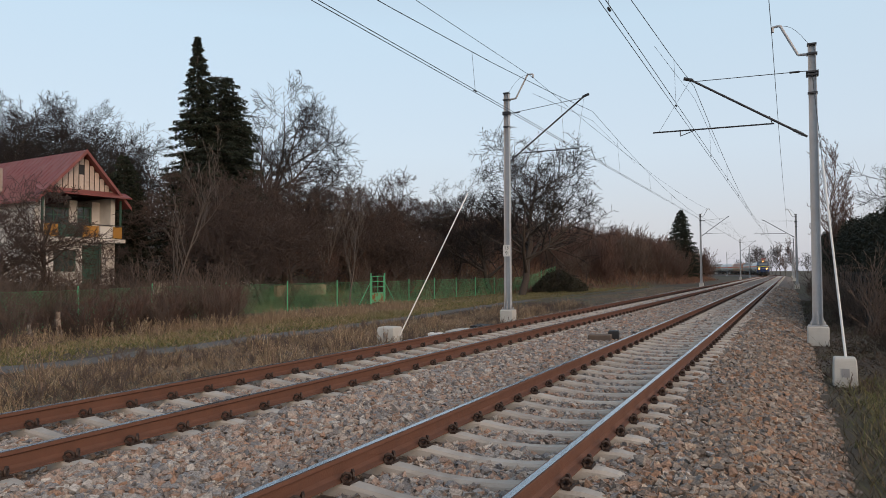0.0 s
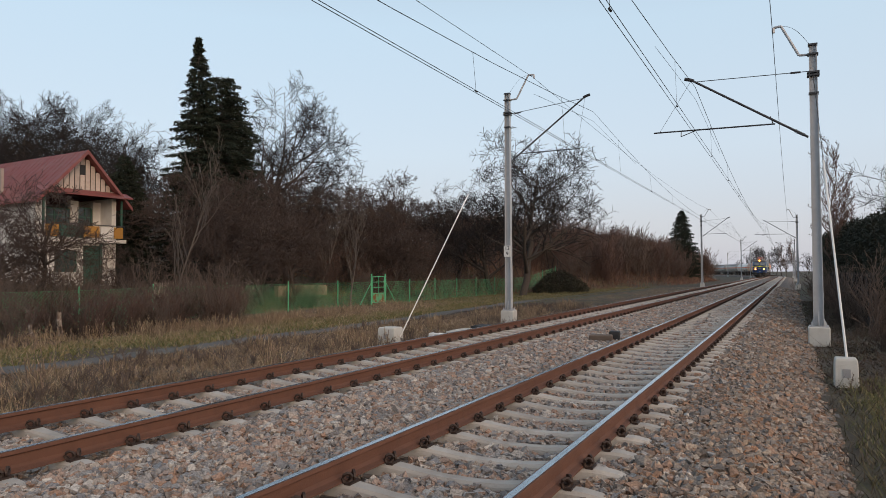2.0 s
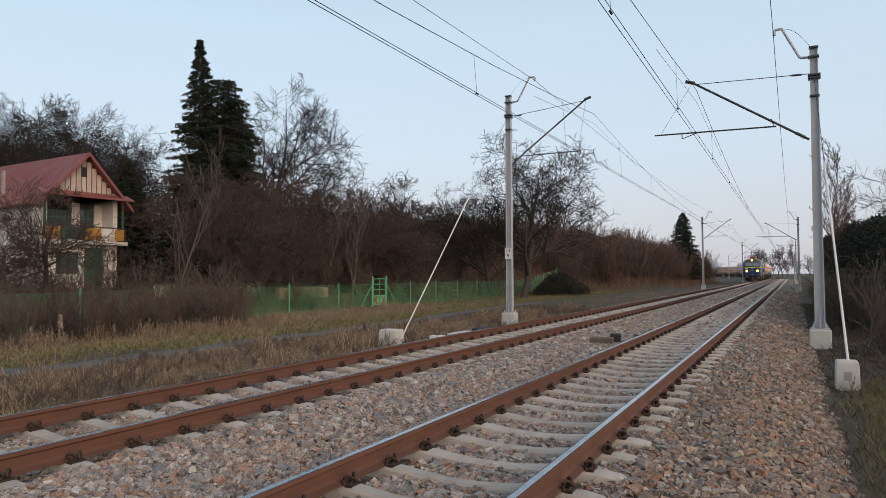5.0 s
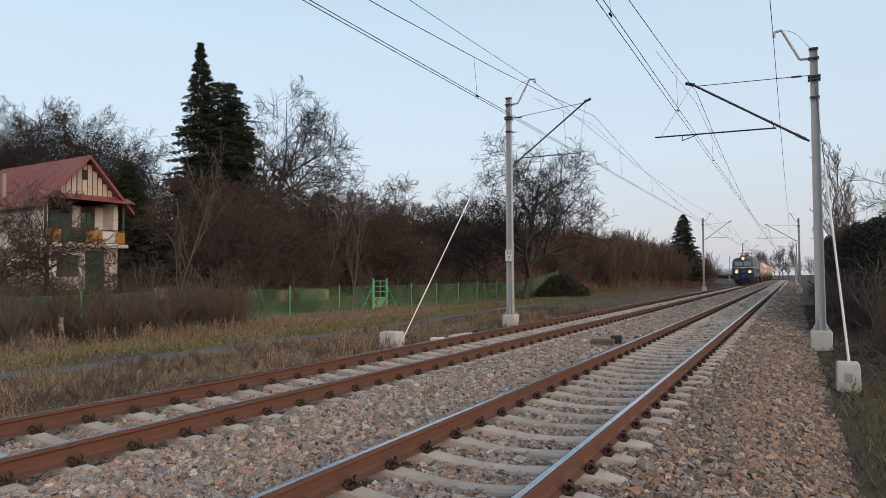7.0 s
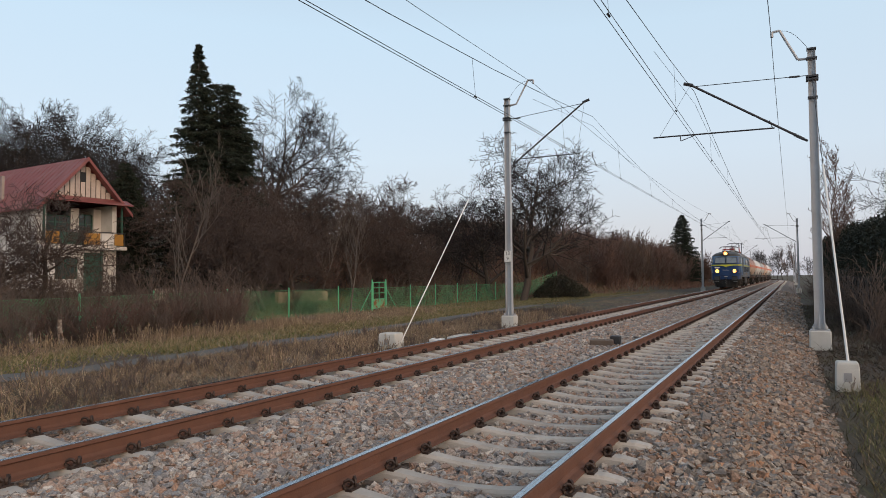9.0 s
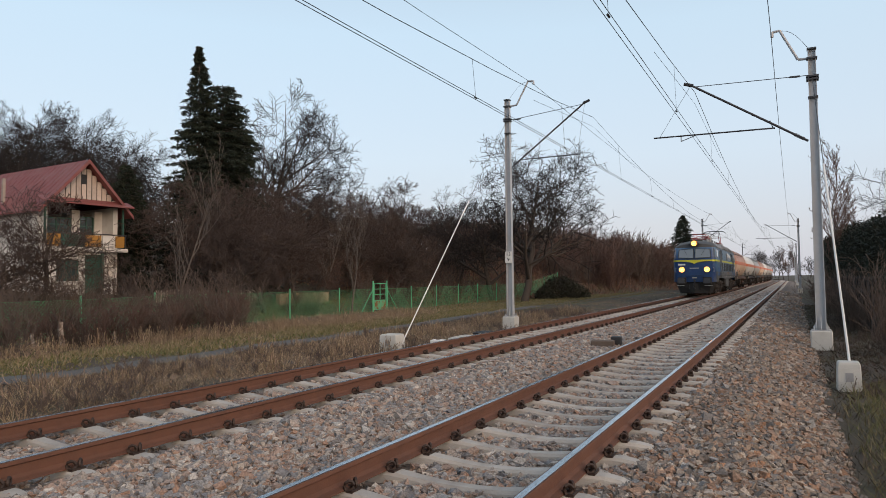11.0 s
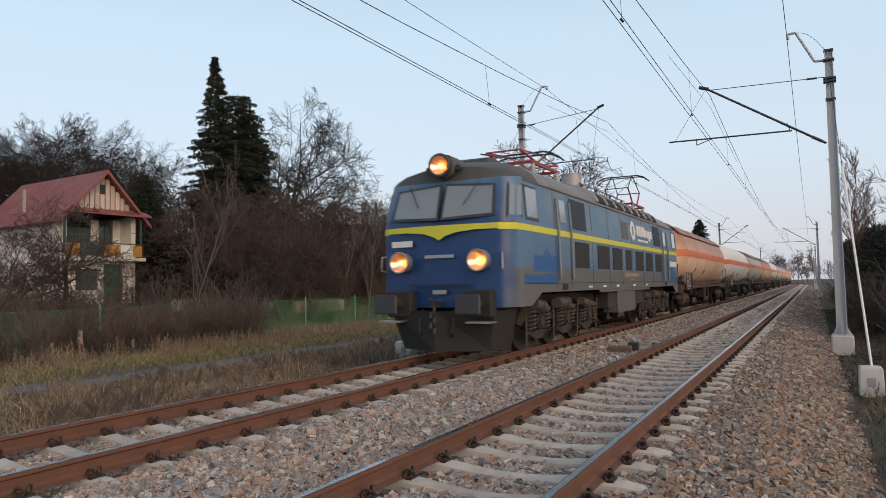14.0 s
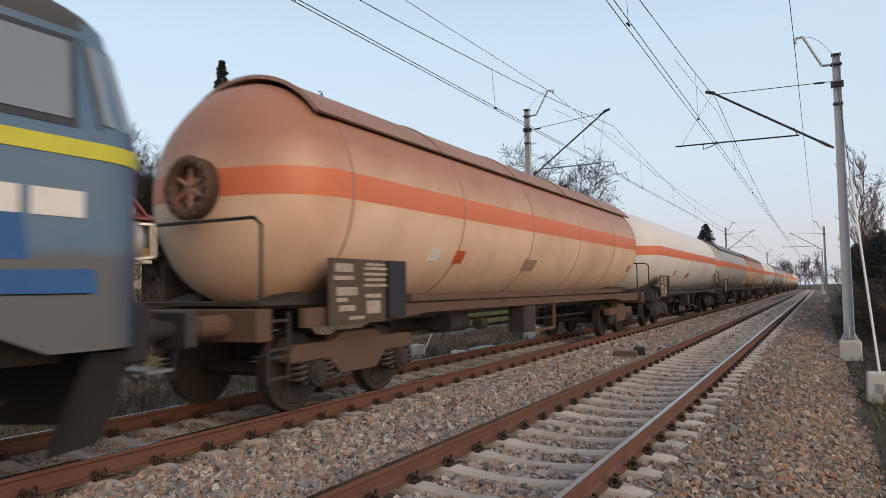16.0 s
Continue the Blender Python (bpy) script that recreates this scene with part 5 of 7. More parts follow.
def wheelset(parent, y, r, gauge=0.75, name="wheelset"):
    ax = new(name)
    bm = B()
    rod(bm, (-1.0, 0, 0), (1.0, 0, 0), 0.085, seg=12)
    part("axle", bm, M_WHEEL, ax)
    for s in (-1, 1):
        bm = B()
        rod(bm, (s * (gauge - 0.065), 0, 0), (s * (gauge + 0.07), 0, 0), r - 0.004, seg=32)
        rod(bm, (s * (gauge - 0.085), 0, 0), (s * (gauge - 0.06), 0, 0), r + 0.02, seg=32)
        rod(bm, (s * (gauge + 0.068), 0, 0), (s * (gauge + 0.085), 0, 0), r * 0.84, r * 0.8, seg=24)
        rod(bm, (s * (gauge + 0.08), 0, 0), (s * (gauge + 0.16), 0, 0), 0.14, 0.11, seg=14)
        for k in range(6):
            a = k * math.pi / 3
            box(bm, s * (gauge + 0.082), math.cos(a) * r * 0.5, math.sin(a) * r * 0.5, 0.02, 0.07, r * 0.55, math.degrees(a) - 90)
        part("wheel", bm, M_WHEEL, ax)
    ax.parent = parent
    ax.location = (0, y, r)
    return ax


def spring(bm, x, y, z0, z1, r, turns=5, wire_r=0.022):
    pts = [(x + r * math.cos(a), y + r * math.sin(a), z0 + (z1 - z0) * a / (turns * 2 * math.pi)) for a in np.linspace(0, turns * 2 * math.pi, turns * 8 + 1)]
    path_tube(bm, pts, wire_r, 5)


def buffers(parent, y, d, z=1.06, half=0.875, blue=False, m=None):
    """Pair of side buffers, draw hook and screw coupling at an end; d: -1 faces forward."""
    for s in (-1, 1):
        bm = B()
        rod(bm, (s * half, y, z), (s * half, y + d * 0.38, z), 0.12, 0.11, seg=16)
        rod(bm, (s * half, y + d * 0.34, z), (s * half, y + d * 0.56, z), 0.085, seg=14)
        b = part("buffer", bm, m or M_PLOUGH, parent)
        bm = B()
        box(bm, s * half, y + d * 0.575, z, 0.50, 0.05, 0.36)
        part("buffer_plate", bm, M_DARKSTEEL, b, bevel=0.018)
    bm = B()
    box(bm, 0, y + d * 0.15, z, 0.09, 0.35, 0.12)
    rod(bm, (0, y + d * 0.3, z - 0.02), (0, y + d * 0.38, z + 0.10), 0.035)
    for k in range(5):
        rod(bm, (0.04 * (-1) ** k, y + d * 0.3, z - 0.05 - k * 0.10), (0.04 * (-1) ** k, y + d * 0.31, z - 0.16 - k * 0.10), 0.025, seg=6)
    part("coupling", bm, M_DARKSTEEL, parent)
    for s in (-0.35, 0.35):
        bm = B()
        pts = [(s, y + d * 0.05, z - 0.12), (s * 1.02, y + d * 0.18, z - 0.32), (s, y + d * 0.2, z - 0.55), (s * 0.9, y + d * 0.12, z - 0.62)]
        for a, b in zip(pts, pts[1:]):
            rod(bm, a, b, 0.024, seg=6)
        part("brake_hose", bm, M_BLACK, parent)


def loco_slant(y_in, z):
    """How far the cab end leans back above the stripe."""
    return max(0.0, z - 2.62) * 0.34 * max(0.0, 1 - y_in / 1.6)


LOCO_L = 17.95


def build_loco():
    loco = tagged(new("electric_locomotive"), "weathered blue and grey electric locomotive with a yellow stripe", "locomotive")

    def half_x(z):
        return 1.5 if z <= 2.5 else 1.5 - (z - 2.5) * 0.075

    side_z = [0.98, 1.25, 1.75, 2.2, 2.5, 2.62, 3.0, 3.3, 3.42]
    roof = [(0.955, 3.52), (0.88, 3.68), (0.74, 3.83), (0.5, 3.95), (0.25, 4.0), (0.0, 4.02)]

    def ring(y_in, wide, flip):
        """Half cross-sections joined, from the lower left over the roof to the lower right."""
        low = 0.98 if y_in < 1.1 else 1.23
        pts = [(half_x(z) * wide, max(z, low + 0.03 * (i > 0))) for i, z in enumerate(side_z)] + [(1.5 * f * wide, 3.42 + (z - 3.42) * (0.55 + 0.45 * min(1, y_in / 1.2))) for f, z in roof]
        left = [(-x, z) for x, z in pts]
        full = left + pts[::-1][1:]
        out_pts = []
        for x, z in full:
            y = y_in + loco_slant(y_in, z)
            y += 0.10 * (1 - y_in / 0.6) * (abs(x) / 1.2) ** 2 if y_in < 0.6 else 0
            out_pts.append((x, LOCO_L - y if flip else y, z))
        return out_pts

    ends = [(0.0, 0.80), (0.06, 0.87), (0.16, 0.93), (0.32, 0.975), (0.58, 1.0), (1.0, 1.0), (1.6, 1.0), (2.2, 1.0)]
    rings = [ring(y, w, False) for y, w in ends] + [ring(y, w, True) for y, w in ends[::-1]]
    bm = B()
    loft(bm, rings, cap=False, closed=False)
    bm.verts.ensure_lookup_table()
    k = len(rings[0])
    for base in (0, (len(rings) - 1) * k):
        for i in range(k // 2 - 1):
            a, b_, c, d = bm.verts[base + i], bm.verts[base + i + 1], bm.verts[base + k - 2 - i], bm.verts[base + k - 1 - i]
            bm.faces.new((a, b_, c, d))
        bm.faces.new((bm.verts[base + k // 2 - 1], bm.verts[base + k // 2], bm.verts[base + k // 2 + 1]))
    bmesh.ops.recalc_face_normals(bm, faces=list(bm.faces))
    body = part("body", bm, M_LOCO, loco, "blue upper and grey lower body with repaint patches")
    body.data.materials.append(M_ROOFG)
    body.data.materials.append(M_BROW)
    for p in body.data.polygons:
        if p.center[2] > 3.46:
            p.material_index = 2 if min(p.center[1], LOCO_L - p.center[1]) < 1.9 else 1
        p.use_smooth = abs(p.normal[2]) < 0.98

    def face_y(x, z):
        """Front skin of the cab face."""
        return loco_slant(0, z) + 0.10 * (abs(x) / 1.2) ** 2

    def front_panel(name, corners, m, lift, flip, parent=loco, label="", thick=0.02):
        bm = B()
        a, b_ = [], []
        for x, z in corners:
            y = face_y(x, z) - lift
            a.append((x, LOCO_L - y if flip else y, z))
            y2 = y + thick
            b_.append((x, LOCO_L - y2 if flip else y2, z))
        va, vb = [bm.verts.new(p) for p in a], [bm.verts.new(p) for p in b_]
        bm.faces.new(va)
        bm.faces.new(vb[::-1])
        for i in range(len(va)):
            j = (i + 1) % len(va)
            bm.faces.new((va[i], vb[i], vb[j], va[j]))
        return part(name, bm, m, parent, label)

    def side_panel(name, y0, y1, z0, z1, m, sx, lift=0.012, parent=loco, label="", thick=0.03):
        bm = B()
        pts = [(half_x(z) + lift, z) for z in (z0, z1)]
        pts += [(x - thick, z) for x, z in pts[::-1]]
        extrude(bm, [(sx * x, z) for x, z in pts], "y", y0, y1)
        return part(name, bm, m, parent, label)

    for flip in (False, True):
        g = (lambda y: LOCO_L - y) if flip else (lambda y: y)
        # windscreens
        for s in (-1, 1):
            c = [(s * 0.075, 2.72), (s * 1.08, 2.76), (s * 1.03, 3.30), (s * 0.085, 3.36)]
            big = [(s * 0.03, 2.67), (s * 1.14, 2.71), (s * 1.08, 3.35), (s * 0.04, 3.41)]
            fr = front_panel("windscreen_frame", big, M_DARKSTEEL, 0.012, flip)
            front_panel("windscreen", c, M_GLASS, 0.022, flip, fr, "glass pane")
            bm = B()
            y0 = face_y(0.5, 3.38) - 0.05
            rod(bm, (s * 0.75, g(y0), 3.38), (s * 0.5, g(face_y(0.5, 2.95) - 0.05), 2.95), 0.010, seg=5)
            part("wiper", bm, M_BLACK, fr)
            # lower headlamps
            bm = B()
            hy = face_y(0.86, 1.87)
            out = 1 if flip else -1
            bm.free()
            bm = lamp_barrel(s * 0.855, g(hy + 0.06), g(hy - 0.17), 1.87, 0.205, 0.186)
            lamp = part("headlamp", bm, M_PALEMETAL, loco, "round chrome-rimmed headlamp, lit" if not flip else "round headlamp, unlit", smooth=True)
            bm, spot = lamp_bowl(s * 0.855, g(hy - 0.165), 1.87, 0.185, 0.14, out)
            part("reflector", bm, M_REFLECTOR, lamp, smooth=True)
            if not flip:
                bm = B()
                bmesh.ops.create_uvsphere(bm, u_segments=12, v_segments=8, radius=0.034, matrix=pose(*spot))
                part("bulb", bm, M_BULB, lamp)
            # grab rails at the corners
            bm = B()
            for a, b_ in (((1.27, 0.10, 2.0), (1.32, -0.0, 2.0)), ((1.32, -0.0, 2.0), (1.33, -0.0, 1.72)), ((1.33, 0.0, 1.72), (1.27, 0.12, 1.70))):
                rod(bm, (s * a[0], g(a[1]), a[2]), (s * b_[0], g(b_[1]), b_[2]), 0.016, seg=6)
            part("grab_rail", bm, M_CHROME, loco)
            # cab step plates and buffer beam ends
            bm = B()
            box(bm, s * 0.86, g(0.0), 1.06, 0.56, 0.25, 0.52)
            part("buffer_beam", bm, M_PLOUGH, loco, bevel=0.03)
            bm = B()
            box(bm, s * 0.95, g(-0.18), 0.72, 0.5, 0.28, 0.03)
            part("shunter_step", bm, M_CHROME, loco)
        # stripe across the face, dipping to a point
        bm = B()
        xs = [-1.2, -0.75, -0.35, -0.12, 0, 0.12, 0.35, 0.75, 1.2]
        lowz = [2.46, 2.46, 2.42, 2.35, 2.28, 2.35, 2.42, 2.46, 2.46]
        loft(bm, [[(x, g(face_y(x, z) - 0.012), z) for z in (zl, 2.57)] + [(x, g(face_y(x, z) + 0.01), z) for z in (2.57, zl)] for x, zl in zip(xs, lowz)])
        part("front_stripe", bm, M_STRIPE, loco, "yellow stripe dipping to a point")
        # stripe round the corner
        for s in (-1, 1):
            bm = B()
            loft(bm, [[(s * (1.5 * w + 0.008), g(y + 0.10 * (1 - y / 0.6) * (1.5 * w / 1.2) ** 2 - 0.008), z) for z in (2.44, 2.57)] + [(s * (1.5 * w - 0.02), g(y + 0.10 * (1 - y / 0.6) * (1.5 * w / 1.2) ** 2 + 0.02), z) for z in (2.57, 2.44)] for y, w in ends[:5]])
            part("corner_stripe", bm, M_STRIPE, loco)
            # angled cab corner window and side window
            for (a, wa), (b_, wb), z0, z1, lift, mm, nm in (((0.09, 0.89), (0.62, 1.0), 2.67, 3.37, 0.010, M_DARKSTEEL, "corner_frame"), ((0.13, 0.91), (0.57, 0.997), 2.72, 3.32, 0.024, M_GLASS, "corner_window")):
                bm = B()
                va = []
                for (yy, ww, zz) in ((a, wa, z0), (b_, wb, z0), (b_, wb, z1), (a, wa, z1)):
                    xx = half_x(zz) * ww + lift
                    yk = yy + loco_slant(yy, zz) + 0.10 * max(0, 1 - yy / 0.6) * (xx / 1.2) ** 2 - lift
                    va.append((s * xx, g(yk), zz))
                loft(bm, [va, [(x - s * 0.05, y + (0.03 if not flip else -0.03), z) for x, y, z in va]])
                part(nm, bm, mm, loco)
            f = side_panel("window_frame", *sorted((g(0.80), g(1.52))), 2.66, 3.36, M_DARKSTEEL, s, 0.008)
            side_panel("side_window", *sorted((g(0.86), g(1.46))), 2.72, 3.31, M_GLASS, s, 0.016, f, "glass pane")
            # cab doors with handrails
            d = side_panel("cab_door", *sorted((g(2.72), g(3.42))), 1.52, 3.36, M_LOCO, s, 0.010, label="blue cab door")
            side_panel("door_window", *sorted((g(2.84), g(3.24))), 2.75, 3.25, M_GLASS, s, 0.020, d, "glass pane")
            for y in (2.62, 3.52):
                bm = B()
                rod(bm, (s * 1.56, g(y), 1.5), (s * 1.535, g(y), 2.55), 0.028, seg=6)
                rod(bm, (s * 1.535, g(y), 2.55), (s * 1.48, g(y), 3.25), 0.028, seg=6)
                part("handrail", bm, M_HANDRAIL, loco)
            # No hollow here: a black plate paints the shade of a foot recess.
            bm = B()
            box(bm, s * 1.50, g(3.07), 1.33, 0.03, 0.34, 0.13)
            part("foot_recess", bm, M_BLACK, loco)
            # repaint patches and inscriptions as plain bars
            for pts in (((0.62, 1.41), (2.55, 1.41), (2.58, 1.60), (2.1, 1.63), (1.5, 1.58), (0.66, 1.60)), ((1.15, 1.66), (2.62, 1.68), (2.6, 2.02), (2.2, 1.98), (1.9, 2.16), (1.7, 1.96), (1.2, 1.99))):
                bm = B()
                loft(bm, [[(s * (half_x(z) + lift), g(y), z) for y, z in pts] for lift in (0.004, -0.02)])
                part("repaint_patch", bm, M_BLUEPATCH, loco, "fresh blue repaint")
            for i in range(3):
                side_panel("number_bar", *sorted((g(0.75 + i * 0.48), g(1.15 + i * 0.48))), 1.98, 2.18, M_WHITE, s, 0.006, label="white number bar") if flip else None
        # face number bars
        front_panel("number_bar", [(-1.12, 2.18), (-0.62, 2.18), (-0.62, 2.30), (-1.12, 2.30)], M_WHITE, 0.014, flip, label="white number bar")
        front_panel("number_bar", [(-0.32, 1.94), (0.32, 1.94), (0.32, 2.0), (-0.32, 2.0)], M_CHROME, 0.014, flip, label="metal number plate")
        front_panel("maker_plate", [(-0.15, 1.24), (0.15, 1.24), (0.15, 1.32), (-0.15, 1.32)], M_CHROME, 0.014, flip)
        bm = B()
        box(bm, 0, g(-0.05), 1.42, 1.35, 0.12, 0.025)
        part("front_step", bm, M_BLACK, loco)
        # top headlamp in its housing
        bm = B()
        rings_h = [[(r * math.cos(a), g(y), 3.76 + r * math.sin(a)) for a in np.linspace(0, 2 * math.pi, 22, endpoint=False)] for y, r in ((0.10, 0.20), (0.06, 0.235), (0.22, 0.245), (0.6, 0.23), (1.3, 0.16))]
        loft(bm, rings_h)
        hous = part("top_headlamp", bm, M_BROW, loco, smooth=True)
        hous.location = (0, g(0.10) - g(0), 0)
        out = 1 if flip else -1
        part("rim", lamp_barrel(0, g(0.12), g(-0.06), 3.76, 0.225, 0.186), M_BROW, hous, smooth=True)
        bm, spot = lamp_bowl(0, g(-0.055), 3.76, 0.185, 0.135, out)
        part("reflector", bm, M_REFLECTOR, hous, smooth=True)
        if not flip:
            bm = B()
            bmesh.ops.create_uvsphere(bm, u_segments=12, v_segments=8, radius=0.034, matrix=pose(*spot))
            part("bulb", bm, M_BULB, hous)
        bm = B()
        box(bm, 0, g(1.75), 4.03, 0.85, 0.5, 0.16)
        part("roof_hatch", bm, M_BROW, loco, bevel=0.03)
        for s in (-0.36, 0.3):
            bm = B()
            rod(bm, (s, g(0.28), 3.72), (s, g(0.62), 3.74), 0.06, 0.03, seg=12)
            part("horn", bm, M_DARKSTEEL, loco)
        # snow plough and lower apron
        bm = B()
        pl = [(-1.35, 0.55, 0.95), (-1.12, 0.02, 0.92), (0, -0.28, 0.92), (1.12, 0.02, 0.92), (1.35, 0.55, 0.95)]
        bl = [(-1.12, 0.75, 0.16), (-0.95, 0.22, 0.16), (0, -0.22, 0.16), (0.95, 0.22, 0.16), (1.12, 0.75, 0.16)]
        va = [[bm.verts.new((x, g(y + dy), z)) for x, y, z in r] for dy in (0, 0.05) for r in (pl, bl)]
        for i in range(4):
            bm.faces.new((va[0][i], va[0][i + 1], va[1][i + 1], va[1][i]))
            bm.faces.new((va[2][i], va[3][i], va[3][i + 1], va[2][i + 1]))
            bm.faces.new((va[1][i], va[1][i + 1], va[3][i + 1], va[3][i]))
        part("plough", bm, M_PLOUGH, loco, "grimy steel snow plough")
        buffers(loco, 0.0 if not flip else LOCO_L, -1 if not flip else 1)
    # stripe along the sides
    for s in (-1, 1):
        side_panel("side_stripe", 0.56, LOCO_L - 0.56, 2.44, 2.57, M_STRIPE, s, 0.008)
        low_v = [(3.85, 4.98), (5.75, 6.9), (7.25, 8.28), (8.75, 9.48), (10.05, 11.1), (11.55, 12.55), (13.1, 14.2)]
        for a, b_ in low_v:
            v = side_panel("ventilation_grille", a, b_, 1.76, 2.37, M_VENT, s, 0.010, label="dark louvred ventilation grille")
            for z in np.linspace(1.79, 2.34, 11):
                side_panel("louvre", a + 0.03, b_ - 0.03, float(z), float(z) + 0.022, M_VENT, s, 0.0125, v)
        for a, b_ in ((3.65, 4.86), (12.95, 14.1)):
            v = side_panel("upper_grille", a, b_, 2.66, 3.36, M_UPPERGRILLE, s, 0.010)
            for z in np.linspace(2.69, 3.33, 12):
                side_panel("louvre", a + 0.03, b_ - 0.03, float(z), float(z) + 0.02, M_UPPERGRILLE, s, 0.0125, v)
        for z0, z1 in ((2.68, 2.98), (3.0, 3.2)):
            side_panel("engine_room_window", 8.5, 9.25, z0, z1, M_GREYPART, s, 0.012, label="grey shuttered window")
        # operator's emblem and lettering as plain pale shapes
        e0, ez = 9.9, 3.0

        def flat(name, pts, m, label=""):
            bm = B()
            loft(bm, [[(s * (half_x(z) + lift), y, z) for y, z in pts] for lift in (0.010, -0.015)])
            return part(name, bm, m, loco, label)

        for k in (0, 1):
            arc = [math.radians(a + 180 * k) for a in np.linspace(-35, 165, 14)]
            outer = [(e0 - 0.30 * math.cos(a), ez + 0.30 * math.sin(a)) for a in arc]
            inner = [(e0 - (0.10 + 0.1 * i / 13) * math.cos(a), ez + (0.10 + 0.1 * i / 13) * math.sin(a)) for i, a in enumerate(arc)][::-1]
            tail = [(e0 - 0.36 * math.cos(arc[-1]) * 1.3, ez + 0.36 * math.sin(arc[-1] + 0.5))]
            flat("emblem", outer + tail + inner, M_WHITE, "white rounded emblem")
        # one plain rounded block for each of the letters
        y0 = 10.42
        for w, lo, hi in ((0.27, 2.87, 3.21), (0.29, 2.87, 3.21), (0.27, 2.87, 3.21), (0.33, 2.87, 3.21), (0.26, 2.87, 3.13), (0.19, 2.87, 3.13), (0.28, 2.78, 3.13), (0.28, 2.87, 3.13)):
            cy, cz, hw, hh = y0 + w / 2, (lo + hi) / 2, w / 2 - 0.02, (hi - lo) / 2
            ring_o = [(cy + hw * max(-1, min(1, 1.25 * math.cos(a))), cz + hh * max(-1, min(1, 1.25 * math.sin(a)))) for a in np.linspace(0, 2 * math.pi, 16, endpoint=False)]
            flat("lettering_block", ring_o, M_WHITE)
            y0 += w + 0.02
        for i in range(9):
            flat("lettering_block", [(10.5 + i * 0.17, 2.70), (10.61 + i * 0.17, 2.70), (10.61 + i * 0.17, 2.77), (10.5 + i * 0.17, 2.77)], M_WHITE)
        m_worn = mat("worn_orange_lettering", (0.42, 0.25, 0.15), 0.6, second=(0.22, 0.17, 0.14), scale=9, mix=0.9)
        for i, w in enumerate((0.26, 0.26, 0.12, 0.42, 0.4)):
            a = 8.6 + (0, 0.34, 0.68, 0.9, 1.42)[i]
            side_panel("number_bar", a, a + w, 1.57, 1.69, m_worn, s, 0.006)
        side_panel("number_bar", 9.35, 9.85, 1.47, 1.52, m_worn, s, 0.006)
        for y in (4.9, 6.2, 7.6, 9.6, 11.4):
            side_panel("marking_bar", y, y + 0.3, 1.29, 1.34, M_WHITE, s, 0.006)
        side_panel("repaint_patch", 3.55, 3.85, 1.72, 1.95, M_BLUEPATCH, s, 0.005)
        side_panel("repaint_patch", 14.05, 14.35, 1.42, 1.80, M_BLUEPATCH, s, 0.005)
        for y in (2.5, 3.58, 5.3, 6.92, 8.35, 9.6, 11.2, 12.65, 14.3, 15.4):
            side_panel("panel_seam", y, y + 0.012, 1.3, 2.43, M_VENT, s, 0.004)
            side_panel("panel_seam", y, y + 0.012, 2.58, 3.40, M_VENT, s, 0.004)
        side_panel("panel_seam", 0.7, LOCO_L - 0.7, 1.405, 1.417, M_VENT, s, 0.004)
        # sill skirt and equipment box
        side_panel("sill", 5.9, 12.0, 1.16, 1.24, M_GREYPART, s, 0.0)
        bm = B()
        box(bm, s * 1.25, 8.9, 0.88, 0.45, 2.1, 0.66)
        part("equipment_box", bm, M_GREYPART, loco, "grey underfloor equipment box", bevel=0.02)
        bm = B()
        box(bm, s * 1.22, 7.35, 0.95, 0.4, 0.75, 0.5)
        part("equipment_box", bm, M_BOGIE, loco, bevel=0.02)
        bm = B()
        box(bm, s * 1.22, 10.7, 0.98, 0.4, 1.1, 0.5)
        part("equipment_box", bm, M_BOGIE, loco, bevel=0.02)
    # underframe core
    bm = B()
    box(bm, 0, LOCO_L / 2, 1.02, 2.0, LOCO_L - 1.2, 0.3)
    part("underframe", bm, M_BOGIE, loco)
    bm = B()
    box(bm, 0, 8.9, 0.7, 1.6, 3.4, 0.45)
    part("air_reservoir", bm, M_BOGIE, loco, bevel=0.05)
    # bogies
    wheels = []
    for c in (3.85, LOCO_L - 3.85):
        for s in (-1, 1):
            bm = B()
            prof_b = [(-2.75, 0.62), (-2.5, 0.95), (-1.3, 1.02), (-0.9, 0.86), (0.9, 0.86), (1.3, 1.02), (2.5, 0.95), (2.75, 0.62), (2.5, 0.56), (2.2, 0.74), (1.25, 0.74), (0.9, 0.62), (-0.9, 0.62), (-1.25, 0.74), (-2.2, 0.74), (-2.5, 0.56)]
            extrude(bm, [(c + a, z) for a, z in prof_b], "x", s * 1.0, s * 1.12)
            part("bogie_frame", bm, M_BOGIE, loco)
            for d in (-1.75, 0, 1.75):
                bm = B()
                rod(bm, (s * 0.9, c + d, 0.62), (s * 1.26, c + d, 0.62), 0.19, 0.17, seg=16)
                rod(bm, (s * 1.24, c + d, 0.62), (s * 1.30, c + d, 0.62), 0.12, seg=12)
                box(bm, s * 1.16, c + d, 0.40, 0.1, 1.15, 0.07)
                part("axle_box", bm, M_BOGIE, loco, bevel=0.0)
                for e in (-0.42, 0.42):
                    bm = B()
                    spring(bm, s * 1.2, c + d + e, 0.43, 0.84, 0.105)
                    rod(bm, (s * 1.2, c + d + e, 0.84), (s * 1.2, c + d + e, 0.92), 0.13, seg=12)
                    part("axle_spring", bm, M_SPRING, loco)
                bm = B()
                extrude(bm, [(c + d - 0.62, 0.42), (c + d + 0.62, 0.42), (c + d + 0.2, 0.26), (c + d - 0.2, 0.26)], "x", s * 1.14, s * 1.2)
                part("spring_beam", bm, M_BOGIE, loco)
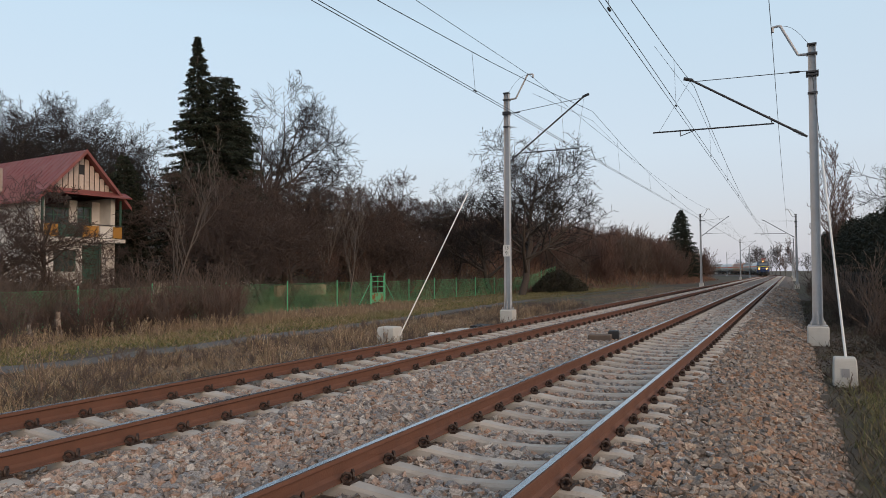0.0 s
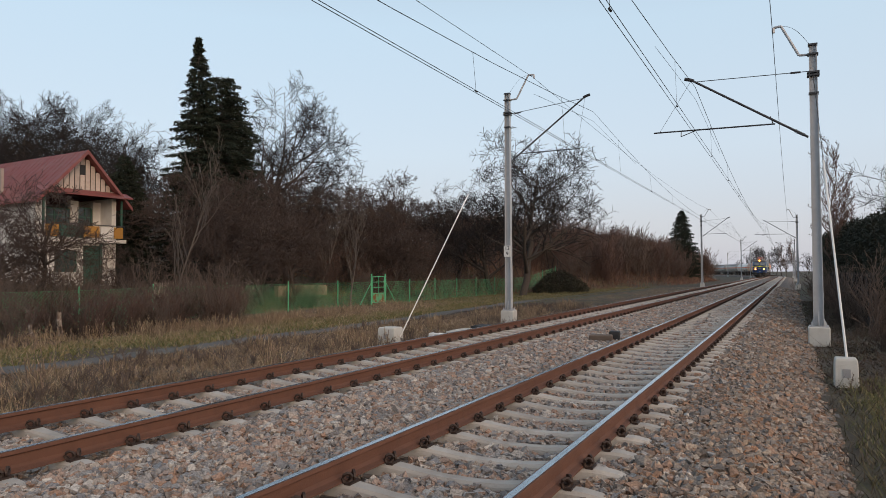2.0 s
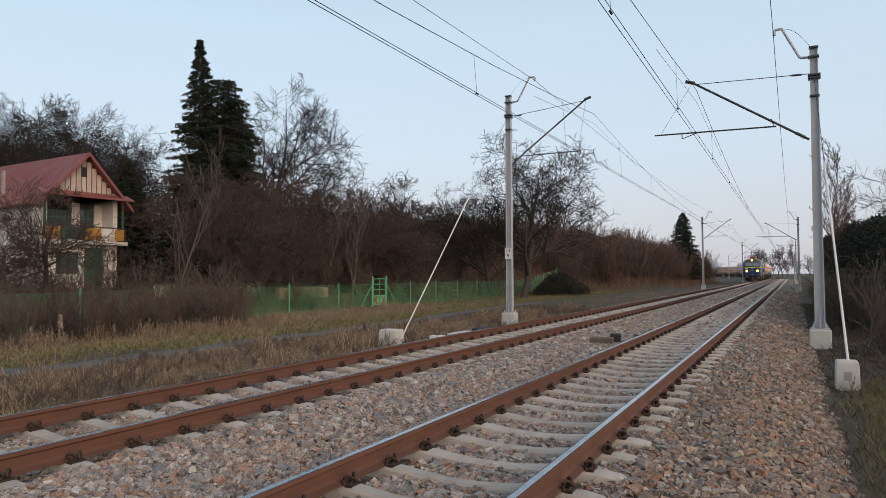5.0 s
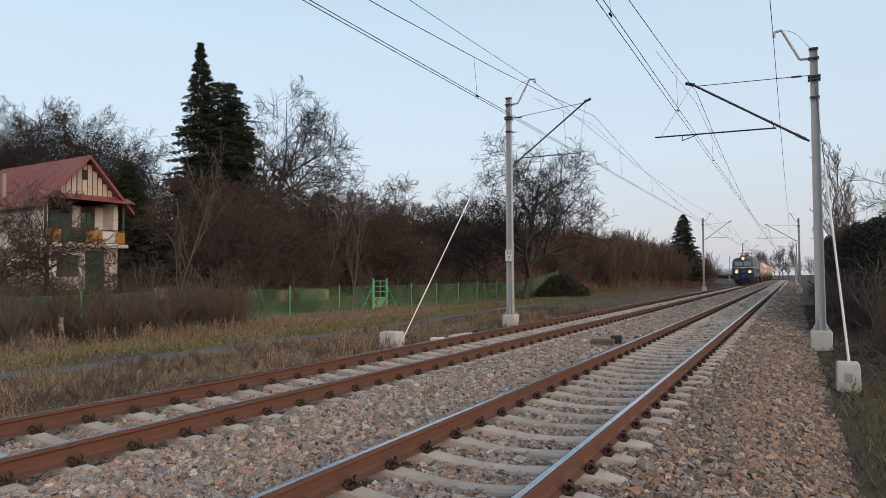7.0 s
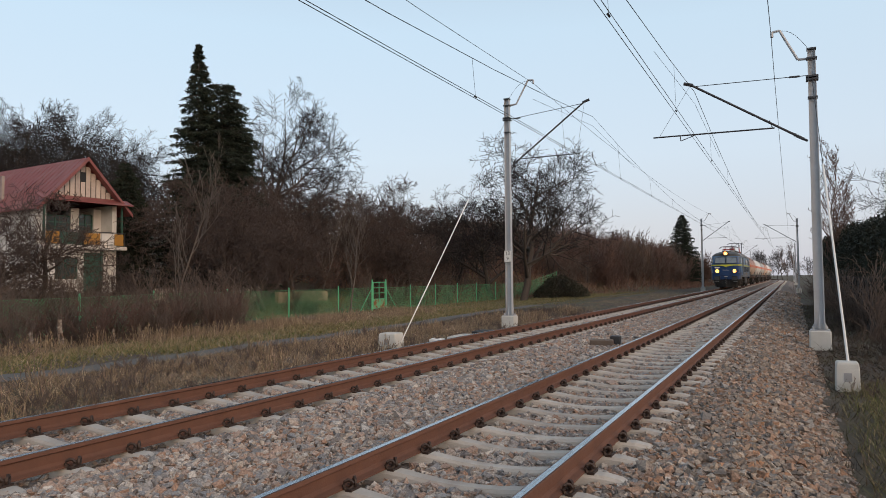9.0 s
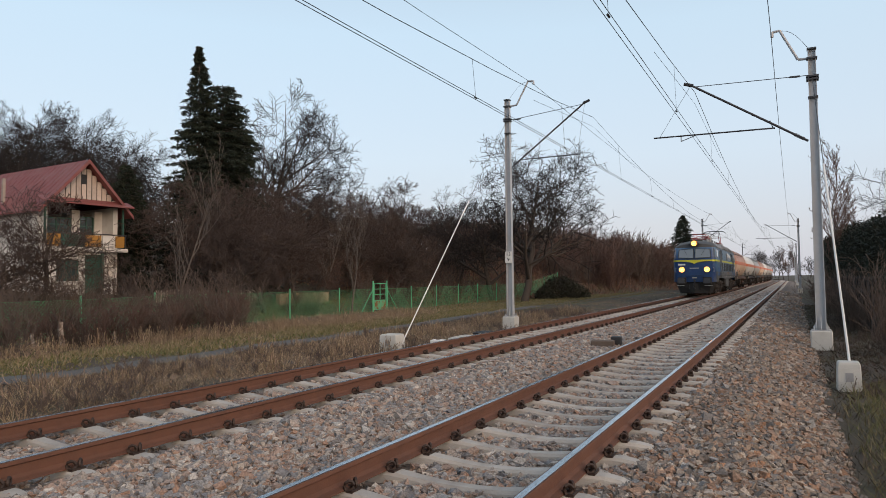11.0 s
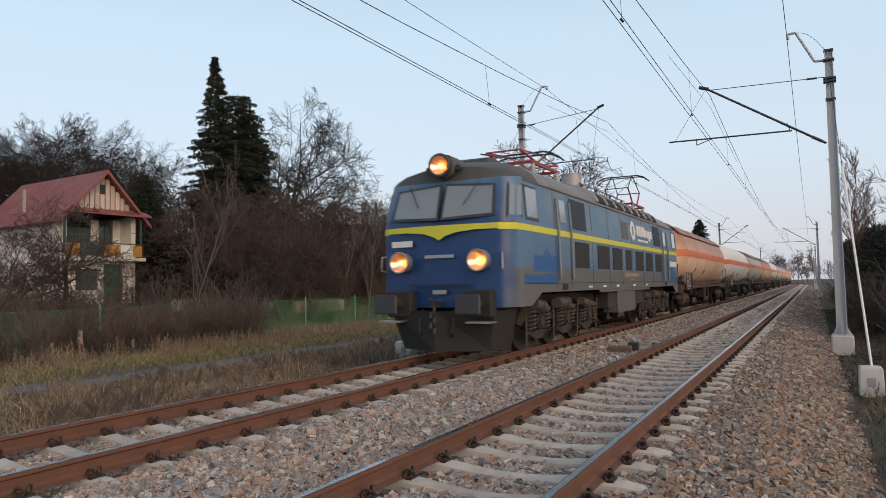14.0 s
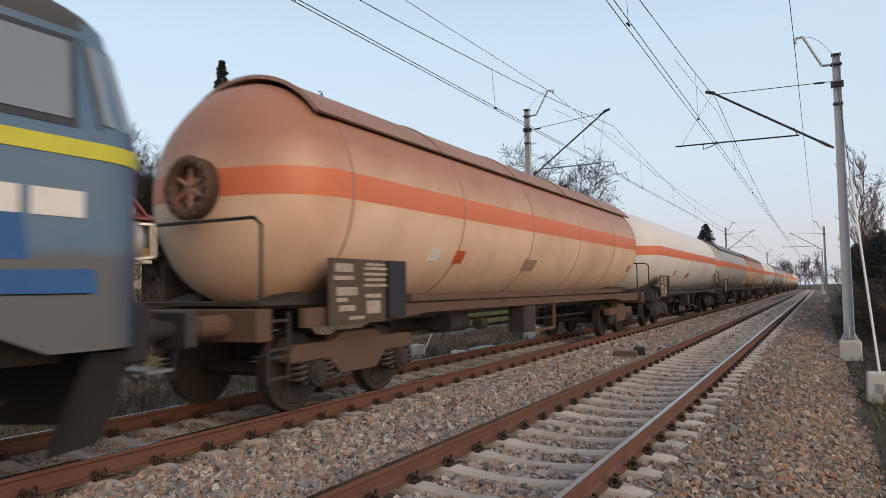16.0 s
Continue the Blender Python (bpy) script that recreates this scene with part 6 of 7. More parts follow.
            for a, b_, za, zb, r in ((-0.9, -0.35, 0.98, 0.98, 0.12), (0.9, 1.3, 0.98, 0.92, 0.10), (-2.3, -1.9, 1.0, 0.95, 0.11)):
                bm = B()
                rod(bm, (s * 1.32, c + a, za), (s * 1.32, c + b_, zb), r, seg=12)
                rod(bm, (s * 1.32, c + b_ - 0.04, zb), (s * 1.32, c + b_ + 0.12, zb - 0.02), r * 1.2, seg=12)
                part("brake_cylinder", bm, M_SPRING, loco)
            for e in (-2.55, -0.88, 0.88, 2.55):
                bm = B()
                rod(bm, (s * 1.25, c + e, 1.0), (s * 1.22, c + e * 0.98, 0.2), 0.022, seg=6)
                part("sand_pipe", bm, M_SPRING, loco)
        for d in (-1.75, 0, 1.75):
            wheels.append(wheelset(loco, c + d, 0.625))
    # roof: ventilation boxes, ribs, fan drum, walkway
    for s in (-1, 1):
        for i in range(9):
            y = 5.95 + i * 0.98
            bm = B()
            pts = [(1.46, 3.52), (1.36, 3.71), (1.14, 3.88), (0.80, 4.0), (0.74, 3.92), (1.08, 3.78), (1.28, 3.64), (1.38, 3.48)]
            extrude(bm, [(s * (x + 0.02), z + 0.02) for x, z in pts], "y", y, y + 0.16)
            part("roof_rib", bm, M_PALEMETAL, loco)
            if i < 8:
                bm = B()
                pts = [(1.455, 3.53), (1.35, 3.70), (1.13, 3.865), (0.80, 3.98), (0.74, 3.92), (1.08, 3.78), (1.28, 3.64), (1.38, 3.48)]
                extrude(bm, [(s * x, z) for x, z in pts], "y", y + 0.16, y + 0.98)
                gr = part("roof_grille", bm, M_VENT, loco)
                for f in (0.05, 0.16, 0.28, 0.42, 0.58, 0.75, 0.92):
                    bm = B()
                    xa = 1.45 - 0.6 * f
                    za = float(np.interp(-xa, (-1.455, -1.35, -1.13, -0.80), (3.53, 3.70, 3.865, 3.98))) + 0.02
                    rod(bm, (s * xa, y + 0.16, za), (s * xa, y + 0.98, za), 0.014, seg=4)
                    part("slat", bm, M_DARKSTEEL, gr)
        bm = B()
        box(bm, s * 1.43, LOCO_L / 2, 3.47, 0.06, LOCO_L - 3.2, 0.05)
        part("rain_gutter", bm, M_ROOFG, loco)
    bm = B()
    rod(bm, (0.15, 8.0, 3.95), (0.15, 8.0, 4.60), 0.31, 0.30, seg=28)
    rod(bm, (0.15, 8.0, 4.60), (0.15, 8.0, 4.63), 0.32, seg=28)
    part("exhaust_drum", bm, M_PALEMETAL, loco, "pale grey cylindrical roof drum")
    bm = B()
    box(bm, 0, 9.6, 4.06, 1.2, 8.0, 0.10)
    part("roof_walkway", bm, M_ROOFG, loco, bevel=0.02)

    def pantograph(c, d, raised):
        """Double-arm pantograph; d: direction in which it leans."""
        pan = new("pantograph")
        pan.parent = loco
        bm = B()
        for x in (-0.55, 0.55):
            box(bm, x, 0, 4.32, 0.07, 2.1, 0.07)
        for y in (-0.95, 0.95):
            box(bm, 0, y, 4.32, 1.15, 0.07, 0.07)
        part("base_frame", bm, M_RED, pan)
        for x in (-0.55, 0.55):
            for y in (-0.85, 0.85):
                bm = B()
                rod(bm, (x, y, 4.0), (x, y, 4.30), 0.045, seg=10)
                for z in (4.06, 4.13, 4.2):
                    rod(bm, (x, y, z), (x, y, z + 0.025), 0.085, seg=10)
                part("insulator", bm, M_CHROME, pan)
        if raised:
            knee_z, top_z, ky = 4.92, 5.44, 0.95
            for e in (-1, 1):
                for x in (-0.45, 0.45):
                    part("lower_arm", rod(B(), (x, e * 0.35, 4.38), (x * 0.95, e * ky, knee_z), 0.028), M_RED, pan)
                for x in (-0.43, 0.43):
                    part("upper_arm", rod(B(), (x, e * ky, knee_z), (x * 0.9, e * 0.12, top_z), 0.018, seg=6), M_DARKSTEEL, pan)
                part("knee_rod", rod(B(), (-0.43, e * ky, knee_z), (0.43, e * ky, knee_z), 0.018, seg=6), M_DARKSTEEL, pan)
                part("cross_stay", rod(B(), (-0.43, e * ky, knee_z), (0.39, e * 0.12, top_z), 0.010, seg=5), M_DARKSTEEL, pan)
            hz = top_z
        else:
            for e in (-1, 1):
                for x in (-0.45, 0.45):
                    part("lower_arm", rod(B(), (x, e * 0.3, 4.40), (x * 0.95, e * 1.35, 4.56), 0.03), M_RED, pan)
                for x in (-0.43, 0.43):
                    part("upper_arm", rod(B(), (x, e * 1.35, 4.56), (x * 0.9, e * 0.1, 4.66), 0.018, seg=6), M_RED, pan)
                part("knee_rod", rod(B(), (-0.43, e * 1.35, 4.56), (0.43, e * 1.35, 4.56), 0.02, seg=6), M_RED, pan)
            hz = 4.66
        bm = B()
        for e in (-0.2, 0.2):
            pts = [(-0.98, hz - 0.18), (-0.82, hz - 0.04), (-0.6, hz + 0.02), (0.6, hz + 0.02), (0.82, hz - 0.04), (0.98, hz - 0.18)]
            for a, b_ in zip(pts, pts[1:]):
                rod(bm, (a[0], e, a[1]), (b_[0], e, b_[1]), 0.022, seg=6)
        for x in (-0.4, 0.4):
            box(bm, x, 0, hz, 0.03, 0.42, 0.03)
        part("collector_head", bm, M_BLACK, pan, "black carbon collector head")
        pan.location = (0, c, 0)

    pantograph(4.6, 1, False)
    pantograph(14.9, 1, True)
    for a, b_ in (((0.2, 5.4, 4.35), (0.2, 6.2, 4.3)), ((0.5, 7.6, 4.3), (0.5, 13.0, 4.3)), ((0.2, 1.6, 4.2), (0.2, 3.2, 4.36))):
        part("roof_conductor", rod(B(), a, b_, 0.018, seg=6), M_DARKSTEEL, loco)
    for y in (7.8, 9.4, 11.0, 12.6):
        part("conductor_support", rod(B(), (0.5, y, 4.05), (0.5, y, 4.3), 0.04, seg=8), M_DARKSTEEL, loco)
    return loco, wheels


def tank_mat(name, top, low, stripe, grime, split=True):
    """Tank paint: pale lower half, upper half darkened for soot and painted-in shading, orange band at mid-height,
    streaked grime.
    """
    m = mat(name, low, 0.5, second=tuple(v * 0.85 for v in low), scale=1.5, mix=0.5, bump=0.05, bscale=10, third=grime, tscale=0.7, tmix=0.55)
    n, l = m.node_tree.nodes, m.node_tree.links
    b = n["Principled BSDF"]
    cur = b.inputs["Base Color"].links[0].from_socket
    tc = n.new("ShaderNodeTexCoord")
    sp = n.new("ShaderNodeSeparateXYZ")
    l.new(tc.outputs["Object"], sp.inputs[0])
    t = n.new("ShaderNodeTexNoise")
    t.inputs["Scale"].default_value, t.inputs["Detail"].default_value = 1.3, 6
    l.new(tc.outputs["Object"], t.inputs["Vector"])

    def over(lo, hi, colour, amount, wob):
        nonlocal cur
        a = n.new("ShaderNodeMath")
        a.operation = "MULTIPLY_ADD"
        l.new(t.outputs[0], a.inputs[0])
        a.inputs[1].default_value = wob
        l.new(sp.outputs[2], a.inputs[2])
        r1 = n.new("ShaderNodeMapRange")
        r1.inputs[1].default_value, r1.inputs[2].default_value, r1.inputs[4].default_value = lo[0] + wob / 2, lo[1] + wob / 2, amount
        l.new(a.outputs[0], r1.inputs[0])
        f = r1.outputs[0]
        if hi:
            r2 = n.new("ShaderNodeMapRange")
            r2.inputs[1].default_value, r2.inputs[2].default_value, r2.inputs[3].default_value, r2.inputs[4].default_value = hi[0] + wob / 2, hi[1] + wob / 2, 1, 0
            l.new(a.outputs[0], r2.inputs[0])
            mu = n.new("ShaderNodeMath")
            mu.operation = "MULTIPLY"
            l.new(f, mu.inputs[0])
            l.new(r2.outputs[0], mu.inputs[1])
            f = mu.outputs[0]
        x = n.new("ShaderNodeMix")
        x.data_type = "RGBA"
        l.new(f, x.inputs[0])
        l.new(cur, x.inputs[6])
        x.inputs[7].default_value = (*colour, 1)
        cur = x.outputs[2]

    # darker towards the top: soot, with shading put into the colour
    over((2.35, 3.25), None, top, 0.95, 0.5)
    over((2.50, 2.51), (2.83, 2.84), stripe, 0.92, 0.0)
    l.new(cur, b.inputs["Base Color"])
    return m


WAGON_L = 18.6
AXIS_Z, TANK_R = 2.62, 1.46


def build_wagon(label, m_tank, m_shield, m_frame, shield=True, ribs=True, shift=0.0):
    wagon = tagged(new("tank_wagon"), label, "tank wagon", group="tank wagons")
    c = WAGON_L / 2
    half = 8.25
    # tank shell: a lathe with dished ends
    rings = []
    seg = 40
    stations = [(-half, 0.02), (-half + 0.02, 0.35), (-half + 0.10, 0.75), (-half + 0.25, 1.08), (-half + 0.48, 1.31), (-half + 0.78, 1.435), (-half + 1.1, TANK_R)]
    stations += [(-y, r) for y, r in stations[::-1]]
    for y, r in stations:
        rings.append([(r * math.cos(a), c + y, AXIS_Z + r * math.sin(a)) for a in np.linspace(0, 2 * math.pi, seg, endpoint=False)])
    bm = B()
    loft(bm, rings)
    shell = part("tank", bm, m_tank, wagon, "dished cylindrical pressure tank with an orange band", smooth=True)
    if ribs:
        for y in (-7.15, -4.2, -1.2, 1.8, 4.8, 7.1):
            bm = B()
            loft(bm, [[((TANK_R + d) * math.cos(a), c + yy, AXIS_Z + (TANK_R + d) * math.sin(a)) for a in np.linspace(0, 2 * math.pi, seg, endpoint=False)] for yy, d in ((y - 0.028, -0.01), (y - 0.015, 0.005), (y + 0.015, 0.005), (y + 0.028, -0.01))], cap=False)
            part("weld_band", bm, m_shield, shell, smooth=True)
    if shield:
        for i in range(5):
            y0, y1 = -half + 0.75 + i * 3.02, -half + 0.75 + i * 3.02 + 3.0
            bm = B()
            arc = [math.radians(a) for a in np.linspace(38, 142, 18)]
            outer = [((TANK_R + 0.06) * math.cos(a), AXIS_Z + (TANK_R + 0.06) * math.sin(a)) for a in arc]
            inner = [((TANK_R + 0.035) * math.cos(a), AXIS_Z + (TANK_R + 0.035) * math.sin(a)) for a in arc[::-1]]
            extrude(bm, outer + inner, "y", c + y0, c + y1)
            sh = part("sun_shield", bm, m_shield, wagon, "curved sheet sun shield")
            for s in (-1, 1):
                bm = B()
                a = math.radians(38)
                rod(bm, (s * (TANK_R + 0.048) * math.cos(a), c + y0, AXIS_Z + (TANK_R + 0.048) * math.sin(a)), (s * (TANK_R + 0.048) * math.cos(a), c + y1, AXIS_Z + (TANK_R + 0.048) * math.sin(a)), 0.02, seg=6)
                part("shield_edge", bm, M_FRAME_A if m_frame is M_FRAME_A else M_BOGIE, sh)
            bm = B()
            loft(bm, [[((TANK_R + d) * math.cos(a), c + yy, AXIS_Z + (TANK_R + d) * math.sin(a)) for a in arc] for yy, d in ((y0 - 0.02, 0.03), (y0 - 0.015, 0.08), (y0 + 0.02, 0.08), (y0 + 0.03, 0.03))], cap=False, closed=False)
            part("shield_lip", bm, m_shield, sh)
    # end manhole flange
    for e in (-1, 1):
        bm = B()
        yy = c + e * (half - 0.02)
        bm.free()
        fl = part("manhole_flange", lamp_barrel(0, yy - e * 0.08, yy + e * 0.17, 2.62, 0.36, 0.25), m_frame, wagon, "rusty bolted manhole flange", smooth=True)
        bm = B()
        rod(bm, (0, yy - e * 0.05, 2.62), (0, yy + e * 0.09, 2.62), 0.16, 0.13, seg=20)
        for a in (0.5, 1.55, 2.6):
            rod(bm, (0.27 * math.cos(a), yy + e * 0.10, 2.62 + 0.27 * math.sin(a)), (-0.27 * math.cos(a), yy + e * 0.10, 2.62 - 0.27 * math.sin(a)), 0.028, seg=6)
        part("lid", bm, m_shield, fl, "round lid with crossing spokes")
        for k in range(16):
            a = k * math.pi / 8
            bm = B()
            rod(bm, (0.32 * math.cos(a), yy + e * 0.15, 2.62 + 0.32 * math.sin(a)), (0.32 * math.cos(a), yy + e * 0.2, 2.62 + 0.32 * math.sin(a)), 0.035, seg=6)
            part("bolt", bm, m_frame, fl)
        # end platform, handrail and headstock
        bm = B()
        box(bm, 0, c + e * (c - 0.75), 1.06, 2.7, 0.22, 0.34)
        part("headstock", bm, m_frame, wagon, bevel=0.015)
        bm = B()
        box(bm, 0, c + e * (c - 1.15), 1.28, 2.5, 0.75, 0.04)
        part("end_platform", bm, M_BOGIE, wagon)
        bm = B()
        pts = [(-1.2, 1.28), (-1.2, 2.12), (-1.1, 2.2), (1.1, 2.2), (1.2, 2.12), (1.2, 1.28)]
        for a, b_ in zip(pts, pts[1:]):
            rod(bm, (a[0], c + e * (c - 0.85), a[1]), (b_[0], c + e * (c - 0.85), b_[1]), 0.02, seg=6)
        part("end_handrail", bm, M_BLACK, wagon)
        buffers(wagon, c + e * (c - 0.64), e, m=m_frame)
        for s in (-1, 1):
            # tank saddle
            bm = B()
            extrude(bm, [(c + e * 5.2, 1.25), (c + e * 8.0, 1.25), (c + e * 7.5, 1.40), (c + e * 6.0, 1.40)], "x", s * 0.55, s * 1.0)
            part("saddle", bm, M_BOGIE, wagon)
            bm = B()
            box(bm, s * 1.2, c + e * (c - 1.0), 0.72, 0.3, 0.28, 0.03)
            for z in (0.5, 0.8, 1.1):
                box(bm, s * 1.3, c + e * (c - 1.0), z, 0.04, 0.34, 0.03)
            for d in (-0.16, 0.16):
                box(bm, s * 1.3, c + e * (c - 1.0) + d, 0.82, 0.03, 0.03, 0.75)
            part("steps", bm, M_BOGIE, wagon)
    # side sills
    for s in (-1, 1):
        bm = B()
        extrude(bm, [(c - 7.9, 1.22), (c + 7.9, 1.22), (c + 7.9, 1.0), (c + 6.2, 1.0), (c + 5.2, 1.08), (c - 5.2, 1.08), (c - 6.2, 1.0), (c - 7.9, 1.0)], "x", s * 1.24, s * 1.32)
        part("side_sill", bm, m_frame, wagon)
        bm = B()
        box(bm, s * 1.22, c, 1.30, 0.28, 11.4, 0.10)
        part("sill_rail", bm, m_frame, wagon)
        # data boards
        bm = B()
        box(bm, s * 1.40, c - 7.0, 1.40, 0.03, 1.15, 0.78)
        bd = part("data_board", bm, mat_board, wagon, "dark data board with worn pale lettering bars")
        for (yy, zz, w, h) in ((-7.0, 1.78, 0.38, 0.05), (-7.05, 1.52, 0.2, 0.05), (-6.75, 1.3, 0.3, 0.04), (-6.4, 1.56, 0.34, 0.05), (-6.35, 1.95, 0.42, 0.03), (-7.0, 1.9, 0.34, 0.10), (-6.35, 1.9, 0.5, 0.035), (-6.35, 1.83, 0.5, 0.035), (-6.35, 1.76, 0.45, 0.035), (-6.35, 1.69, 0.5, 0.035), (-6.95, 1.62, 0.4, 0.10), (-6.95, 1.42, 0.3, 0.07), (-6.4, 1.42, 0.3, 0.16)):
            bm = B()
            box(bm, s * 1.418, c + yy - 0.3, zz - 0.22, 0.006, w, h)
            part("lettering_bar", bm, mat_bar, bd)
        bm = B()
        box(bm, s * 1.40, c - 6.15, 1.42, 0.06, 0.42, 0.74)
        part("data_board", bm, M_BLACK, wagon, "black notice board")
        for yy, zz, w, h, m in ((-4.1, 1.92, 0.30, 0.22, mat_orange), (-1.0, 1.86, 0.6, 0.26, mat_brown), (-4.9, 1.92, 0.28, 0.2, M_WHITE), (6.9, 1.95, 0.3, 0.2, mat_brown)):
            a0 = math.asin((zz - AXIS_Z) / TANK_R)
            bm = B()
            loft(bm, [[((TANK_R + d) * math.cos(a) * s, c + yy + dy, AXIS_Z + (TANK_R + d) * math.sin(a)) for dy, d in ((-w / 2, 0.012), (w / 2, 0.012), (w / 2, -0.01), (-w / 2, -0.01))] for a in np.linspace(a0 - h / 2 / TANK_R, a0 + h / 2 / TANK_R, 4)])
            part("hazard_label", bm, m, wagon)
        # underfloor gear
        bm = B()
        box(bm, s * 1.15, c - 1.2, 0.80, 0.35, 0.55, 0.5)
        part("valve_box", bm, M_BOGIE, wagon, bevel=0.02)
        bm = B()
        for d in (-0.6, 0.6):
            box(bm, s * 1.28, c - 0.3 + d, 0.85, 0.05, 0.07, 0.6)
        box(bm, s * 1.28, c - 0.3, 0.56, 0.05, 1.25, 0.05)
        part("step_frame", bm, m_frame, wagon)
    bm = B()
    rod(bm, (-0.2, c - 4.2, 0.85), (-0.2, c - 2.6, 0.85), 0.22, seg=18)
    rod(bm, (0.85, c - 3.9, 0.86), (0.85, c - 3.2, 0.86), 0.17, seg=16)
    rod(bm, (1.05, c - 3.0, 0.8), (1.05, c - 2.75, 0.8), 0.1, seg=12)
    part("brake_reservoir", bm, M_BOGIE, wagon)
    bm = B()
    box(bm, 0, c, 1.08, 0.5, 15.5, 0.3)
    part("centre_sill", bm, M_BOGIE, wagon)
    bm = B()
    rod(bm, (0.5, c - 5, 0.7), (0.5, c + 5, 0.7), 0.03, seg=6)
    rod(bm, (-0.5, c - 5, 0.75), (-0.5, c + 5, 0.75), 0.03, seg=6)
    part("brake_rod", bm, M_BOGIE, wagon)
    # bogies
    wheels = []
    for d in (-6.6, 6.6):
        for s in (-1, 1):
            bm = B()
            pf = [(-1.35, 0.62), (-1.25, 0.80), (-0.55, 0.80), (-0.35, 0.90), (0.35, 0.90), (0.55, 0.80), (1.25, 0.80), (1.35, 0.62), (1.2, 0.60), (0.62, 0.62), (0.38, 0.40), (-0.38, 0.40), (-0.62, 0.62), (-1.2, 0.60)]
            extrude(bm, [(c + d + a, z) for a, z in pf], "x", s * 0.98, s * 1.12)
            part("bogie_frame", bm, m_frame, wagon, "rusty cast bogie side frame")
            for e in (-0.9, 0.9):
                bm = B()
                rod(bm, (s * 0.95, c + d + e, 0.46), (s * 1.2, c + d + e, 0.46), 0.16, 0.15, seg=16)
                rod(bm, (s * 1.19, c + d + e, 0.46), (s * 1.23, c + d + e, 0.46), 0.10, seg=12)
                part("axle_box", bm, M_BOGIE, wagon)
                for f in (-0.24, 0.24):
                    bm = B()
                    spring(bm, s * 1.1, c + d + e + f, 0.36, 0.62, 0.085, turns=4, wire_r=0.018)
                    part("axle_spring", bm, M_SPRING, wagon)
        bm = B()
        box(bm, 0, c + d, 0.66, 2.0, 0.5, 0.3)
        part("bolster", bm, M_BOGIE, wagon)
        for e in (-0.9, 0.9):
            wheels.append(wheelset(wagon, c + d + e, 0.46))
    return wagon, wheels


mat_bar = mat("worn_lettering", (0.45, 0.38, 0.30), 0.7, second=(0.25, 0.2, 0.16), scale=14, mix=0.9)
mat_board = mat("grimy_board", (0.085, 0.06, 0.045), 0.8, second=(0.05, 0.037, 0.03), scale=6)
mat_orange = mat("orange_label", (0.52, 0.10, 0.03), 0.6)
mat_brown = mat("faded_label", (0.36, 0.24, 0.16), 0.7)
M_TANK_A = tank_mat("tank_sooty_orange", (0.36, 0.16, 0.10), (0.78, 0.56, 0.40), (0.60, 0.15, 0.055), (0.42, 0.25, 0.15))
M_TANK_B = tank_mat("tank_white", (0.68, 0.66, 0.63), (0.74, 0.71, 0.67), (0.62, 0.13, 0.03), (0.48, 0.44, 0.40))
M_TANK_C = tank_mat("tank_grey", (0.36, 0.35, 0.33), (0.47, 0.46, 0.43), (0.60, 0.15, 0.05), (0.36, 0.34, 0.31))
M_SHIELD_A = mat("sooty_shield", (0.36, 0.20, 0.145), 0.6, second=(0.22, 0.13, 0.105), scale=2, bump=0.1, third=(0.2, 0.13, 0.11), tscale=1)
M_SHIELD_C = mat("grey_shield", (0.22, 0.22, 0.21), 0.6, second=(0.16, 0.16, 0.155), scale=2, bump=0.1)
M_FRAME_A = mat("rusty_frame", (0.12, 0.066, 0.043), 0.8, second=(0.07, 0.043, 0.032), scale=4, bump=0.2, third=(0.09, 0.07, 0.06), tscale=1.5)
M_FRAME_B = mat("dark_frame", (0.04, 0.037, 0.035), 0.75, second=(0.04, 0.036, 0.034), scale=4, bump=0.2)

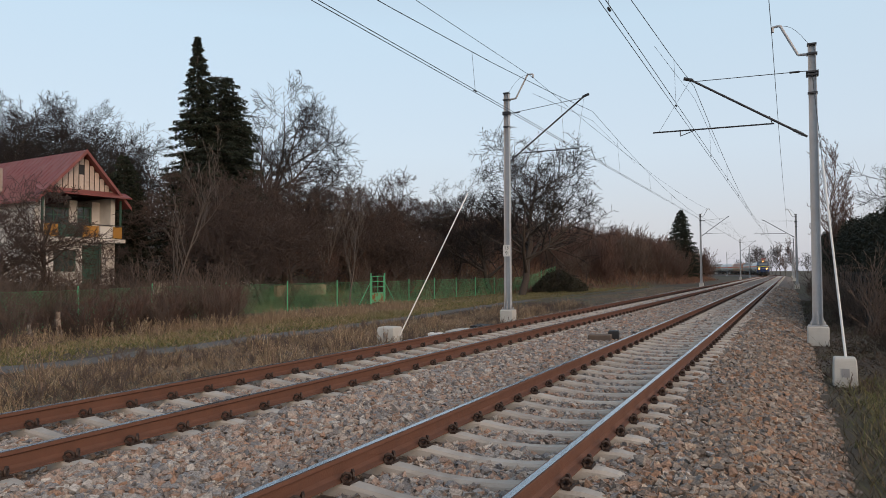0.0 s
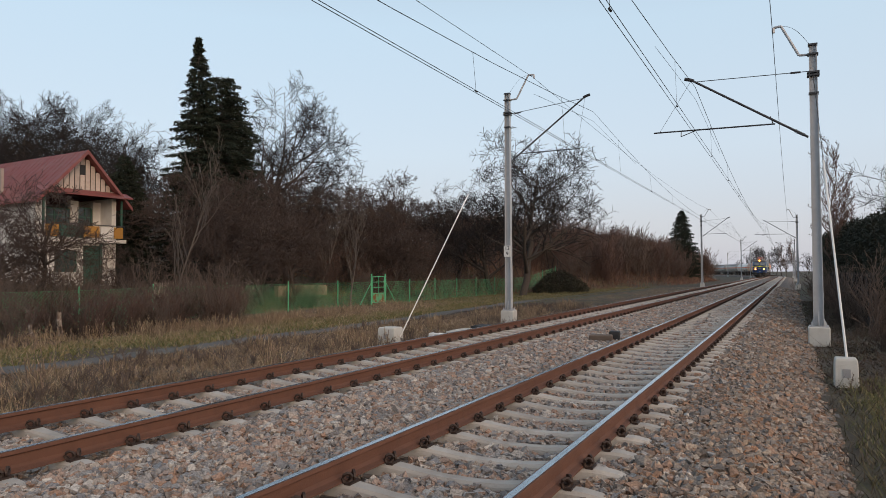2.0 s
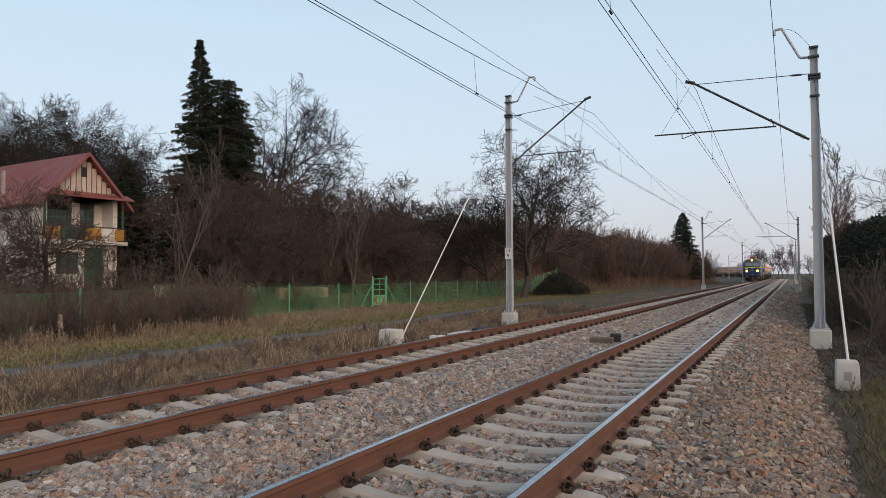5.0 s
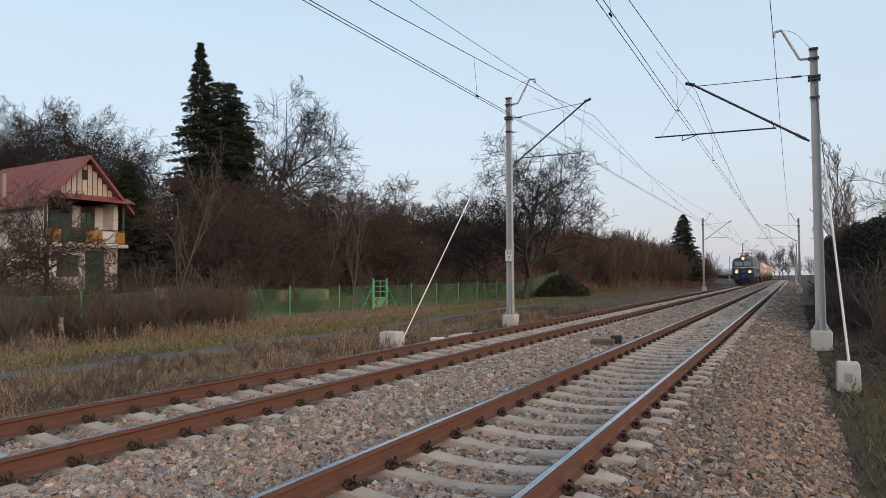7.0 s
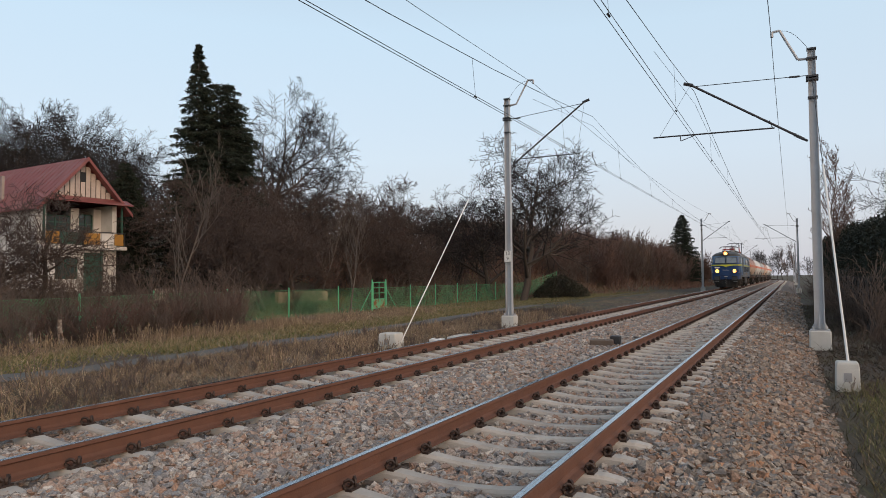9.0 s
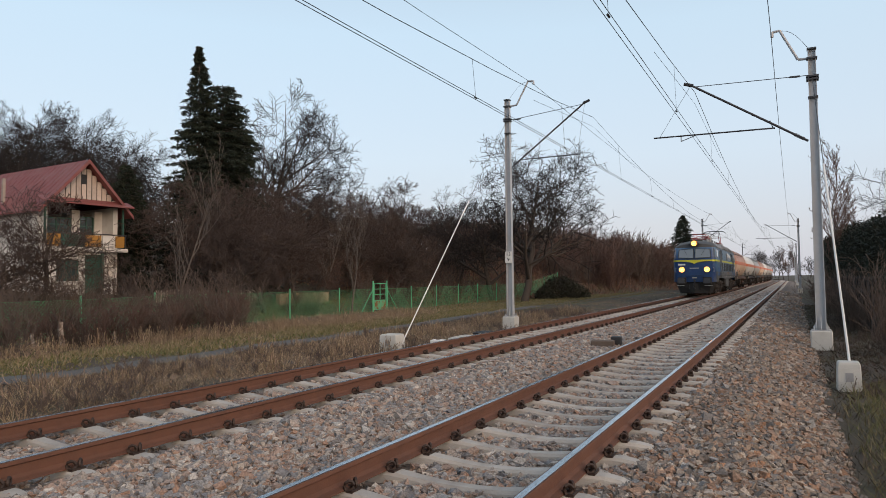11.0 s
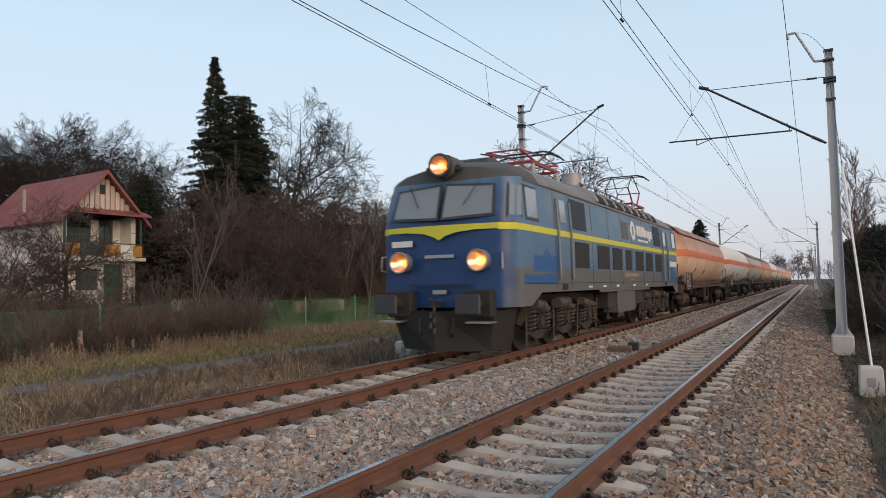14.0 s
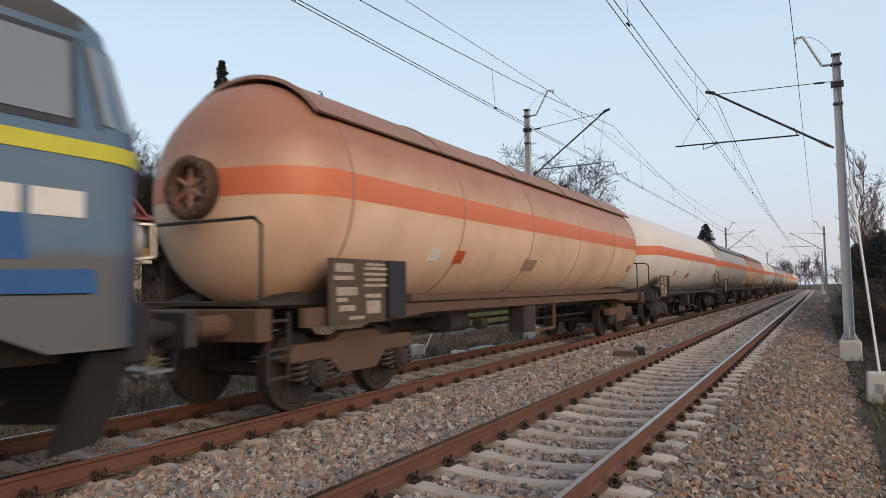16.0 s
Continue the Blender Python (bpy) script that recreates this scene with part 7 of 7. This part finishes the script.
LOCO, LOCO_WHEELS = build_loco()
WAGON_A, WHEELS_A = build_wagon("sooty salmon-orange gas tank wagon with an orange band and sun shield", M_TANK_A, M_SHIELD_A, M_FRAME_A)
WAGON_B, WHEELS_B = build_wagon("white gas tank wagon with a bright orange band", M_TANK_B, M_TANK_B, M_FRAME_B, shield=False)
WAGON_C, WHEELS_C = build_wagon("grey gas tank wagon with an orange band and dark sun shield", M_TANK_C, M_SHIELD_C, M_FRAME_B, ribs=False)
WAGONS = [WAGON_A, WAGON_B, WAGON_C] + [copy_thing(o, Matrix()) for o in (WAGON_A, WAGON_B, WAGON_C, WAGON_C, WAGON_A, WAGON_A, WAGON_B, WAGON_C, WAGON_A, WAGON_C)]

# front of the train along the line, time by time
FRONT = [(0.0, 194.5), (2.0, 169.6), (4.0, 144.6), (6.5, 112.4), (8.0, 92.7), (9.0, 79.4), (11.5, 45.7), (12.5, 31.6), (13.5, 18.05), (14.0, 11.6), (14.5, 5.0), (15.0, -1.42), (15.5, -7.8), (16.0, -13.95)]


def front_at(t):
    ts, ss = [r[0] for r in FRONT], [r[1] for r in FRONT]
    fit = np.polyfit(ts, ss, 4)
    return float(np.polyval(fit, t))


def vehicle_pose(front, a, b):
    """Pose of a vehicle whose two bogies, a and b metres behind its front, stand on the line."""
    p, _ = line_at(front + a, TRACK_FAR)
    q, _ = line_at(front + b, TRACK_FAR)
    d = q - p
    turn = math.degrees(math.atan2(-d.x, d.y))
    return Matrix.Translation(p) @ pose(0, 0, 0, 0, 0, turn) @ Matrix.Translation((0, -a, 0))


def motions():
    times = [i * 0.25 for i in range(65)]
    walk(LOCO, [(t, vehicle_pose(front_at(t), 3.85, LOCO_L - 3.85)) for t in times])
    for i, w in enumerate(WAGONS):
        gap = LOCO_L + 0.58 + i * WAGON_L
        walk(w, [(t, vehicle_pose(front_at(t) + gap, WAGON_L / 2 - 6.6, WAGON_L / 2 + 6.6)) for t in times])
    # turning wheels of the locomotive and the first wagons
    for ws, r, step in ((LOCO_WHEELS, 0.625, 2), (WHEELS_A, 0.46, 1)):
        for w in ws:
            y = w.location.y
            rows = []
            for f in range(0, 16 * FPS + 1, step):
                t = f / FPS
                rows.append((t, pose(0, y, r) @ Matrix.Rotation((194.5 - front_at(t)) / r, 4, "X")))
            walk(w, rows)


motions()
